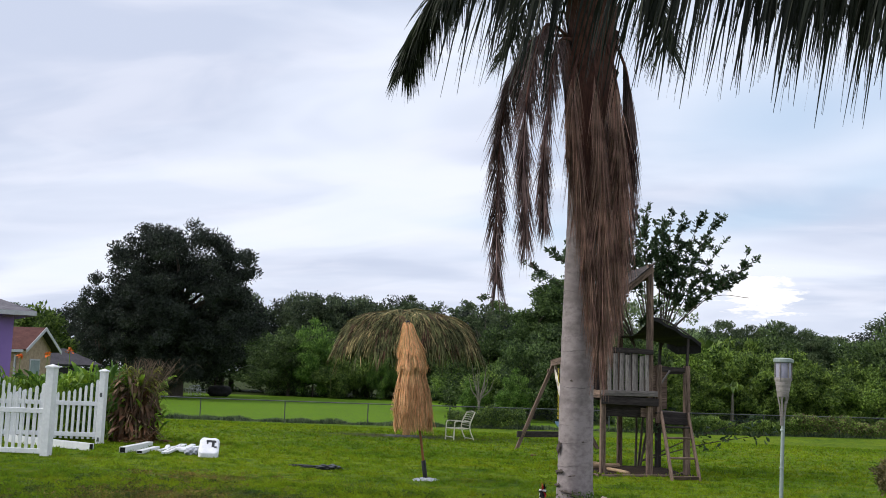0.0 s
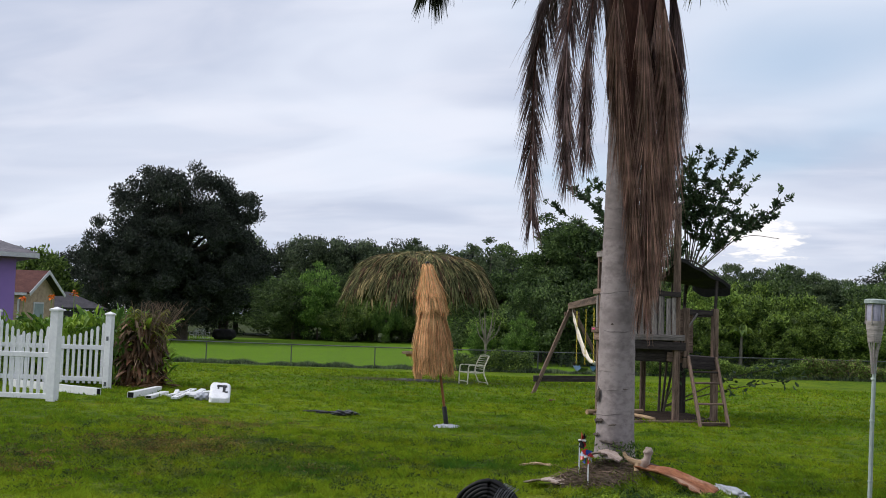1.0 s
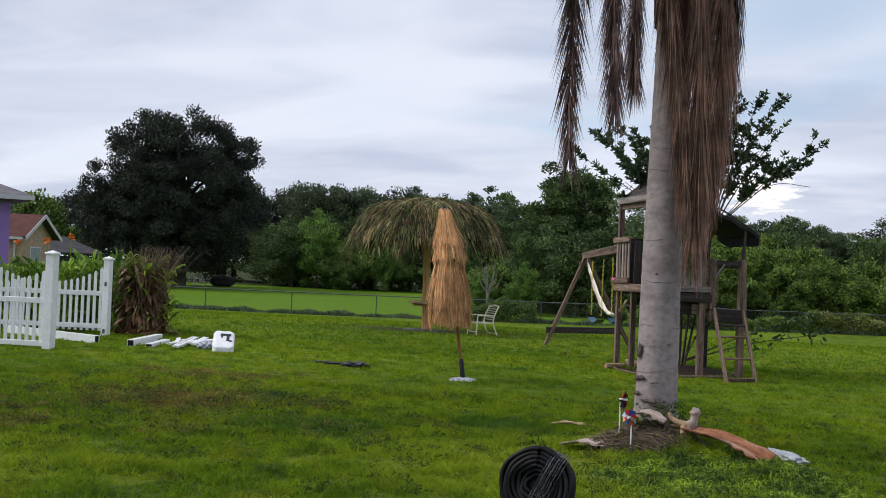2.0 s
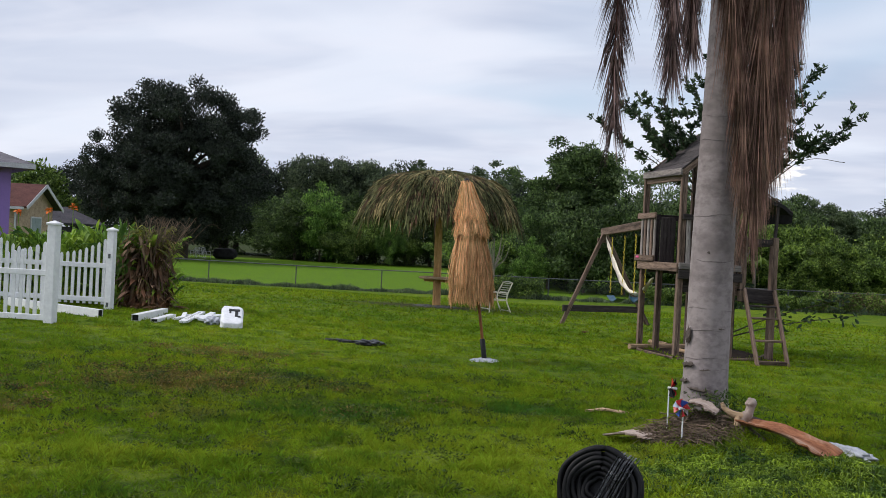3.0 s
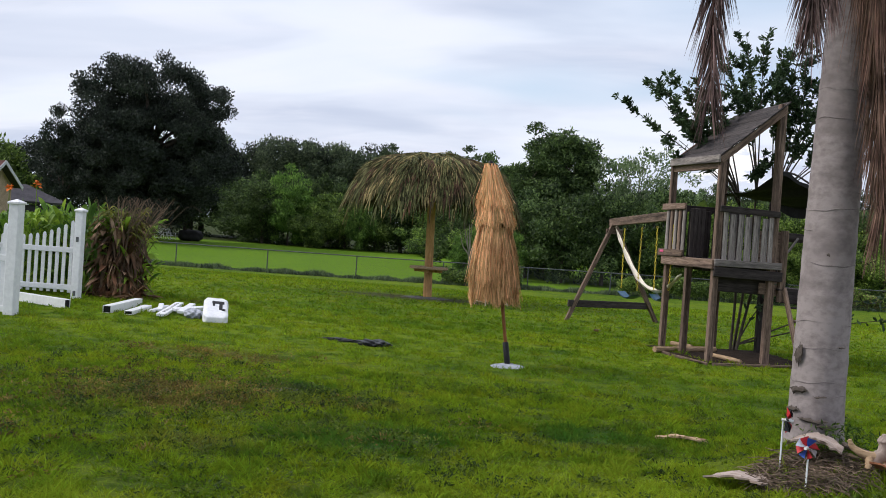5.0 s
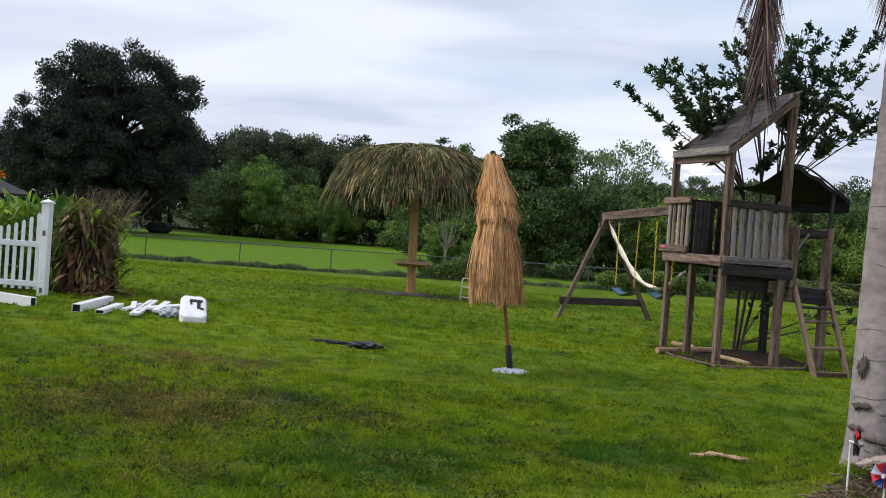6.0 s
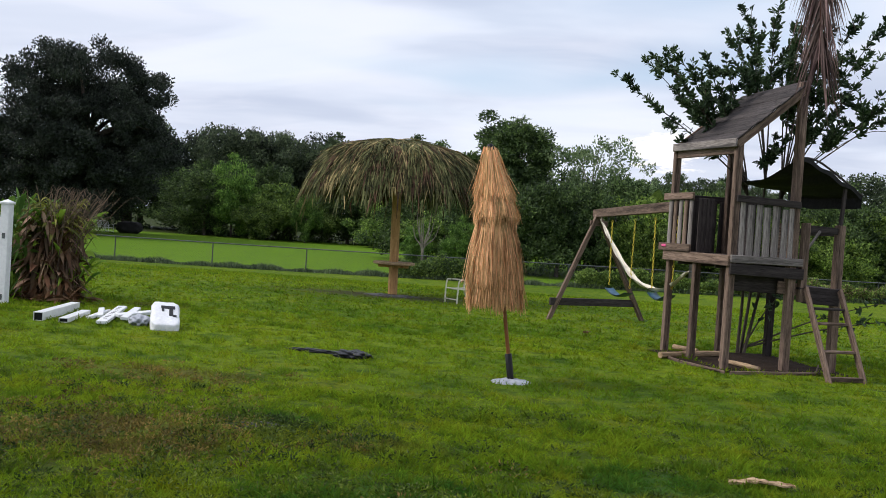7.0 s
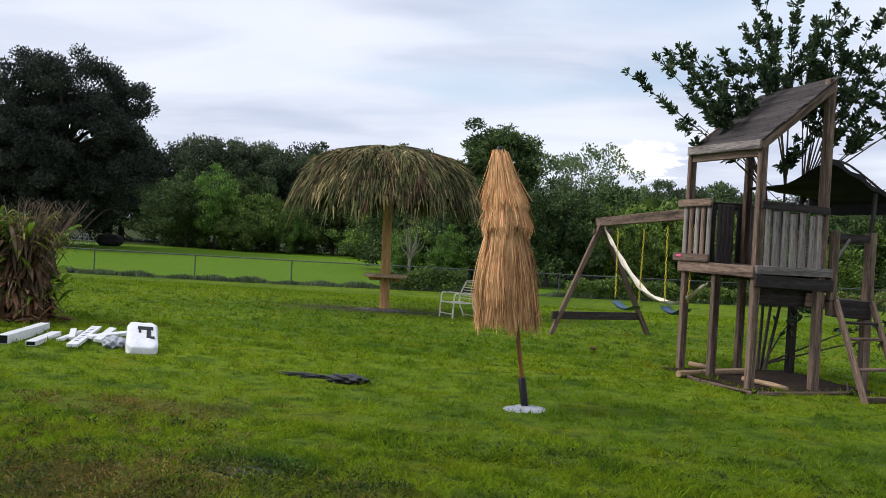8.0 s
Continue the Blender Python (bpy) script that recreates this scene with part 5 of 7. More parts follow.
green([(-0.55, 10.0, 6.5), (-0.3, 11.0, 7.1), (0.0, 12.2, 6.9), (0.2, 13.0, 6.4)], 120, 0.8)
green([(-0.5, 9.9, 6.5), (0.4, 10.4, 7.1), (1.5, 11.0, 6.9), (2.3, 11.4, 6.3)], 120, 0.8)
green([(-0.6, 9.9, 6.5), (-0.3, 9.6, 7.8), (0.1, 9.2, 8.6), (0.8, 8.5, 8.9)], 120, 0.8, 0.3)
green([(-0.65, 9.9, 6.5), (-0.9, 9.9, 7.8), (-1.4, 10.0, 8.6), (-2.2, 10.2, 8.8)], 120, 0.8, 0.3)

# ---- a small palm beside the path, whose fronds hang over it ----
palm = thing("small_palm", pose(PALM[0], PALM[1], 0), "low palm whose dark fronds hang over the path", "palm")


def build_small_palm():
    s = np.linspace(0, 1, 16)
    path = np.stack([2.75 + 0.1 * s, 0.55 + 0 * s, -0.1 + 2.7 * s], -1) - np.array((PALM[0], PALM[1], 0))
    part("trunk", Geo().tube(path, 0.13 + 0.012 * np.sin(s * 60), 14).mesh("trunk", True), M_BARK, palm)


build_small_palm()


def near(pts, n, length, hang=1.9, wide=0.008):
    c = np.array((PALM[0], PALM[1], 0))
    palm_frond("frond", np.array(pts, float) - c, n, length, wide, hang, M_FROND_NEAR, "hanging frond with long narrow leaflets, coloured as a dark silhouette", 0.15, M_FROND_NEAR, 0.25, 0.014, 0.7)


near([(2.80, 0.55, 2.68), (2.1, 0.85, 2.86), (1.35, 0.92, 2.74), (0.60, 0.84, 2.60), (0.14, 0.74, 2.49), (-0.16, 0.68, 2.44)], 140, 0.28)
near([(2.80, 0.50, 2.68), (2.1, 0.80, 2.84), (1.30, 0.98, 2.68), (0.80, 1.00, 2.58), (0.46, 1.02, 2.52)], 190, 0.25)
near([(2.80, 0.55, 2.68), (2.2, 0.90, 2.90), (1.5, 1.00, 2.80), (0.7, 1.02, 2.66), (0.1, 0.98, 2.54), (-0.16, 0.92, 2.50)], 120, 0.28)
near([(2.85, 0.50, 2.68), (2.2, 0.65, 2.80), (1.5, 0.80, 2.62), (0.85, 0.88, 2.50), (0.58, 0.90, 2.46)], 190, 0.24)
near([(2.85, 0.50, 2.68), (2.2, 0.70, 2.88), (1.3, 0.86, 2.72), (0.55, 0.90, 2.58), (0.14, 0.88, 2.50)], 170, 0.29)
near([(2.85, 0.50, 2.68), (2.2, 0.60, 2.84), (1.4, 0.72, 2.68), (0.75, 0.78, 2.50), (0.42, 0.80, 2.43)], 170, 0.28)
near([(2.85, 0.50, 2.68), (2.3, 0.70, 2.95), (1.6, 0.85, 2.90), (1.0, 0.94, 2.74), (0.62, 0.96, 2.62)], 300, 0.33, 2.2, 0.010)
near([(2.85, 0.50, 2.68), (2.3, 0.62, 2.92), (1.5, 0.74, 2.80), (0.95, 0.80, 2.60), (0.66, 0.82, 2.50)], 300, 0.32, 2.2, 0.010)
near([(2.85, 0.50, 2.68), (2.3, 0.80, 2.98), (1.5, 0.98, 2.92), (0.9, 1.08, 2.76), (0.40, 1.10, 2.64)], 300, 0.33, 2.2, 0.010)
near([(2.85, 0.60, 2.60), (3.3, 0.2, 2.9), (3.9, -0.3, 2.8), (4.4, -0.7, 2.4)], 80, 0.5)
near([(2.85, 0.60, 2.60), (3.3, 1.0, 2.95), (3.9, 1.3, 2.9), (4.5, 1.5, 2.5)], 80, 0.5)
near([(2.85, 0.50, 2.60), (2.6, -0.2, 2.95), (2.4, -0.9, 2.9), (2.2, -1.6, 2.5)], 80, 0.5)


# ---- debris at the palm's foot ----
def at_ground(x, y, dz=0.0):
    return (x, y, float(ground_z(x, y)) + dz)


def curled(name, p, q, wide, curl, material, label, category, lift=0.05, point=0.5):
    """A dried sheath: a trough that narrows to its ends."""
    p, q = Vector(p), Vector(q)
    ln = (q - p).length
    s = np.linspace(0, 1, 14)
    w = wide * (0.45 + 0.55 * np.sin(np.pi * np.clip(s * (1 - point * 0.4) + 0.08, 0, 1)) ** 0.6) * (0.82 + 0.36 * RNG.random(14))
    rows = []
    bend = 0.12 * wide * np.cumsum(RNG.normal(size=14))
    for k in np.linspace(-1, 1, 7):
        rows.append(np.stack([(s - 0.5) * ln, k * w / 2 * np.cos(k * curl * 0.7) + 0.3 * bend + 0.02 * RNG.normal(size=14) * abs(k), lift * np.sin(np.pi * s) + curl * 0.25 * wide * k * k + 0.003 * np.sin(s * 11 + k * 4)], -1))
    rows = np.array(rows)
    low = rows - np.array((0, 0, 0.012))
    g = Geo().grid(rows).grid(low).grid(np.stack([rows[0], low[0]])).grid(np.stack([rows[-1], low[-1]]))
    ob = part(name, g.mesh(name, True), material, None, "", along(p, q))
    return tagged(ob, label, category)


curled("palm_sheath", at_ground(-0.46, 9.26, 0.07), at_ground(0.14, 8.72, 0.03), 0.29, 0.6, M_BOOT, "fallen rust-brown palm leaf sheath lying on the mound", "palm sheath", 0.05, 1.0)
curled("palm_sheath", at_ground(-1.50, 9.26, 0.05), at_ground(-1.17, 9.04, 0.05), 0.22, 0.25, M_PALE, "pale dried palm sheath piece lying in the grass", "palm sheath", 0.03)
curled("palm_sheath", at_ground(-0.98, 9.46, 0.13), at_ground(-0.66, 9.34, 0.10), 0.24, 0.25, M_PALE, "pale torn palm sheath against the trunk", "palm sheath", 0.06)
curled("palm_sheath", at_ground(-1.80, 10.78, 0.03), at_ground(-1.38, 10.74, 0.03), 0.09, 0.3, M_LOG, "tan dried sheath lying flat in the grass", "palm sheath", 0.02)
log(at_ground(-0.62, 9.52, 0.09), at_ground(-0.16, 9.30, 0.10), 0.020, M_SCAR, "dead_branch", "dark dead branch leaning at the palm's foot", "branch")
log(at_ground(-0.52, 9.46, 0.06), at_ground(-0.30, 9.12, 0.02), 0.014, M_SCAR, "dead_branch", "dark dead branch leaning at the palm's foot", "branch")


def build_stump():
    """A knobbly broken root end with two prongs."""
    o = thing("broken_root", pose(*at_ground(-0.47, 9.34, 0.0)), "pale broken root with knobbly upright prongs", "root")
    part("stem", Geo().tube(bezier([(0.0, 0, -0.03), (0.02, 0, 0.08), (0.06, 0.0, 0.13), (0.075, 0.01, 0.21), (0.06, 0, 0.255)], 5), [0.05] * 6 + [0.045] * 5 + [0.035] * 4 + [0.045, 0.05, 0.045, 0.04, 0.02, 0.012], 9).mesh("stem", True), M_PALE, o)
    part("prong", Geo().tube(bezier([(0.05, 0, 0.10), (-0.04, -0.01, 0.11), (-0.12, 0, 0.15), (-0.15, 0.0, 0.20)], 5), np.linspace(0.04, 0.014, 16), 8).mesh("prong", True), M_LOG, o)
    part("prong", Geo().tube(bezier([(-0.02, -0.02, 0.10), (-0.03, -0.05, 0.04), (-0.05, -0.07, -0.03)], 5), np.linspace(0.03, 0.018, 11), 8).mesh("prong", True), M_LOG, o)


build_stump()
g = Geo()
n = 1500
a, r = RNG.random(n) * 2 * np.pi, np.sqrt(RNG.random(n))
x, y = -0.86 + 0.40 * r * np.cos(a), 9.24 + 0.30 * r * np.sin(a)
base = np.stack([x, y, ground_z(x, y) + 0.01 + 0.05 * RNG.random(n)], -1)
ribbons(g, base, np.stack([RNG.normal(size=n), RNG.normal(size=n), 0.25 * RNG.normal(size=n)], -1), 0.05 + 0.10 * RNG.random(n), 0.007, 0.2, 2, 0.5)
tagged(part("root_litter", g, M_TWIG), "matted dead roots and twigs round the palm's foot", "litter", kind="stuff")


def pinwheel(x, y, high, mats, label, turn, radius):
    o = thing("pinwheel", pose(*at_ground(x, y, 0), 0, 0, turn), label, "pinwheel", "pinwheels at the palm")
    part("stick", Geo().tube([(0, 0, -0.05), (0, 0, high * 0.5), (0, 0, high)], 0.006, 7), M_WHITE, o, "thin white stick")
    for i in range(8):
        a = i * math.pi / 4
        ca, sa = math.cos(a), math.sin(a)
        cb, sb = math.cos(a + 0.7), math.sin(a + 0.7)
        v = [(0, -0.02, high), (radius * ca, -0.02, high + radius * sa), (radius * 0.9 * cb, -0.05, high + radius * 0.9 * sb), (0.45 * radius * cb, -0.055, high + 0.45 * radius * sb)]
        v2 = [(p[0], p[1] + 0.002, p[2]) for p in v]
        part("vane", Geo().add(v + v2, [(0, 1, 2, 3), (4, 5, 6, 7)]), mats[i % len(mats)], o)
    part("hub", Geo().tube([(0, -0.065, high), (0, -0.03, high), (0, 0.01, high)], 0.010, 8), M_WHITE, o)


pinwheel(-1.04, 9.36, 0.33, (M_BLACK, M_BLACK, M_RED, M_BLACK), "folded red and black pinwheel on a white stick", 72, 0.085)
pinwheel(-0.93, 9.02, 0.28, (M_RED, M_FOIL_BLUE, M_RED, M_FOIL_SILVER), "red, blue and silver foil pinwheel on a white stick", -28, 0.075)


def build_coil():
    o = thing("hose_coil", pose(-1.42, 6.42, 0.30, -12, 0, -6), "coil of black hose standing on edge, wrapped in clear film", "hose")
    q = np.linspace(0, 2 * np.pi, 48)
    k = 0
    for r, y in ((0.212, -0.05), (0.216, -0.025), (0.218, 0.0), (0.216, 0.025), (0.212, 0.05), (0.186, -0.058), (0.162, -0.06), (0.138, -0.055), (0.112, -0.05), (0.086, -0.04), (0.06, -0.03), (0.18, 0.055), (0.14, 0.05)):
        path = np.stack([(r + 0.007 * np.sin(q * 3 + k * 1.7)) * np.cos(q), y + 0.008 * np.sin(q * 2 + k), r * np.sin(q) + 0.004 * np.sin(q * 5)], -1)
        part("hose_loop", Geo().tube(path, 0.0145, 7, False).mesh("hose_loop", True), M_HOSE, o)
        k += 1
    rows = [np.stack([rr * np.cos(q), 0.02 + 0 * q, rr * np.sin(q)], -1) for rr in (0.0, 0.1, 0.2)]
    part("back_disc", Geo().grid(np.array(rows)), M_BLACK, o)
    # pale opaque strips: the clear film's glints are put into their colour
    s = np.linspace(-1, 1, 22)
    for off, w in ((0.005, 0.003), (0.02, 0.006), (0.034, 0.003), (0.05, 0.007), (0.066, 0.003), (0.08, 0.005), (0.10, 0.003)):
        rows = []
        for kk in np.linspace(-1, 1, 8):
            px = 0.22 * s * 0.45 + off + kk * w * 0.8
            pz_ = 0.215 * s - (off + kk * w) * 0.35
            rows.append(np.stack([px, -0.085 - 0.006 * np.sin(s * 15 + kk * 9) + 0.09 * np.abs(s) ** 7, pz_], -1))
        part("wrap", Geo().grid(np.array(rows)), M_WRAP, o, "clear stretch film drawn as pale strips for its glints")


build_coil()


# ---- torch ----
def build_torch():
    o = thing("garden_torch", pose(0.93, 6.10, 0, 0, 1.6, 0), "bamboo garden torch with woven head on a pale pole", "torch")
    part("pole", Geo().tube([(0, 0, -0.1), (0, 0, 0.5), (0, 0, 1.0), (0.004, 0, 1.42)], [0.0135, 0.0135, 0.013, 0.012], 10).mesh("pole", True), M_TORCH_POLE, o)
    for z in (0.35, 0.72, 1.08, 1.33):
        part("joint", Geo().tube([(0, 0, z - 0.008), (0, 0, z), (0, 0, z + 0.008)], [0.013, 0.0165, 0.013], 10).mesh("joint", True), M_TORCH_POLE, o)
    for i in range(7):
        a = i * 2 * math.pi / 7
        part("stave", Geo().tube(bezier([(0.011 * math.cos(a), 0.011 * math.sin(a), 1.36), (0.02 * math.cos(a), 0.02 * math.sin(a), 1.48), (0.037 * math.cos(a), 0.037 * math.sin(a), 1.56)], 4), 0.004, 5), M_TORCH, o)
    q = np.linspace(0, 2 * np.pi, 20, endpoint=False)
    rows = []
    for i, z in enumerate(np.linspace(1.55, 1.68, 9)):
        r = 0.036 + 0.018 * (z - 1.55) / 0.13 + 0.0015 * (i % 2)
        rows.append(np.stack([r * np.cos(q), r * np.sin(q), z + 0 * q], -1))
    part("woven_head", Geo().grid(np.array(rows), True), M_TORCH, o)
    rows = [np.stack([r * np.cos(q), r * np.sin(q), z + 0 * q], -1) for r, z in ((0.046, 1.675), (0.050, 1.70), (0.050, 1.775), (0.047, 1.79))]
    part("globe", Geo().grid(np.array(rows), True).mesh("globe", True), M_TORCH_GLASS, o, "frosted grey globe")
    for i in range(6):
        a = i * math.pi / 3
        part("bar", Geo().tube([(0.054 * math.cos(a), 0.054 * math.sin(a), 1.66), (0.054 * math.cos(a), 0.054 * math.sin(a), 1.80)], 0.004, 5), M_TORCH, o)
    rows = [np.stack([r * np.cos(q), r * np.sin(q), z + 0 * q], -1) for r, z in ((0.0, 1.815), (0.05, 1.812), (0.066, 1.805), (0.066, 1.785), (0.05, 1.78), (0.0, 1.78))]
    part("cap", Geo().grid(np.array(rows), True), M_TORCH_POLE, o)


build_torch()


# ---- picket fence under construction ----
def fence_post(parent, x, y, high, s=0.135):
    p = part("post", box(s, s, high, M_WHITE, 0.008), M_WHITE, parent, "", pose(x, y, high / 2 - 0.02))
    part("cap_base", box(s + 0.035, s + 0.035, 0.03, M_WHITE, 0.006), M_WHITE, p, "", pose(0, 0, high / 2 + 0.01))
    h = (s + 0.035) / 2
    v = [(-h, -h, 0), (h, -h, 0), (h, h, 0), (-h, h, 0), (0, 0, 0.045)]
    part("cap", Geo().add(v, [(0, 1, 4, 4), (1, 2, 4, 4), (2, 3, 4, 4), (3, 0, 4, 4), (3, 2, 1, 0)]), M_WHITE, p, "", pose(0, 0, high / 2 + 0.025))
    return p


PICKETS = {}


def picket_mesh(h):
    h = round(h, 2)
    if h not in PICKETS:
        w, d = 0.028, 0.011
        prof = [(-w, 0), (w, 0), (w, h - 0.05), (w * 0.75, h - 0.02), (0, h), (-w * 0.75, h - 0.02), (-w, h - 0.05)]
        front, back = [(a, -d, b) for a, b in prof], [(a, d, b) for a, b in prof]
        k = len(prof)
        g = Geo().add(front + back, [(0, 1, 2, 6), (2, 3, 5, 6), (3, 4, 5, 5), (7, 13, 9, 8), (9, 13, 12, 10), (10, 12, 11, 11)])
        g.add(front + back, [(i, (i + 1) % k, k + (i + 1) % k, k + i) for i in range(k)])
        PICKETS[h] = g.mesh("picket")
    return PICKETS[h]


def fence_panel(o, p, q, n, heights, rails, zb):
    """Pickets from p (by the post) to q, with rails at the given heights."""
    p, q = Vector((*p, 0)), Vector((*q, 0))
    turn = math.degrees(math.atan2((q - p).y, (q - p).x))
    for z, h in rails:
        beam("rail", p + Vector((0, 0, z)), q + Vector((0, 0, z)), 0.045, h, M_WHITE, o)
    for i in range(n):
        c = p.lerp(q, (i + 0.6) / n)
        part("picket", picket_mesh(heights[i] - zb), M_WHITE, o, "", pose(c.x, c.y, zb, 0, 0, turn))


fence_a = thing("picket_fence", pose(-10.54, 15.12, 0), "white vinyl picket fence panel with scalloped top and capped post", "fence", "picket fence panels")
fence_post(fence_a, 0, 0, 1.58, 0.155)
scallop = [1.085 + 0.20 * abs((i - 8) / 8) ** 2.2 for i in range(17)]
fence_panel(fence_a, (-0.07, 0.0), (-2.2, -0.16), 17, scallop, ((0.08, 0.09), (0.79, 0.09)), 0.035)
fence_post(fence_a, -2.28, -0.16, 1.58, 0.155)
fence_b = thing("picket_fence", pose(-11.30, 18.12, 0), "white vinyl picket fence panel with scalloped top and bolted end post", "fence", "picket fence panels")
fence_post(fence_b, 0, 0, 1.52)
fence_panel(fence_b, (-0.06, 0.0), (-2.3, -0.35), 19, [1.04 + 0.30 * abs((i - 9) / 9) ** 2.2 for i in range(19)], ((0.19, 0.09), (0.83, 0.09)), 0.10)
fence_post(fence_b, -2.38, -0.36, 1.52)
# dark plates on the post stand for the shade inside its bracket slots
for z in (1.02, 0.10):
    part("bracket_hole", box(0.05, 0.01, 0.085, M_STEEL, 0.003), M_STEEL, fence_b, "open bracket slot in the post, its inner shade a dark plate", pose(0.0, -0.069, z))


def tube_box(name, p, q, wide, high, label, category):
    """A hollow vinyl profile lying on the ground."""
    ln = (Vector(q) - Vector(p)).length
    rows = []
    for k, inset in ((-0.5, 0.008), (-0.5, 0.0), (0.5, 0.0), (0.5, 0.008)):
        w, h = wide / 2 - inset, high / 2 - inset
        rows.append([(k * ln, -w, -h), (k * ln, w, -h), (k * ln, w, h), (k * ln, -w, h)])
    rows.insert(0, [(-0.5 * ln + 0.3, a, b) for _, a, b in rows[0]])
    rows.append([(0.5 * ln - 0.3, a, b) for _, a, b in rows[-1]])
    ob = part(name, Geo().grid(np.array(rows), True), M_WHITE, None, "", along(p, q))
    # black plates added inside both open ends to stand for the shade there
    part("dark_inside", box(0.01, wide - 0.02, high - 0.02, M_BLACK, 0.0), M_BLACK, ob, "black plate for the shade in the hollow end", pose(-0.5 * ln + 0.02, 0, 0))
    part("dark_inside", box(0.01, wide - 0.02, high - 0.02, M_BLACK, 0.0), M_BLACK, ob, "black plate for the shade in the hollow end", pose(0.5 * ln - 0.02, 0, 0))
    return tagged(ob, label, category, "loose fence parts")


tube_box("fence_rail", (-10.52, 16.55, 0.07), (-13.2, 17.7, 0.07), 0.10, 0.14, "long white vinyl rail lying in the grass", "fence part")
tube_box("fence_rail", (-9.78, 16.40, 0.058), (-10.08, 18.0, 0.058), 0.125, 0.115, "white hollow vinyl post lying in the grass", "fence part")
tube_box("fence_rail", (-9.40, 16.35, 0.04), (-9.66, 17.5, 0.04), 0.12, 0.06, "flat white vinyl rail lying in the grass", "fence part")
for i, (p, q) in enumerate((((-9.36, 17.0), (-9.56, 17.96)), ((-9.28, 17.15), (-9.62, 17.9)), ((-8.89, 16.38), (-9.54, 18.42)), ((-8.82, 16.9), (-9.16, 18.1)), ((-9.02, 17.1), (-8.80, 17.9)))):
    z = 0.025 + 0.012 * i
    ob = part("loose_fence_piece", box((Vector((*q, 0)) - Vector((*p, 0))).length, (0.10, 0.08, 0.14, 0.10, 0.09)[i], 0.045, M_WHITE), M_WHITE, None, "", along((*p, z), (*q, z + 0.02 * (i % 2)), 5 * (i - 2)))
    tagged(ob, "white vinyl fence piece in a loose heap", "fence part", "loose fence parts")
    if i == 2:
        # black patches on the face paint the shade inside the routed slots
        for k in range(9):
            part("slot", box(0.03, 0.05, 0.004, M_BLACK, 0.0), M_BLACK, ob, "routed slot, its inner shade a black patch", pose(-0.75 + k * 0.19, 0.0, 0.024))


def lumpy(name, m, sx, sy, sz, material, label, category, seed=0, power=0.55, rough=0.06, slump=0.0):
    """A soft sack-like form: a rounded box with creases."""
    rr = np.random.default_rng(seed)
    ph = rr.random(8) * 6
    u, v = np.meshgrid(np.linspace(0, 2 * np.pi, 40, endpoint=False), np.linspace(-np.pi / 2, np.pi / 2, 22), indexing="xy")

    def spow(a, p):
        return np.sign(a) * np.abs(a) ** p

    x, y, z = spow(np.cos(v), power) * spow(np.cos(u), power), spow(np.cos(v), power) * spow(np.sin(u), power), spow(np.sin(v), power)
    d = 1 + rough * (np.sin(x * 7 + y * 5 + ph[0]) * np.sin(z * 6 + ph[1]) + 0.6 * np.sin(x * 15 + ph[2] + z * 9) * np.sin(y * 13 + ph[3]))
    pts = np.stack([x * sx / 2 * d, y * sy / 2 * d, (z * d + 1) * sz / 2 * (1 - slump * (0.5 - y / 2))], -1)
    ob = part(name, Geo().grid(pts, True).mesh(name, True), material, None, "", m)
    return tagged(ob, label, category)


sack = lumpy("cement_sack", pose(-8.17, 16.70, -0.02, 0, 3, 24), 0.37, 0.62, 0.37, M_BAG, "full white sack of cement with black printing", "sack", 3, 0.30, 0.035, 0.70)
for x, y, w, h in ((0.03, 0.11, 0.18, 0.07), (0.07, -0.02, 0.05, 0.19), (-0.035, 0.035, 0.03, 0.07), (0.115, -0.10, 0.05, 0.05)):
    part("print_patch", box(w, h, 0.012, M_BLACK, 0.0), M_BLACK, sack, "black printed block", pose(x, y, 0.243 + 0.418 * y, 22.7, 0, 0))
lumpy("plastic_bag", pose(-8.58, 16.86, -0.02, 0, 0, 10), 0.27, 0.36, 0.15, M_GREY_BAG, "crumpled grey plastic bag beside the sack", "bag", 5, 0.85, 0.22)
lumpy("plastic_scrap", pose(*at_ground(0.34, 9.22, -0.01), 0, 0, -55), 0.48, 0.13, 0.09, M_GREY_BAG, "crumpled grey plastic scrap lying on the mound", "plastic film", 21, 0.9, 0.25)
lumpy("black_film", pose(-5.34, 15.42, -0.015, 0, 0, -8), 0.42, 0.30, 0.09, M_FILM, "crumpled black plastic film lying on the lawn", "plastic film", 8, 0.9, 0.28)
lumpy("black_film", pose(-5.84, 15.60, -0.012, 0, 0, -6), 0.60, 0.09, 0.05, M_FILM, "twisted strip of black plastic film on the lawn", "plastic film", 11, 0.9, 0.3)
lumpy("limestone_rubble", pose(-5.18, 11.24, -0.025, 0, 0, 12), 0.40, 0.20, 0.06, M_SHEET, "low patch of grey rubble showing through the grass", "rubble", 12, 0.8, 0.25)
lumpy("fallen_leaf", pose(-2.5, 20.5, 0.0), 0.12, 0.08, 0.04, M_DRY_DARK, "dark curled leaf on the lawn", "leaf", 13)


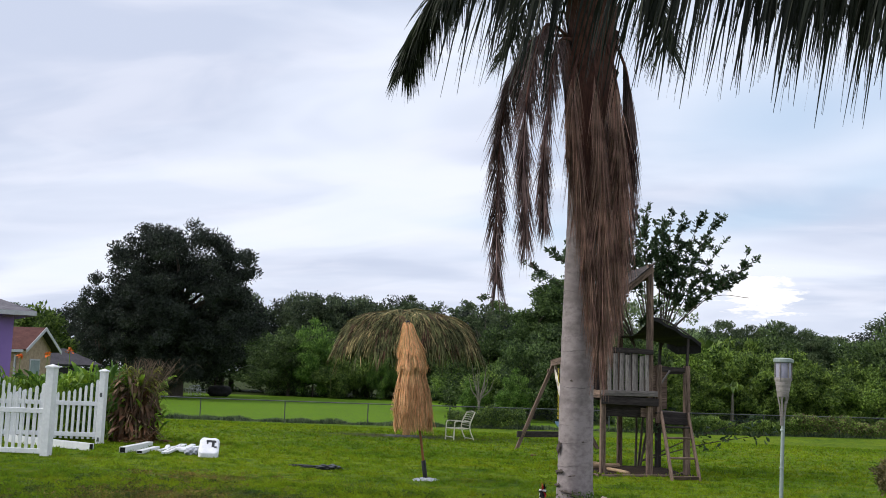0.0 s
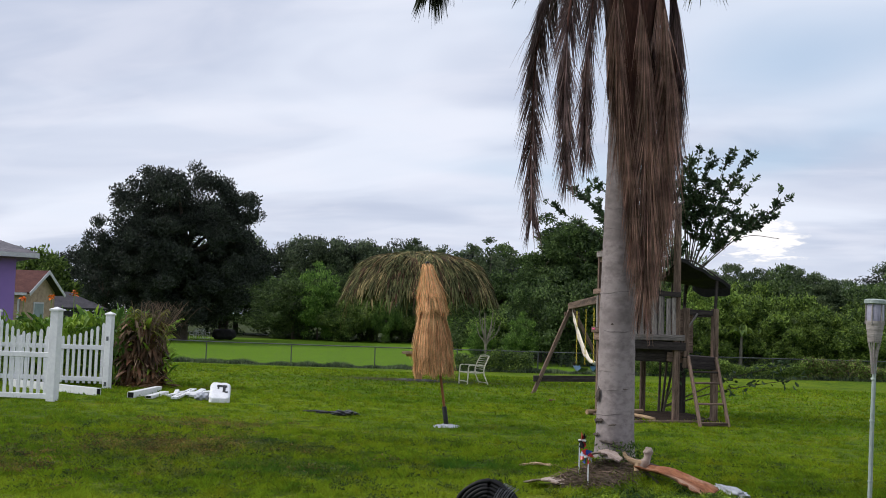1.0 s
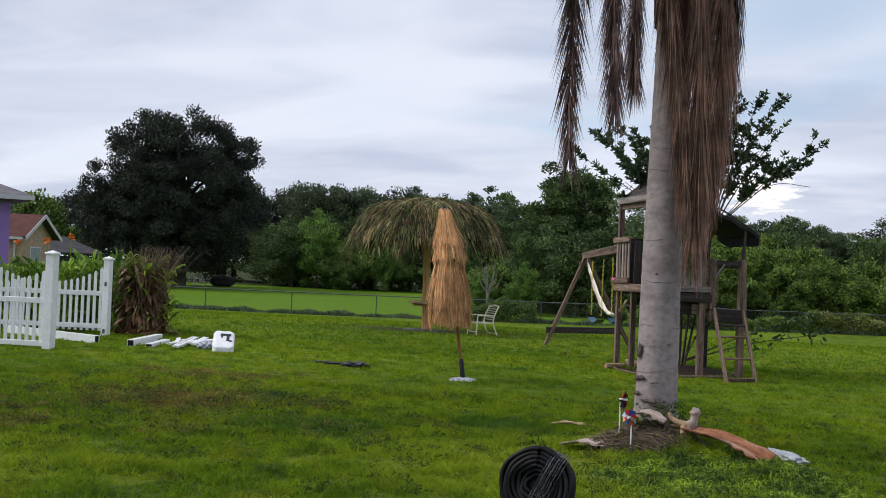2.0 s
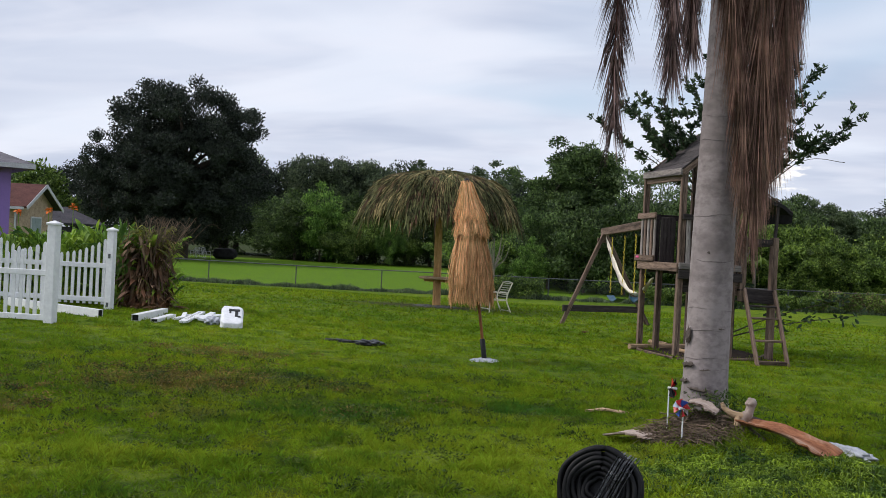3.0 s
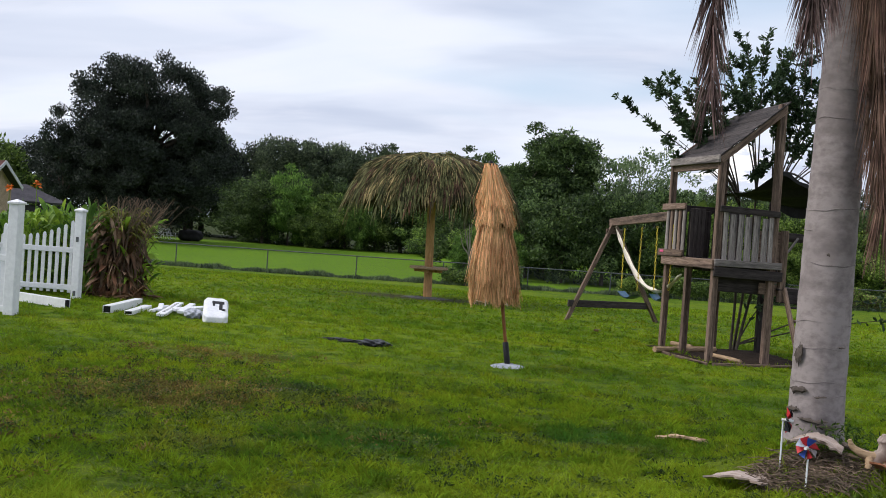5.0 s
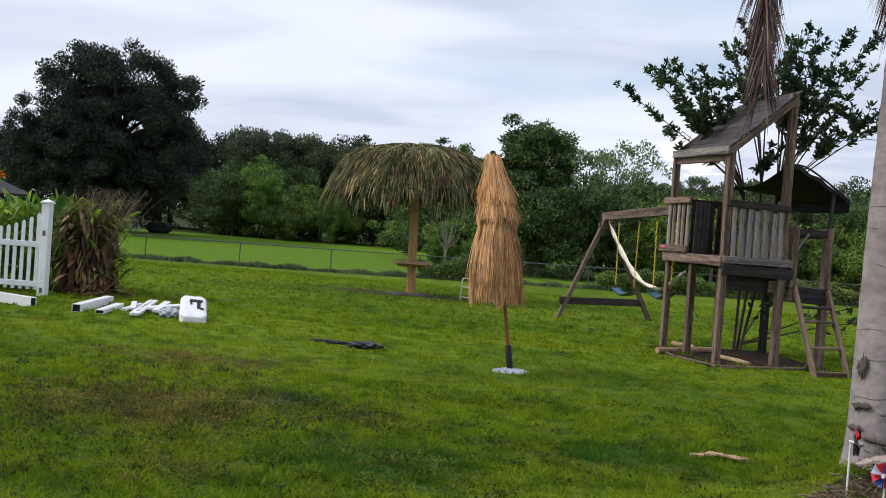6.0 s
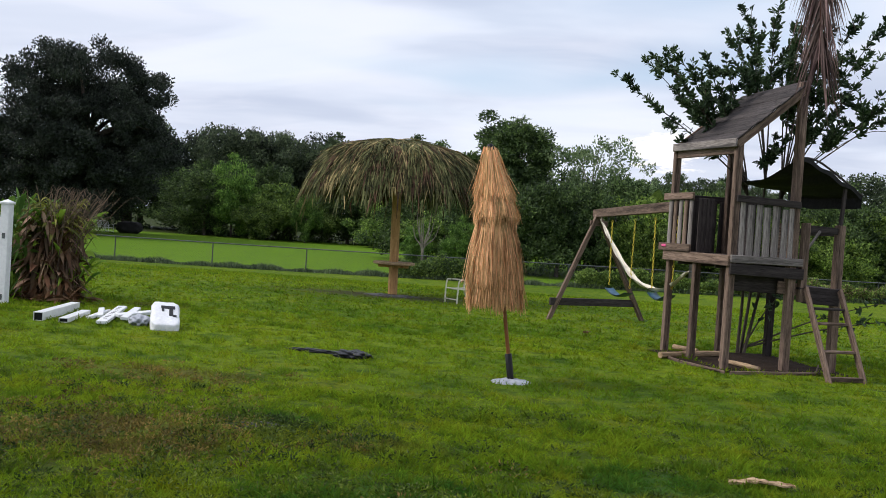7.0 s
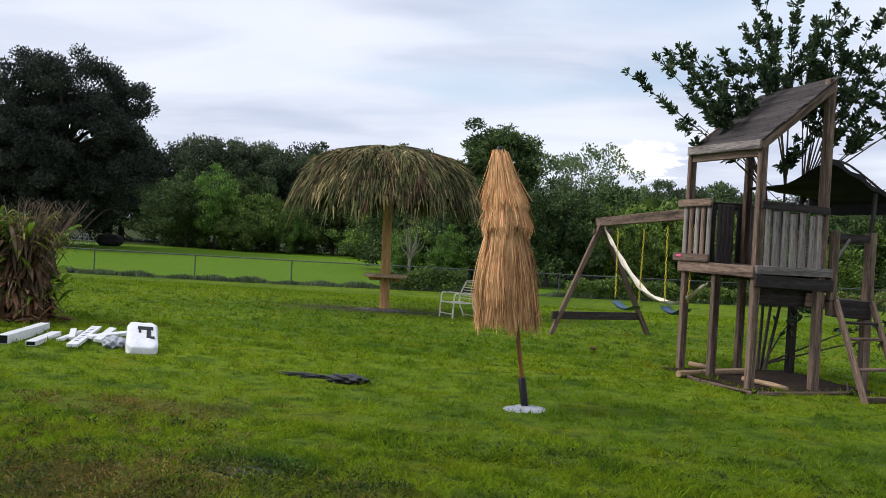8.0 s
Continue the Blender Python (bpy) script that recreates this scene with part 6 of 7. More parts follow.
# ---- ginger bed behind the fence ----
def leaf_clump(name, x, y, n, high, spread, material, label, category, droop=0.5, seed=1, wide=0.10):
    o = thing(name, pose(*at_ground(x, y, 0)), label, category, "clumps in the ginger bed")
    g, st = Geo(), Geo()
    a = RNG.random(n) * 2 * np.pi
    r = spread * np.sqrt(RNG.random(n))
    z = high * (0.25 + 0.75 * RNG.random(n)) - 0.35
    base = np.stack([r * np.cos(a), r * np.sin(a), np.maximum(z, 0.05)], -1)
    aim = np.stack([0.5 * np.cos(a) + 0.35 * RNG.normal(size=n), 0.5 * np.sin(a) + 0.35 * RNG.normal(size=n), 0.95 + 0.2 * RNG.random(n)], -1)
    blade_leaves(g, base, aim, 0.40 + 0.25 * RNG.random(n), wide * (0.7 + 0.6 * RNG.random(n)), droop * (0.4 + RNG.random(n)))
    for i in range(16):
        aa, rr = RNG.random() * 6.28, spread * 0.8 * RNG.random()
        p = np.array((rr * np.cos(aa), rr * np.sin(aa), 0))
        st.tube([p, p * 1.1 + (0, 0, high * 0.5), p * 1.2 + (0, 0, high * 0.85)], [0.012, 0.010, 0.006], 5)
    part("stalk_tuft", st, M_GINGER, o)
    part("foliage", g, material, o)
    return o


for i, (x, y, h) in enumerate(((-11.75, 19.0, 1.72), (-12.3, 19.3, 1.66), (-12.9, 18.95, 1.62), (-13.5, 19.3, 1.60), (-14.1, 19.0, 1.55), (-14.8, 19.2, 1.5), (-12.0, 20.1, 1.75), (-13.0, 20.2, 1.7), (-14.2, 20.2, 1.6), (-15.6, 19.4, 1.5))):
    leaf_clump("ginger_clump", x, y, 170, h, 0.46, M_GINGER if i % 3 else M_LEAF_LIGHT, "tall clump of bright green ginger leaves", "plant", 0.45, i, 0.085)
leaf_clump("ginger_clump", -11.05, 19.35, 120, 1.62, 0.42, M_GINGER, "ginger clump, half green and half withered", "plant", 0.5, 20)


def dead_clump():
    o = thing("withered_clump", pose(*at_ground(-11.12, 19.2, 0)), "withered ginger clump with brown leaves hanging to the ground", "plant")
    for mat, n, lo, hi, ln in ((M_DRY_LEAF, 300, 0.30, 1.45, 0.34), (M_DRY_DARK, 620, 0.10, 1.30, 0.36)):
        g = Geo()
        a = RNG.random(n) * 2 * np.pi
        r = 0.36 * np.sqrt(0.15 + 0.85 * RNG.random(n)) * (1 + 0.15 * np.sin(a * 3 + 1))
        base = np.stack([r * np.cos(a), r * np.sin(a), lo + (hi - lo) * RNG.random(n)], -1)
        aim = np.stack([0.30 * np.cos(a), 0.30 * np.sin(a), -0.60 + 0.5 * RNG.normal(size=n)], -1) + 0.5 * RNG.normal(size=(n, 3))
        length = np.minimum(ln * (0.5 + 0.8 * RNG.random(n)), base[:, 2] / 0.8)
        blade_leaves(g, base, aim, length, 0.045 + 0.075 * RNG.random(n) ** 2, 0.1 + 0.5 * RNG.random(n), 5)
        part("foliage", g, mat, o)
    g, st = Geo(), Geo()
    for i in range(120):
        a, r = RNG.random() * 6.28, 0.40 * RNG.random()
        p = np.array((r * np.cos(a), r * np.sin(a), 0))
        t = p * 1.5 + np.array((0.22 * RNG.normal() + 0.22, 0.1 * RNG.normal(), 1.35 + 0.45 * RNG.random()))
        st.tube(bezier([p, p * 1.2 + (0, 0, 0.8), t, t + np.array((0.10 * RNG.normal() + 0.05, 0, -0.06))], 4), np.linspace(0.010, 0.003, 13), 4)
    part("stalk_tuft", st, M_TWIG, o)
    n = 170
    a = RNG.random(n) * 2 * np.pi
    r = 0.40 * np.sqrt(RNG.random(n))
    base = np.stack([r * np.cos(a), r * np.sin(a), 1.0 + 0.5 * RNG.random(n)], -1)
    blade_leaves(g, base, np.stack([0.5 * np.cos(a), 0.5 * np.sin(a), 0.9 + 0 * a], -1) + 0.45 * RNG.normal(size=(n, 3)), 0.28 + 0.25 * RNG.random(n), 0.035 + 0.04 * RNG.random(n), 0.7)
    part("green_foliage", g, M_GINGER_OLD, o, "yellowing leaves at the top")
    # heap of rotted leaves round the foot
    g = Geo()
    n = 260
    a = RNG.random(n) * 2 * np.pi
    r = 0.25 + 0.38 * RNG.random(n)
    base = np.stack([r * np.cos(a), r * np.sin(a), 0.02 + 0.16 * RNG.random(n) * (0.75 - r)], -1)
    blade_leaves(g, base, RNG.normal(size=(n, 3)) * (1, 1, 0.35), 0.18 + 0.2 * RNG.random(n), 0.05, 0.1, 4)
    part("mulch", g, M_DRY_DARK, o)


dead_clump()


def flower(x, y, z):
    o = thing("canna_flower", pose(x, y, float(ground_z(x, y))), "orange canna flower on a tall stalk", "flower", "orange flowers")
    part("stalk", Geo().tube([(0, 0, 0), (0.01, 0, z * 0.5), (0, 0, z)], 0.007, 5), M_GINGER, o)
    g = Geo()
    n = 14
    blade_leaves(g, np.tile(np.array((0, 0, z - 0.02)), (n, 1)) + 0.02 * RNG.normal(size=(n, 3)), RNG.normal(size=(n, 3)) * (1, 1, 0.5) + np.array((0, 0, 0.6)), 0.09, 0.06, 0.3, 4)
    part("petals", g, M_ORANGE, o)


for x, y, z in ((-13.6, 19.5, 1.86), (-13.1, 19.6, 1.95), (-14.3, 19.5, 1.8)):
    flower(x, y, z)

# ---- chain-link fence across the back ----

def fence_at(x):
    return 47.0 + 0.33 * (x + 22.5)


link = thing("chain_link_fence", pose(0, 0, 0), "low chain-link fence with steel posts across the back of the yard", "fence")


def build_link():
    xs = np.arange(-47.35, 44, 4.07)
    for i, x in enumerate(xs):
        y = fence_at(x)
        z = float(ground_z(x, y))
        part("post", Geo().tube([(x, y, z - 0.1), (x, y, z + 0.5), (x, y, z + 1.1)], 0.03, 8), M_STEEL, link)
        if i:
            xa = xs[i - 1]
            part("top_rail", Geo().tube([(xa, fence_at(xa), float(ground_z(xa, fence_at(xa))) + 1.09), (x, y, z + 1.09)], 0.026, 7), M_STEEL, link)
    g = Geo()
    v, f = [], []
    x = -26.0
    k = 0
    while x < 20:
        for dx in (-1.03, 1.03):
            p, q = np.array((x, fence_at(x), float(ground_z(x, fence_at(x))) + 0.05)), np.array((x + dx, fence_at(x + dx), float(ground_z(x, fence_at(x))) + 1.07))
            o = np.array((0.0025, 0, 0))
            v += [p - o, p + o, q + o, q - o]
            f.append((k, k + 1, k + 2, k + 3))
            k += 4
        x += 0.11
    part("wire_mesh", g.add(v, f), M_STEEL, link)


build_link()


def fringe_grass(name, xs, high, dens, material, label, off=0.0):
    n = int((xs[1] - xs[0]) * dens)
    x = xs[0] + (xs[1] - xs[0]) * RNG.random(n)
    y = fence_at(x) + 0.28 * RNG.normal(size=n) + off
    lump = 0.5 + 0.5 * np.sin(x * 0.7) * np.sin(x * 1.9 + 2) + 0.3 * np.sin(x * 4.1)
    base = np.stack([x, y, ground_z(x, y)], -1)
    g = ribbons(Geo(), base, np.stack([0.35 * RNG.normal(size=n), 0.35 * RNG.normal(size=n), 1 + 0 * x], -1), 1.3 * high * (0.35 + 0.65 * np.clip(lump, 0, 1)) * (0.6 + 0.6 * RNG.random(n)), 0.03, 0.3, 2, 0.2)
    tagged(part(name, g, material), label, "weeds", kind="stuff")


fringe_grass("fence_weeds", (-40, 30), 0.34, 420, M_WOODS, "dark uncut weeds along the foot of the fence")


def hedge(name, x0, x1, high, n, mats, label, thick=0.5, off=0.2):
    o = thing(name, pose(0, 0, 0), label, "hedge")
    for mat, k in mats:
        m = int(n * k)
        x = x0 + (x1 - x0) * RNG.random(m)
        lump = 0.75 + 0.16 * np.sin(x * 0.8 + 1) + 0.10 * np.sin(x * 2.7) + 0.05 * np.sin(x * 7)
        h = high * lump * RNG.random(m) ** 0.7
        y = fence_at(x) + off + thick * RNG.normal(size=m) * 0.5
        at = np.stack([x, y, ground_z(x, y) + h], -1)
        part("leaves", leaves(Geo(), at, RNG.normal(size=(m, 3)), 0.09 + 0.07 * RNG.random(m), 0.065), mat, o)


hedge("vine_hedge", -10.8, -7.0, 1.25, 8000, ((M_VINE, 0.7), (M_LEAF_DARK, 0.3)), "green creeper grown thickly over the fence", 1.0, 0.3)
hedge("vine_hedge", -2.2, 8.0, 1.12, 18000, ((M_VINE, 0.75), (M_LEAF, 0.25)), "yellow-green creeper covering the fence", 0.6, 0.1)
hedge("vine_hedge", 7.0, 34.0, 1.22, 42000, ((M_VINE, 0.6), (M_VINE_DRY, 0.4)), "olive and dry brown creeper covering the fence", 0.6, 0.1)


# ---- trees ----
def crown_points(n_clumps, per, radii, centre, clump, shell=0.55, seed=0, lumps=0.22, full=2.0):
    """Leaf places in clumps spread through an uneven ellipsoid, fuller at the shoulders as full grows past 2; and the clump centres."""
    r = np.random.default_rng(seed)
    d = unit(r.normal(size=(n_clumps, 3)))
    d = d / (np.abs(d) ** full).sum(1, keepdims=True) ** (1 / full)
    f = 1 + lumps * (np.sin(d[:, 0] * 4 + seed) * np.sin(d[:, 1] * 5 + 2 * seed) + np.sin(d[:, 2] * 6 + seed) * 0.6)
    rad = (shell + (1 - shell) * r.random(n_clumps)) * f
    c = np.array(centre) + d * np.array(radii) * rad[:, None]
    k = n_clumps * per
    at = np.repeat(c, per, 0) + 1.4 * clump * unit(r.normal(size=(k, 3))) * (r.random((k, 1)) ** 0.5) * np.array((1, 1, 0.75))
    return c, at


def tree(name, label, category, trunk_mat, leaf_mat, high, radii, centre_z, n_clumps, per, clump, leaf, trunk_r, seed, shell=0.5, limbs=10, lumps=0.22, up=0.3, low=None, group="", gaps=(), full=2.0):
    """A trunk with limbs and a crown of leaf clumps; gaps: openings through the crown (place, direction, radius)."""
    o = thing(name, pose(0, 0, 0), label, category, group)
    c, at = crown_points(n_clumps, per, radii, (0, 0, centre_z), clump, shell, seed, lumps, full)
    if low is not None:
        at = at[at[:, 2] > low]
    for p, way, wide in gaps:
        off = at - np.array(p)
        way = np.array(way) / np.linalg.norm(way)
        away = np.linalg.norm(off - (off @ way)[:, None] * way, axis=1)
        at = at[away > wide * (0.7 + 0.6 * np.random.default_rng(8).random(len(at)))]
    r = np.random.default_rng(seed + 50)
    g = Geo()
    s = np.linspace(0, 1, 8)
    lean = r.normal(size=2) * 0.2
    stem = np.stack([lean[0] * s * s, lean[1] * s * s, -0.2 + s * (centre_z + 0.4 * radii[2])], -1)
    g.tube(stem, trunk_r * (1.15 - 0.85 * s), 8)
    for i in range(limbs):
        k = c[r.integers(len(c))]
        b = stem[r.integers(2, 6)]
        mid = (b + k) / 2 + np.array((0, 0, 0.12 * np.linalg.norm(k - b)))
        g.tube(bezier([b, mid, k], 5), np.linspace(trunk_r * 0.45, trunk_r * 0.08, 11), 5)
    part("trunk", g, trunk_mat, o)
    m = len(at)
    axis = r.normal(size=(m, 3)) + unit(at - np.array((0, 0, centre_z))) * 0.6 + np.array((0, 0, up))
    part("crown", leaves(Geo(), at, axis, leaf * (0.7 + 0.6 * r.random(m)), leaf * 0.5 * (0.7 + 0.6 * r.random(m))), leaf_mat, o)
    return o


def stand(ob, x, y, turn=0.0, wide=1.0, high=1.0, first=False):
    m = pose(x, y, float(ground_z(x, y)), 0, 0, turn) @ Matrix.Diagonal((wide, wide, high, 1))
    if first:
        ob.matrix_basis = m
        return ob
    c = copy_thing(ob, Matrix.Identity(4))
    c.matrix_basis = m
    return c


oak = tree("oak_tree", "huge dark rounded live oak with drooping lower boughs", "tree", M_TRUNK, M_OAK, 15, (6.3, 6.3, 6.2), 7.0, 660, 250, 0.62, 0.23, 0.55, 3, 0.30, 26, 0.07, 0.5, 0.5, full=2.7, gaps=(((1.35, -0.52, 7.6), (-0.117, 0.991, 0.074), 0.85), ((0.2, 0, 8.4), (-0.117, 0.991, 0.074), 0.3), ((2.3, 0, 6.9), (-0.117, 0.991, 0.074), 0.28)))
stand(oak, -39.5, 76.4, 20, 1.0, 1.06, True)
# a spray of boughs on the oak's near side
bough = tree("oak_tree", "smaller dark oak standing against the great one", "tree", M_TRUNK, M_OAK, 8, (2.6, 2.6, 4.6), 5.6, 70, 270, 0.55, 0.22, 0.25, 9, 0.4, 8, 0.25, 0.6, 0.6)
stand(bough, -44.9, 73.4, 0, 0.8, 0.95, True)

wood = tree("broadleaf_tree", "dark green broadleaf tree in the far wood", "tree", M_TRUNK, M_WOODS, 11, (4.2, 4.2, 4.4), 7.0, 130, 150, 0.75, 0.31, 0.3, 5, 0.45, 8, 0.25, group="trees of the far wood")
wood_b = tree("broadleaf_tree", "dark spreading broadleaf tree in the far wood", "tree", M_TRUNK, M_OAK, 11, (4.6, 4.6, 3.6), 6.2, 120, 150, 0.8, 0.31, 0.3, 15, 0.45, 8, 0.3, group="trees of the far wood")
spots = [(-46.5, 103, 1.0, 1.0), (-42.5, 106, 1.05, 0.98), (-38.5, 104, 0.95, 1.0), (-36.3, 108, 1.0, 1.06), (-33.0, 106, 0.95, 0.97), (-30.6, 109, 0.9, 1.06), (-27.5, 107, 1.0, 0.95),
         (-23.5, 105, 1.0, 0.9), (-19.5, 107, 1.0, 0.92), (-15, 104, 1.0, 0.85), (-10, 106, 1.1, 0.9), (-5, 104, 1.0, 0.74), (0, 106, 1.0, 0.70), (6, 103, 1.1, 0.68), (12, 105, 1.1, 0.70), (18, 102, 1.1, 0.72),
         (-55, 100, 1.1, 0.85), (-62, 97, 1.1, 0.85), (-70, 92, 1.1, 0.8), (-78, 88, 1.1, 0.8), (24, 100, 1.1, 0.85), (31, 98, 1.1, 0.85), (-50, 108, 1.1, 0.75), (38, 95, 1.2, 0.9), (46, 92, 1.2, 0.9)]
for i, (x, y, w, h) in enumerate(spots):
    stand((wood, wood_b)[i % 2], x, y, i * 67, w, h, i < 2)

shrub = tree("shrub", "rounded dark green shrub behind the fence", "shrub", M_TRUNK, M_LEAF, 4, (2.5, 2.5, 1.9), 1.9, 90, 130, 0.42, 0.21, 0.10, 7, 0.5, 8, 0.28, group="shrubs behind the fence")
shrub_d = tree("shrub", "deep green tangled shrub behind the fence", "shrub", M_TRUNK, M_LEAF_DARK, 5, (2.6, 2.6, 2.6), 2.6, 100, 140, 0.45, 0.20, 0.12, 17, 0.45, 8, 0.3, group="shrubs behind the fence")
shrub_l = tree("shrub", "bright green feathery shrub behind the fence", "shrub", M_TRUNK, M_LEAF_LIGHT, 4, (1.9, 1.9, 2.3), 2.4, 90, 140, 0.36, 0.18, 0.08, 27, 0.4, 10, 0.35, 0.8, group="shrubs behind the fence")
shrub_y = tree("shrub", "sunlit yellow-green shrub behind the fence", "shrub", M_TRUNK, M_LEAF_SUNNY, 4, (2.4, 2.4, 2.1), 2.1, 90, 150, 0.42, 0.20, 0.10, 57, 0.5, 8, 0.3, group="shrubs behind the fence")
S = [(shrub, -26.8, 89.8, 1.25, 1.35), (shrub, -28.4, 86.8, 0.8, 0.9), (shrub_d, -29.6, 91.5, 1.1, 1.25), (shrub_l, -31.6, 88.0, 1.15, 1.36), (shrub_l, -29.9, 89.5, 1.1, 1.0), (shrub_d, -31.0, 92.5, 1.3, 1.35), (shrub_d, -34.2, 88.5, 1.3, 1.2), (shrub_d, -36.0, 90.5, 1.3, 1.0), (shrub_d, -36.5, 96, 1.6, 1.3),
     (shrub, -24.0, 90.0, 0.8, 0.9), (shrub_d, -22.0, 91.5, 1.4, 1.2), (shrub_l, -24.6, 86.5, 0.55, 0.9), (shrub_d, -19.3, 92, 1.4, 1.25), (shrub, -16.2, 90, 1.35, 1.3), (shrub_d, -13.4, 88, 1.3, 1.3), (shrub, -18.5, 86.0, 0.9, 0.8),
     (shrub, -10.4, 66.5, 1.0, 1.0), (shrub_d, -8.0, 64.5, 1.0, 1.05), (shrub_d, -5.6, 62, 1.05, 1.12), (shrub_d, -3.2, 62.4, 1.0, 1.18), (shrub_d, -1.0, 63.5, 1.0, 1.12),
     (shrub_y, 1.2, 63.2, 1.0, 1.15), (shrub_y, 3.4, 65, 1.2, 1.15), (shrub_y, 5.6, 63.5, 1.1, 1.1), (shrub_y, 2.2, 61.2, 0.8, 0.8), (shrub_y, 8.0, 64.5, 1.1, 1.1), (shrub_y, 9.3, 63, 0.9, 0.85), (shrub, 11.2, 65, 1.1, 1.1), (shrub_d, 13.2, 65.5, 1.1, 1.2), (shrub_y, 15.5, 66, 1.1, 1.1), (shrub_d, 18, 67, 1.2, 1.2),
     (shrub, 21, 68, 1.2, 1.1), (shrub_d, 24.5, 69, 1.2, 1.2), (shrub, 28, 70, 1.2, 1.2), (shrub_d, 32, 71, 1.3, 1.2), (shrub_y, 12.6, 63, 0.9, 0.75), (shrub_y, 6.6, 61.8, 0.8, 0.85), (shrub, -7.0, 66.5, 1.1, 1.25), (shrub_d, -12.0, 70, 1.2, 1.1),
     (shrub_d, 1, 69, 1.3, 1.25), (shrub_y, 4.8, 69, 1.2, 1.3), (shrub_d, 7, 70, 1.3, 1.25), (shrub_y, 14, 70, 1.3, 1.3), (shrub_d, 20, 72, 1.4, 1.35), (shrub_l, -8.6, 60.4, 0.5, 0.6), (shrub_l, -11.3, 61, 0.45, 0.5),
     (shrub_d, -40, 100, 1.7, 1.3), (shrub_d, -46, 98, 1.7, 1.3), (shrub_d, -52, 95, 1.7, 1.3), (shrub_d, -9.5, 72, 1.3, 1.2), (shrub, -15.0, 96, 1.6, 1.4)]
seen = set()
for i, (o, x, y, w, h) in enumerate(S):
    stand(o, x, y, i * 83, w, h, o not in seen)
    seen.add(o)

round_tree = tree("round_headed_tree", "dark round-headed tree with layered boughs above the shrubs", "tree", M_TRUNK, M_LEAF_DARK, 10.5, (2.4, 2.4, 2.7), 7.5, 110, 200, 0.46, 0.22, 0.18, 22, 0.50, 16, 0.10, 0.2)
stand(round_tree, -6.5, 69.8, 40, 1.15, 0.97, True)
side_tree = tree("round_headed_tree", "smaller dark tree with open boughs beside the round one", "tree", M_TRUNK, M_LEAF_DARK, 7.5, (2.4, 2.4, 1.6), 6.0, 30, 270, 0.45, 0.22, 0.14, 23, 0.4, 12, 0.4)
stand(side_tree, -8.9, 69.0, 0, 1.0, 1.0, True)
lacy = tree("feathery_tree", "pale feathery open-crowned tree above the shrubs", "tree", M_PALE_TRUNK, M_LEAF_PALE, 8, (2.7, 2.7, 2.6), 5.2, 70, 70, 0.42, 0.20, 0.10, 31, 0.35, 16, 0.35, 0.6)
stand(lacy, -1.4, 68.6, 0, 1.1, 1.2, True)
stand(lacy, 1.4, 70.0, 90, 0.7, 0.9)
open_tree = tree("open_tree", "thin open-crowned tree above the hut", "tree", M_PALE_TRUNK, M_LEAF_GREY, 8, (2.2, 2.2, 1.8), 7.4, 24, 90, 0.34, 0.26, 0.06, 37, 0.4, 12, 0.4, 0.5)
stand(open_tree, -16.2, 92, 0, 1.2, 1.06, True)
stand(open_tree, -24.2, 94, 60, 1.1, 1.06)
pine = tree("casuarina_tree", "dull grey-green feathery tree in the back row", "tree", M_TRUNK, M_LEAF_GREY, 9, (1.7, 1.7, 3.2), 5.6, 170, 110, 0.30, 0.16, 0.12, 41, 0.30, 10, 0.10, 2.2, group="back row of trees")
P = [(2.4, 76, 0.9), (4.6, 77, 1.0), (6.6, 76, 0.95), (8.6, 77, 1.0), (10.4, 76, 0.92), (12.6, 77, 0.86), (14.6, 76, 0.82), (17, 77, 0.85), (19.5, 76, 0.82), (22, 77, 0.85), (25, 76, 0.85), (29, 77, 0.9)]
for i, (x, y, h) in enumerate(P):
    stand(pine, x, y, i * 51, 1.1, h * 0.84, i == 0)


def banana():
    o = thing("banana_plant", pose(0, 0, 0), "banana plant with broad torn light green leaves", "plant", "banana plants behind the fence")
    g = Geo()
    part("stem", Geo().tube([(0, 0, -0.1), (0.05, 0, 1.2), (0.08, 0, 2.2)], [0.14, 0.11, 0.07], 8), M_PALE_TRUNK, o)
    n = 13
    a = np.arange(n) * 2.4
    base = np.tile(np.array((0.08, 0, 2.1)), (n, 1))
    blade_leaves(g, base, np.stack([0.55 * np.cos(a), 0.55 * np.sin(a), 0.9 + 0 * a], -1) + 0.15 * RNG.normal(size=(n, 3)), 1.5 + 0.7 * RNG.random(n), 0.48, 0.55 + 0.4 * RNG.random(n), 8)
    part("leaves", g, M_LEAF_SUNNY, o)
    return o


bana = banana()
for i, (x, y, h) in enumerate(((4.2, 61.0, 1.0), (6.9, 62.0, 1.15), (9.8, 62.4, 0.95), (3.2, 66.0, 1.9), (13.8, 66.5, 1.5), (17.0, 67, 1.55), (8.8, 67.5, 1.5), (11.9, 64.0, 0.95))):
    stand(bana, x, y, i * 77, max(h * 0.8, 0.9), h, i == 0)


def bare_tree(x, y):
    o = thing("dead_tree", pose(x, y, float(ground_z(x, y))), "leafless pale dead tree behind the hut", "tree")
    g = Geo()
    for i in range(9):
        a = i * 2.4
        t = np.array((0.9 * np.cos(a) * (0.4 + 0.08 * i), 0.9 * np.sin(a) * 0.5, 2.6 + 0.25 * (i % 4)))
        g.tube(bezier([(0, 0, -0.1), (0.05 * np.cos(a), 0, 1.2), t * 0.7, t], 5), np.linspace(0.07, 0.012, 16), 5)
    part("trunk", g, M_PALE_TRUNK, o)


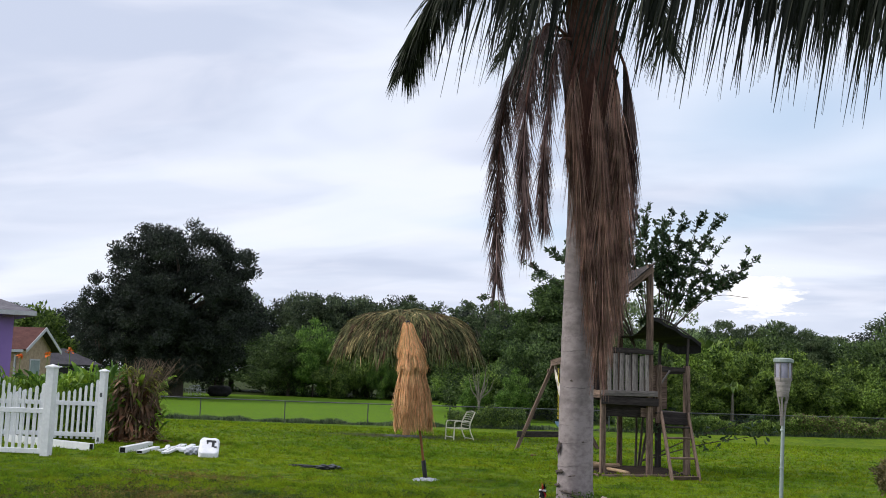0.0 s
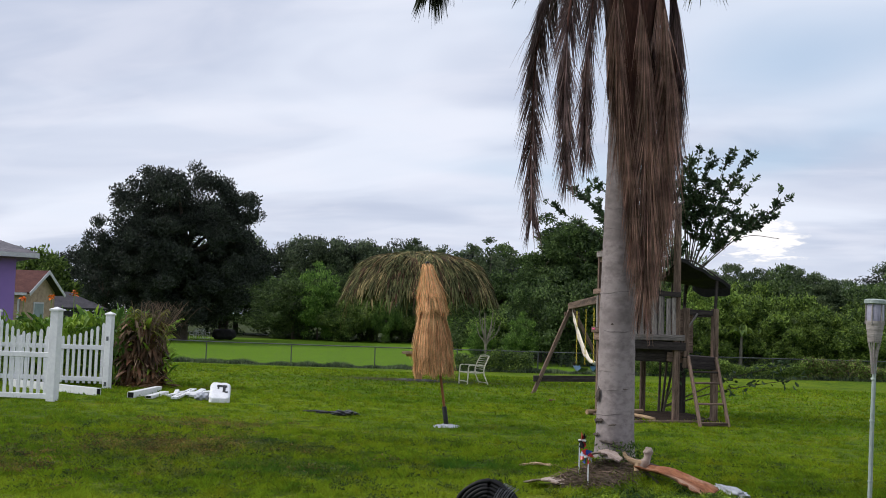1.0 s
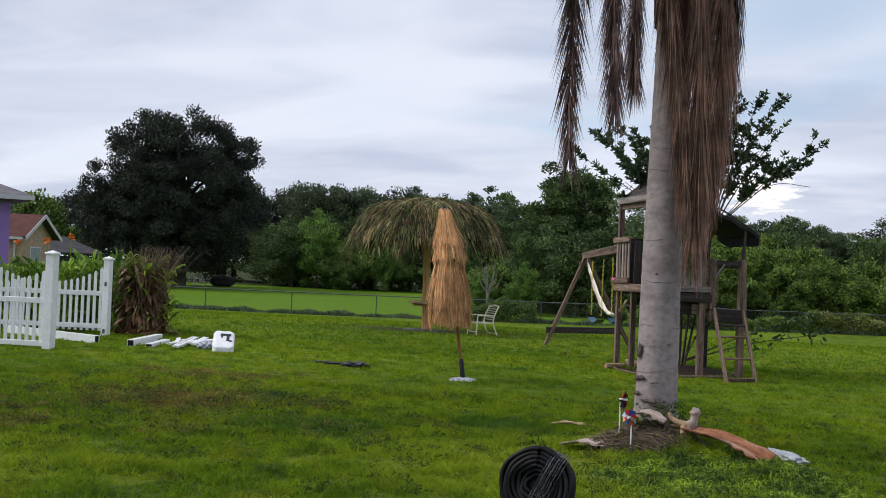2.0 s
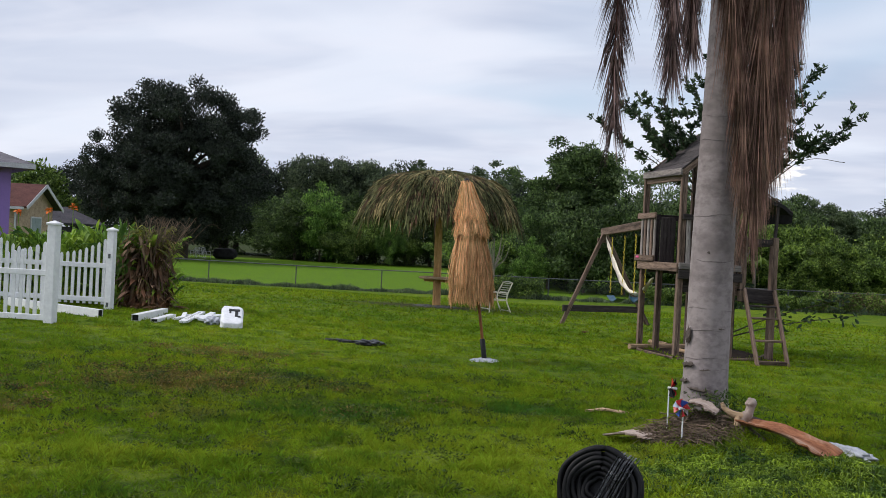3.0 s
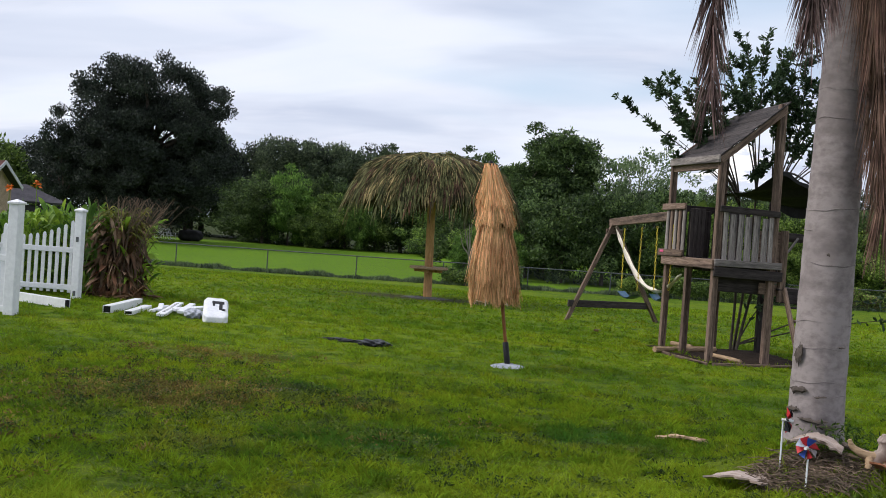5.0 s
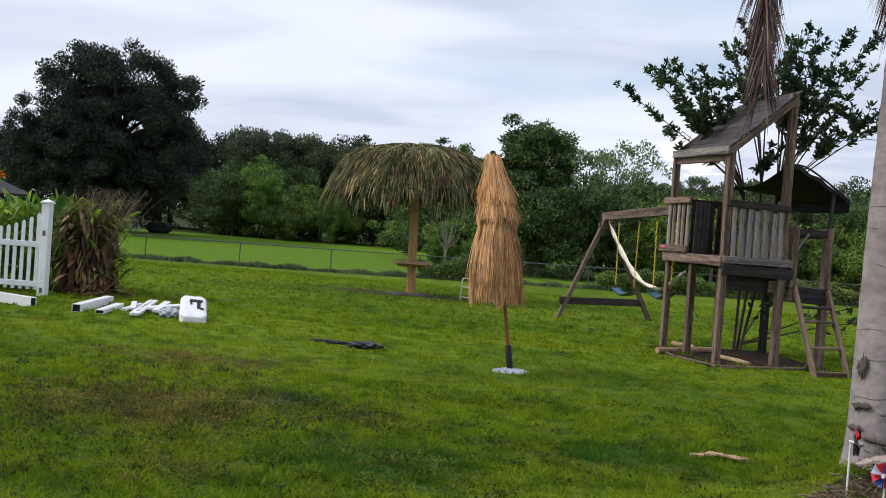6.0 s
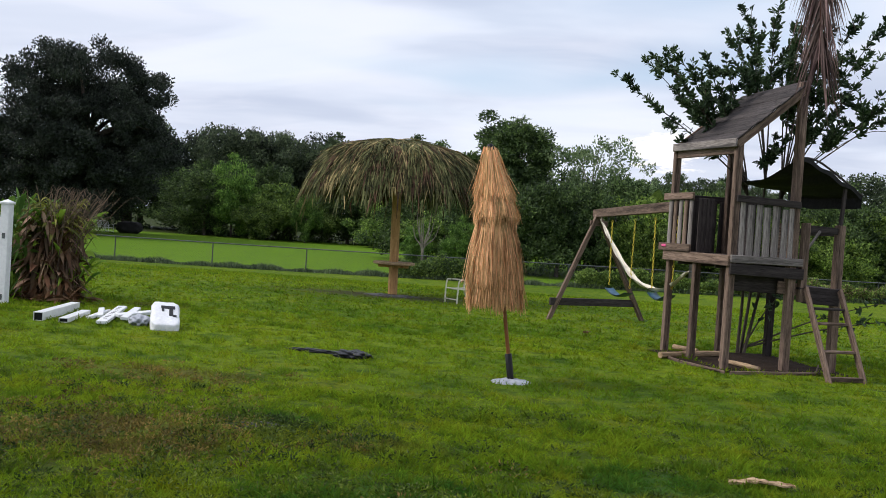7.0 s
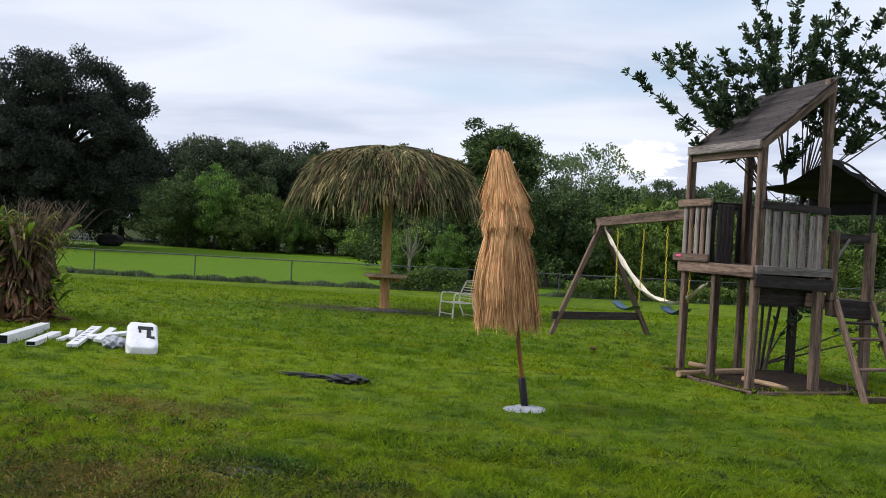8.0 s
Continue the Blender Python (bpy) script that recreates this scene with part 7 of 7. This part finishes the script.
bare_tree(-10.78, 59.8)
bright = tree("broadleaf_tree", "light green broadleaf tree beside the houses", "tree", M_TRUNK, M_LEAF, 7, (4.0, 4.0, 2.8), 3.9, 110, 80, 0.6, 0.42, 0.2, 47, 0.45, 8, 0.25)
stand(bright, -52.5, 75, 0, 1.0, 1.0, True)
bed = tree("shrub", "low brownish garden shrub beside the lawn", "shrub", M_TRUNK, M_VINE_DRY, 0.9, (0.50, 0.50, 0.42), 0.42, 60, 60, 0.09, 0.07, 0.02, 53, 0.4, 10, 0.2)
stand(bed, 3.72, 14.9, 0, 1.0, 1.0, True)


# ---- houses ----
def slab(name, corners, thick, material, parent, label=""):
    """A flat slab through four corners, with thickness downwards along its normal."""
    c = np.array(corners, float)
    nrm = np.cross(c[1] - c[0], c[3] - c[0])
    nrm /= np.linalg.norm(nrm)
    if nrm[2] < 0:
        nrm = -nrm
    lowc = c - nrm * thick
    v = np.vstack([c, lowc])
    return part(name, Geo().add(v, [(0, 1, 2, 3), (7, 6, 5, 4), (0, 4, 5, 1), (1, 5, 6, 2), (2, 6, 7, 3), (3, 7, 4, 0)]), material, parent, label)


def build_purple_house():
    o = thing("purple_house", pose(-18.60, 25.16, 0, 0, 0, 46), "single-storey house with purple stucco walls and grey shingle roof", "house")
    part("wall", box(7.0, 0.2, 3.2, M_PURPLE, 0.0), M_PURPLE, o, "", pose(-3.5, 0.1, 1.45))
    part("wall", box(0.2, 8.0, 3.2, M_PURPLE, 0.0), M_PURPLE, o, "", pose(-0.1, 4.202, 1.45))
    part("wall", box(7.0, 0.2, 3.2, M_PURPLE, 0.0), M_PURPLE, o, "", pose(-3.5, 8.3, 1.45))
    part("wall", box(0.2, 8.0, 3.2, M_PURPLE, 0.0), M_PURPLE, o, "", pose(-6.9, 4.2, 1.45))
    e, r = 3.17, 4.8
    slab("roof", [(0.5, -0.5, e), (0.5, 8.9, e), (-3.5, 4.9, r), (-3.5, 3.5, r)], 0.10, M_ROOF_GREY, o)
    slab("roof", [(0.5, -0.5, e), (-7.5, -0.5, e), (-3.5, 3.5, r), (-3.5, 3.5, r)], 0.10, M_ROOF_GREY, o)
    slab("roof", [(-7.5, -0.5, e), (-7.5, 8.9, e), (-3.5, 4.9, r), (-3.5, 3.5, r)], 0.10, M_ROOF_GREY, o)
    slab("roof", [(0.5, 8.9, e), (-7.5, 8.9, e), (-3.5, 4.9, r), (-3.5, 4.9, r)], 0.10, M_ROOF_GREY, o)
    part("fascia", box(0.03, 9.4, 0.13, M_TRIM, 0.0), M_TRIM, o, "", pose(0.51, 4.2, e - 0.07))
    part("fascia", box(8.0, 0.03, 0.13, M_TRIM, 0.0), M_TRIM, o, "", pose(-3.5, -0.51, e - 0.07))
    # purple instead of trim white: the shade under the eave is put into the colour
    part("soffit", box(0.5, 9.4, 0.02, M_PURPLE, 0.0), M_PURPLE, o, "", pose(0.25, 4.2, e - 0.13))
    part("soffit", box(7.4, 0.5, 0.02, M_PURPLE, 0.0), M_PURPLE, o, "", pose(-3.7, -0.25, e - 0.13))


build_purple_house()


def build_gable_house():
    """Long side with the eave towards the yard; the gable end at local x = 0."""
    x, y = -34.1, 47.6
    o = thing("gable_house", pose(x, y, float(ground_z(x, y)), 0, 0, 14), "tan stone house with red-brown gabled roof and white trim", "house")
    deep, eave, ridge, ln = 4.6, 3.45, 4.55, 9.0
    h = deep / 2
    pts = [(0, 0, 0), (0, deep, 0), (0, deep, eave), (0, h, ridge), (0, 0, eave)]
    g = Geo().add(pts + [(a - 0.2, b, c) for a, b, c in pts], [(0, 1, 2, 4), (2, 3, 4, 4), (5, 9, 7, 6), (7, 9, 8, 8), (0, 5, 6, 1), (1, 6, 7, 2), (4, 9, 5, 0)])
    part("wall", g, M_STONE, o)
    part("wall", box(ln, 0.2, eave, M_STONE, 0.0), M_STONE, o, "", pose(-ln / 2 - 0.21, 0.1, eave / 2))
    part("wall", box(ln, 0.2, eave, M_STONE, 0.0), M_STONE, o, "", pose(-ln / 2 - 0.21, deep - 0.1, eave / 2))
    k = (ridge - eave) / h
    lo = eave - 0.4 * k
    slab("roof", [(0.45, -0.4, lo + 0.1), (-ln, -0.4, lo + 0.1), (-ln, h, ridge + 0.1), (0.45, h, ridge + 0.1)], 0.1, M_ROOF_RED, o)
    slab("roof", [(0.45, deep + 0.4, lo + 0.1), (-ln, deep + 0.4, lo + 0.1), (-ln, h, ridge + 0.1), (0.45, h, ridge + 0.1)], 0.1, M_ROOF_DARK, o)
    for y0 in (-0.42, deep + 0.42):
        beam("barge_board", (0.47, y0, lo), (0.47, h, ridge + 0.02), 0.04, 0.20, M_TRIM, o)
    part("gutter", box(ln, 0.10, 0.14, M_TRIM, 0.0), M_TRIM, o, "", pose(-ln / 2 + 0.3, -0.44, lo))
    part("downpipe", box(0.09, 0.09, 2.9, M_TRIM, 0.0), M_TRIM, o, "", pose(-0.25, -0.06, 1.6))
    win = part("window", box(0.05, 1.5, 1.3, M_TRIM, 0.0), M_TRIM, o, "white framed window", pose(0.03, 2.1, 2.2))
    part("pane", box(0.02, 1.3, 1.14, M_GLASS, 0.0), M_GLASS, win, "", pose(0.03, 0, 0))


build_gable_house()


def build_back_house():
    x, y = -40.3, 60.0
    o = thing("dark_roofed_house", pose(x, y, float(ground_z(x, y)), 0, 0, 30), "low house with dark shingle roof behind the ginger bed", "house")
    # the wall borrows the roof's dark colour to paint in its shade
    part("wall", box(7.4, 5.0, 2.4, M_ROOF_DARK, 0.0), M_ROOF_DARK, o, "wall in dark shingle colour that stands for its shade", pose(-1.0, 2.5, 1.2))
    slab("roof", [(-6.3, -0.4, 2.65), (3.2, -0.4, 2.65), (0.6, 2.5, 3.75), (-6.3, 2.5, 3.75)], 0.12, M_ROOF_DARK, o)
    slab("roof", [(-6.3, 5.4, 2.65), (3.2, 5.4, 2.65), (0.6, 2.5, 3.75), (-6.3, 2.5, 3.75)], 0.12, M_ROOF_DARK, o)
    slab("roof", [(3.2, -0.4, 2.65), (3.2, 5.4, 2.65), (0.6, 2.5, 3.75), (0.6, 2.5, 3.75)], 0.12, M_ROOF_DARK, o)


build_back_house()
for i, (x, y, turn) in enumerate(((-39.6, 80.2, 20), (-40.3, 80.6, -30), (-39.0, 80.0, 160))):
    garden_chair(pose(x, y, float(ground_z(x, y)), 0, 0, turn), "white garden chair standing under the oak", M_WHITE, "chairs under the oak")
lumpy("covered_mower", pose(-37.6, 80.8, float(ground_z(-37.6, 80.8)) - 0.02, 0, 0, 20), 2.0, 1.0, 0.95, M_TARP, "garden machine under a black cover beneath the oak", "machine", 31, 0.7, 0.08)


# ---- grass ----
def lumps_at(x, y):
    """Smooth random unevenness, about 0.4 to 1.3, from summed waves in random directions."""
    r = np.random.default_rng(99)
    v = np.zeros_like(x)
    for k in range(22):
        a, f = r.random() * 6.28, 5.0 + 16.0 * r.random()
        v += np.sin(f * (x * np.cos(a) + y * np.sin(a)) + 6.28 * r.random()) / (0.9 + 0.10 * f)
    return np.clip(0.95 + 0.34 * v, 0.45, 1.9)


def grass(name, n, x0, x1, y0, y1, high, width, label, steps):
    fade = 0.8 * RNG.normal(size=(2, n)) * (RNG.random((2, n)) < 0.3)
    x = x0 + (x1 - x0) * RNG.random(n) + fade[0]
    y = y0 + (y1 - y0) * RNG.random(n) ** 1.5 + np.abs(fade[1])
    own = np.random.default_rng(n)
    y = np.where((y < y0 + 1.6) & (own.random(n) < 0.4), y0 - own.exponential(0.8, n), y)
    x = np.where((x < x0 + 1.0) & (own.random(n) < 0.4), x0 - own.exponential(0.8, n), x)
    x = np.where((x > x1 - 1.0) & (own.random(n) < 0.4), x1 + own.exponential(0.8, n), x)
    keep = np.ones(n, bool)
    for cx, cy, rx, ry, k in ((-6.0, 10.6, 1.3, 1.1, 0.3), (-0.86, 9.28, 0.36, 0.30, 0.85), (-1.35, 8.2, 0.4, 0.3, 0.5), (-5.18, 11.22, 0.34, 0.20, 0.9), (-6.75, 25.5, 2.0, 0.85, 0.93)):
        inside = ((x - cx) / rx) ** 2 + ((y - cy) / ry) ** 2 < 1
        keep &= ~(inside & (RNG.random(n) < k))
    keep &= ~(((x + 0.85) * 0.938 + (y - 17.08) * 0.346 > 0) & ((x + 0.85) * 0.938 + (y - 17.08) * 0.346 < 1.6) & (-(x + 0.85) * 0.346 + (y - 17.08) * 0.938 > 0) & (-(x + 0.85) * 0.346 + (y - 17.08) * 0.938 < 1.75))
    x, y = x[keep], y[keep]
    tuft = lumps_at(x, y)
    stay = RNG.random(len(x)) < np.clip((tuft - 0.25) * 1.8, 0.6, 1)
    x, y, tuft = x[stay], y[stay], tuft[stay]
    m = len(x)
    base = np.stack([x, y, ground_z(x, y) - 0.005], -1)
    aim = np.stack([0.7 * RNG.normal(size=m), 0.7 * RNG.normal(size=m), 1 + 0 * x], -1)
    g = ribbons(Geo(), base, aim, high * tuft * (0.55 + 0.7 * RNG.random(m)), width * (0.7 + 0.6 * RNG.random(m)), 0.15 + 0.35 * RNG.random(m), steps, 0.15)
    tagged(part(name, g, M_GRASS), label, "grass", kind="stuff")


grass("grass", 230000, -8.5, 2.0, 5.4, 12.0, 0.078, 0.0075, "uneven green lawn grass near the palm", 1)
grass("grass", 60000, -16.0, 10.0, -5.0, 6.0, 0.085, 0.03, "green lawn grass along the path", 1)
grass("grass", 160000, -12.5, 3.5, 10.0, 20.0, 0.065, 0.014, "green lawn grass round the tower", 1)
grass("grass", 80000, -17.0, 7.0, 18.0, 40.0, 0.08, 0.030, "green lawn grass round the thatched shade", 1)


def grass_tufts(n, per, x0, x1, y0, y1, label):
    """Coarse tufts whose blades spread from one root, closer together towards the palm."""
    cx, cy = x0 + (x1 - x0) * RNG.random(n), y0 + (y1 - y0) * RNG.random(n) ** 1.3
    own = np.random.default_rng(n)
    cy = np.where((cy < y0 + 1.4) & (own.random(n) < 0.45), y0 - own.exponential(0.7, n), cy)
    cx = np.where((cx < x0 + 1.0) & (own.random(n) < 0.45), x0 - own.exponential(0.7, n), cx)
    cx = np.where((cx > x1 - 1.0) & (own.random(n) < 0.45), x1 + own.exponential(0.7, n), cx)
    inside = ((cx + 0.86) / 0.42) ** 2 + ((cy - 9.28) / 0.34) ** 2 < 1
    inside |= ((cx + 5.18) / 0.32) ** 2 + ((cy - 11.22) / 0.20) ** 2 < 1
    inside |= (cx + 1.42) ** 2 + (cy - 6.45) ** 2 < 0.09
    cx, cy = cx[~inside], cy[~inside]
    size = np.repeat(lumps_at(cx * 0.6, cy * 0.6) * (0.6 + 0.6 * RNG.random(len(cx))), per)
    m = len(size)
    a, d = RNG.random(m) * 2 * np.pi, RNG.random(m)
    x, y = np.repeat(cx, per) + 0.035 * d * np.cos(a), np.repeat(cy, per) + 0.035 * d * np.sin(a)
    base = np.stack([x, y, ground_z(x, y) - 0.005], -1)
    aim = np.stack([(0.25 + 0.6 * d) * np.cos(a), (0.25 + 0.6 * d) * np.sin(a), 1 + 0 * a], -1)
    g = ribbons(Geo(), base, aim, 0.105 * size * (0.6 + 0.6 * RNG.random(m)), 0.0085 * (0.7 + 0.6 * RNG.random(m)), 0.35 + 0.5 * RNG.random(m), 2, 0.15)
    tagged(part("grass_tufts", g, M_GRASS), label, "grass", kind="stuff")


grass_tufts(8500, 16, -8.5, 2.0, 5.4, 13.0, "coarse bright tufts of grass in the near lawn")


# low broad-leaved weeds in tufts through the near lawn
def weeds(n, x0, x1, y0, y1, per, mat, label, spots=()):
    cx, cy = x0 + (x1 - x0) * RNG.random(n), y0 + (y1 - y0) * RNG.random(n)
    for sx, sy, rx, ry, k in spots:
        cx, cy = np.concatenate([cx, sx + rx * RNG.normal(size=k)]), np.concatenate([cy, sy + ry * RNG.normal(size=k)])
    r = np.repeat(0.05 + 0.16 * RNG.random(len(cx)) ** 2, per)
    a, d = RNG.random(len(r)) * 2 * np.pi, np.sqrt(RNG.random(len(r)))
    x, y = np.repeat(cx, per) + r * d * np.cos(a), np.repeat(cy, per) + r * d * np.sin(a)
    at = np.stack([x, y, ground_z(x, y) + 0.015 + (0.35 * r + 0.03) * (1 - 0.7 * d) * RNG.random(len(r))], -1)
    ax = np.stack([np.cos(a), np.sin(a), 0.5 + 0.5 * RNG.normal(size=len(a))], -1) + 0.4 * RNG.normal(size=(len(a), 3))
    tagged(part("lawn_weeds", leaves(Geo(), at, ax, 0.020 + 0.022 * RNG.random(len(a)), 0.008 + 0.008 * RNG.random(len(a))), mat), label, "weeds", kind="stuff")


weeds(380, -8.5, 1.5, 5.6, 13.0, 40, M_WEED, "dark tufts of broad-leaved weeds in the lawn", ((-6.2, 9.8, 1.3, 1.0, 260), (-5.0, 11.2, 0.5, 0.3, 60), (-3.6, 9.6, 0.7, 0.7, 60)))
weeds(20, -8.0, -3.0, 8.0, 13.0, 36, M_WEED_DRY, "brown withered weed tufts in the worn patch of lawn", ((-6.0, 10.6, 0.75, 0.6, 150), (-6.6, 13.0, 0.7, 0.3, 30), (-7.0, 8.8, 0.6, 0.4, 40)))
# long dark tuft round the rubble
n = 900
a, r = RNG.random(n) * 2 * np.pi, 0.16 + 0.26 * RNG.random(n)
x, y = -5.12 + 1.15 * r * np.cos(a), 11.36 + 0.6 * r * np.sin(a)
base = np.stack([x, y, ground_z(x, y) - 0.005], -1)
g = ribbons(Geo(), base, np.stack([0.5 * RNG.normal(size=n), 0.5 * RNG.normal(size=n), 1 + 0 * x], -1), 0.08 + 0.08 * RNG.random(n), 0.010, 0.7, 3, 0.15)
tagged(part("grass_tuft", g, M_WEED), "long dark grass tuft round a patch of rubble", "grass", kind="stuff")
# longer tufts over the mound
n = 16000
x, y = -0.20 + 0.42 * RNG.normal(size=n), 8.25 + 0.30 * RNG.normal(size=n)
base = np.stack([x, y, ground_z(x, y) - 0.005], -1)
g = ribbons(Geo(), base, np.stack([0.6 * RNG.normal(size=n), 0.6 * RNG.normal(size=n), 1 + 0 * x], -1), 0.10 + 0.16 * RNG.random(n), 0.012, 0.9, 3, 0.15)
tagged(part("tall_grass", g, M_TALL), "long coarse grass over the palm's mound", "grass", kind="stuff")
n = 600
a = RNG.random(n) * 2 * np.pi
x, y = -0.54 + 0.22 * RNG.normal(size=n) * 0.8, 9.62 + 0.08 * RNG.normal(size=n)
base = np.stack([x, y, ground_z(x, y)], -1)
tagged(part("foot_weeds", leaves(Geo(), base + np.stack([0 * x, 0 * x, 0.20 * RNG.random(n) ** 1.5], -1), RNG.normal(size=(n, 3)), 0.045, 0.013), M_WEED), "small weeds against the palm trunk", "weeds", kind="stuff")
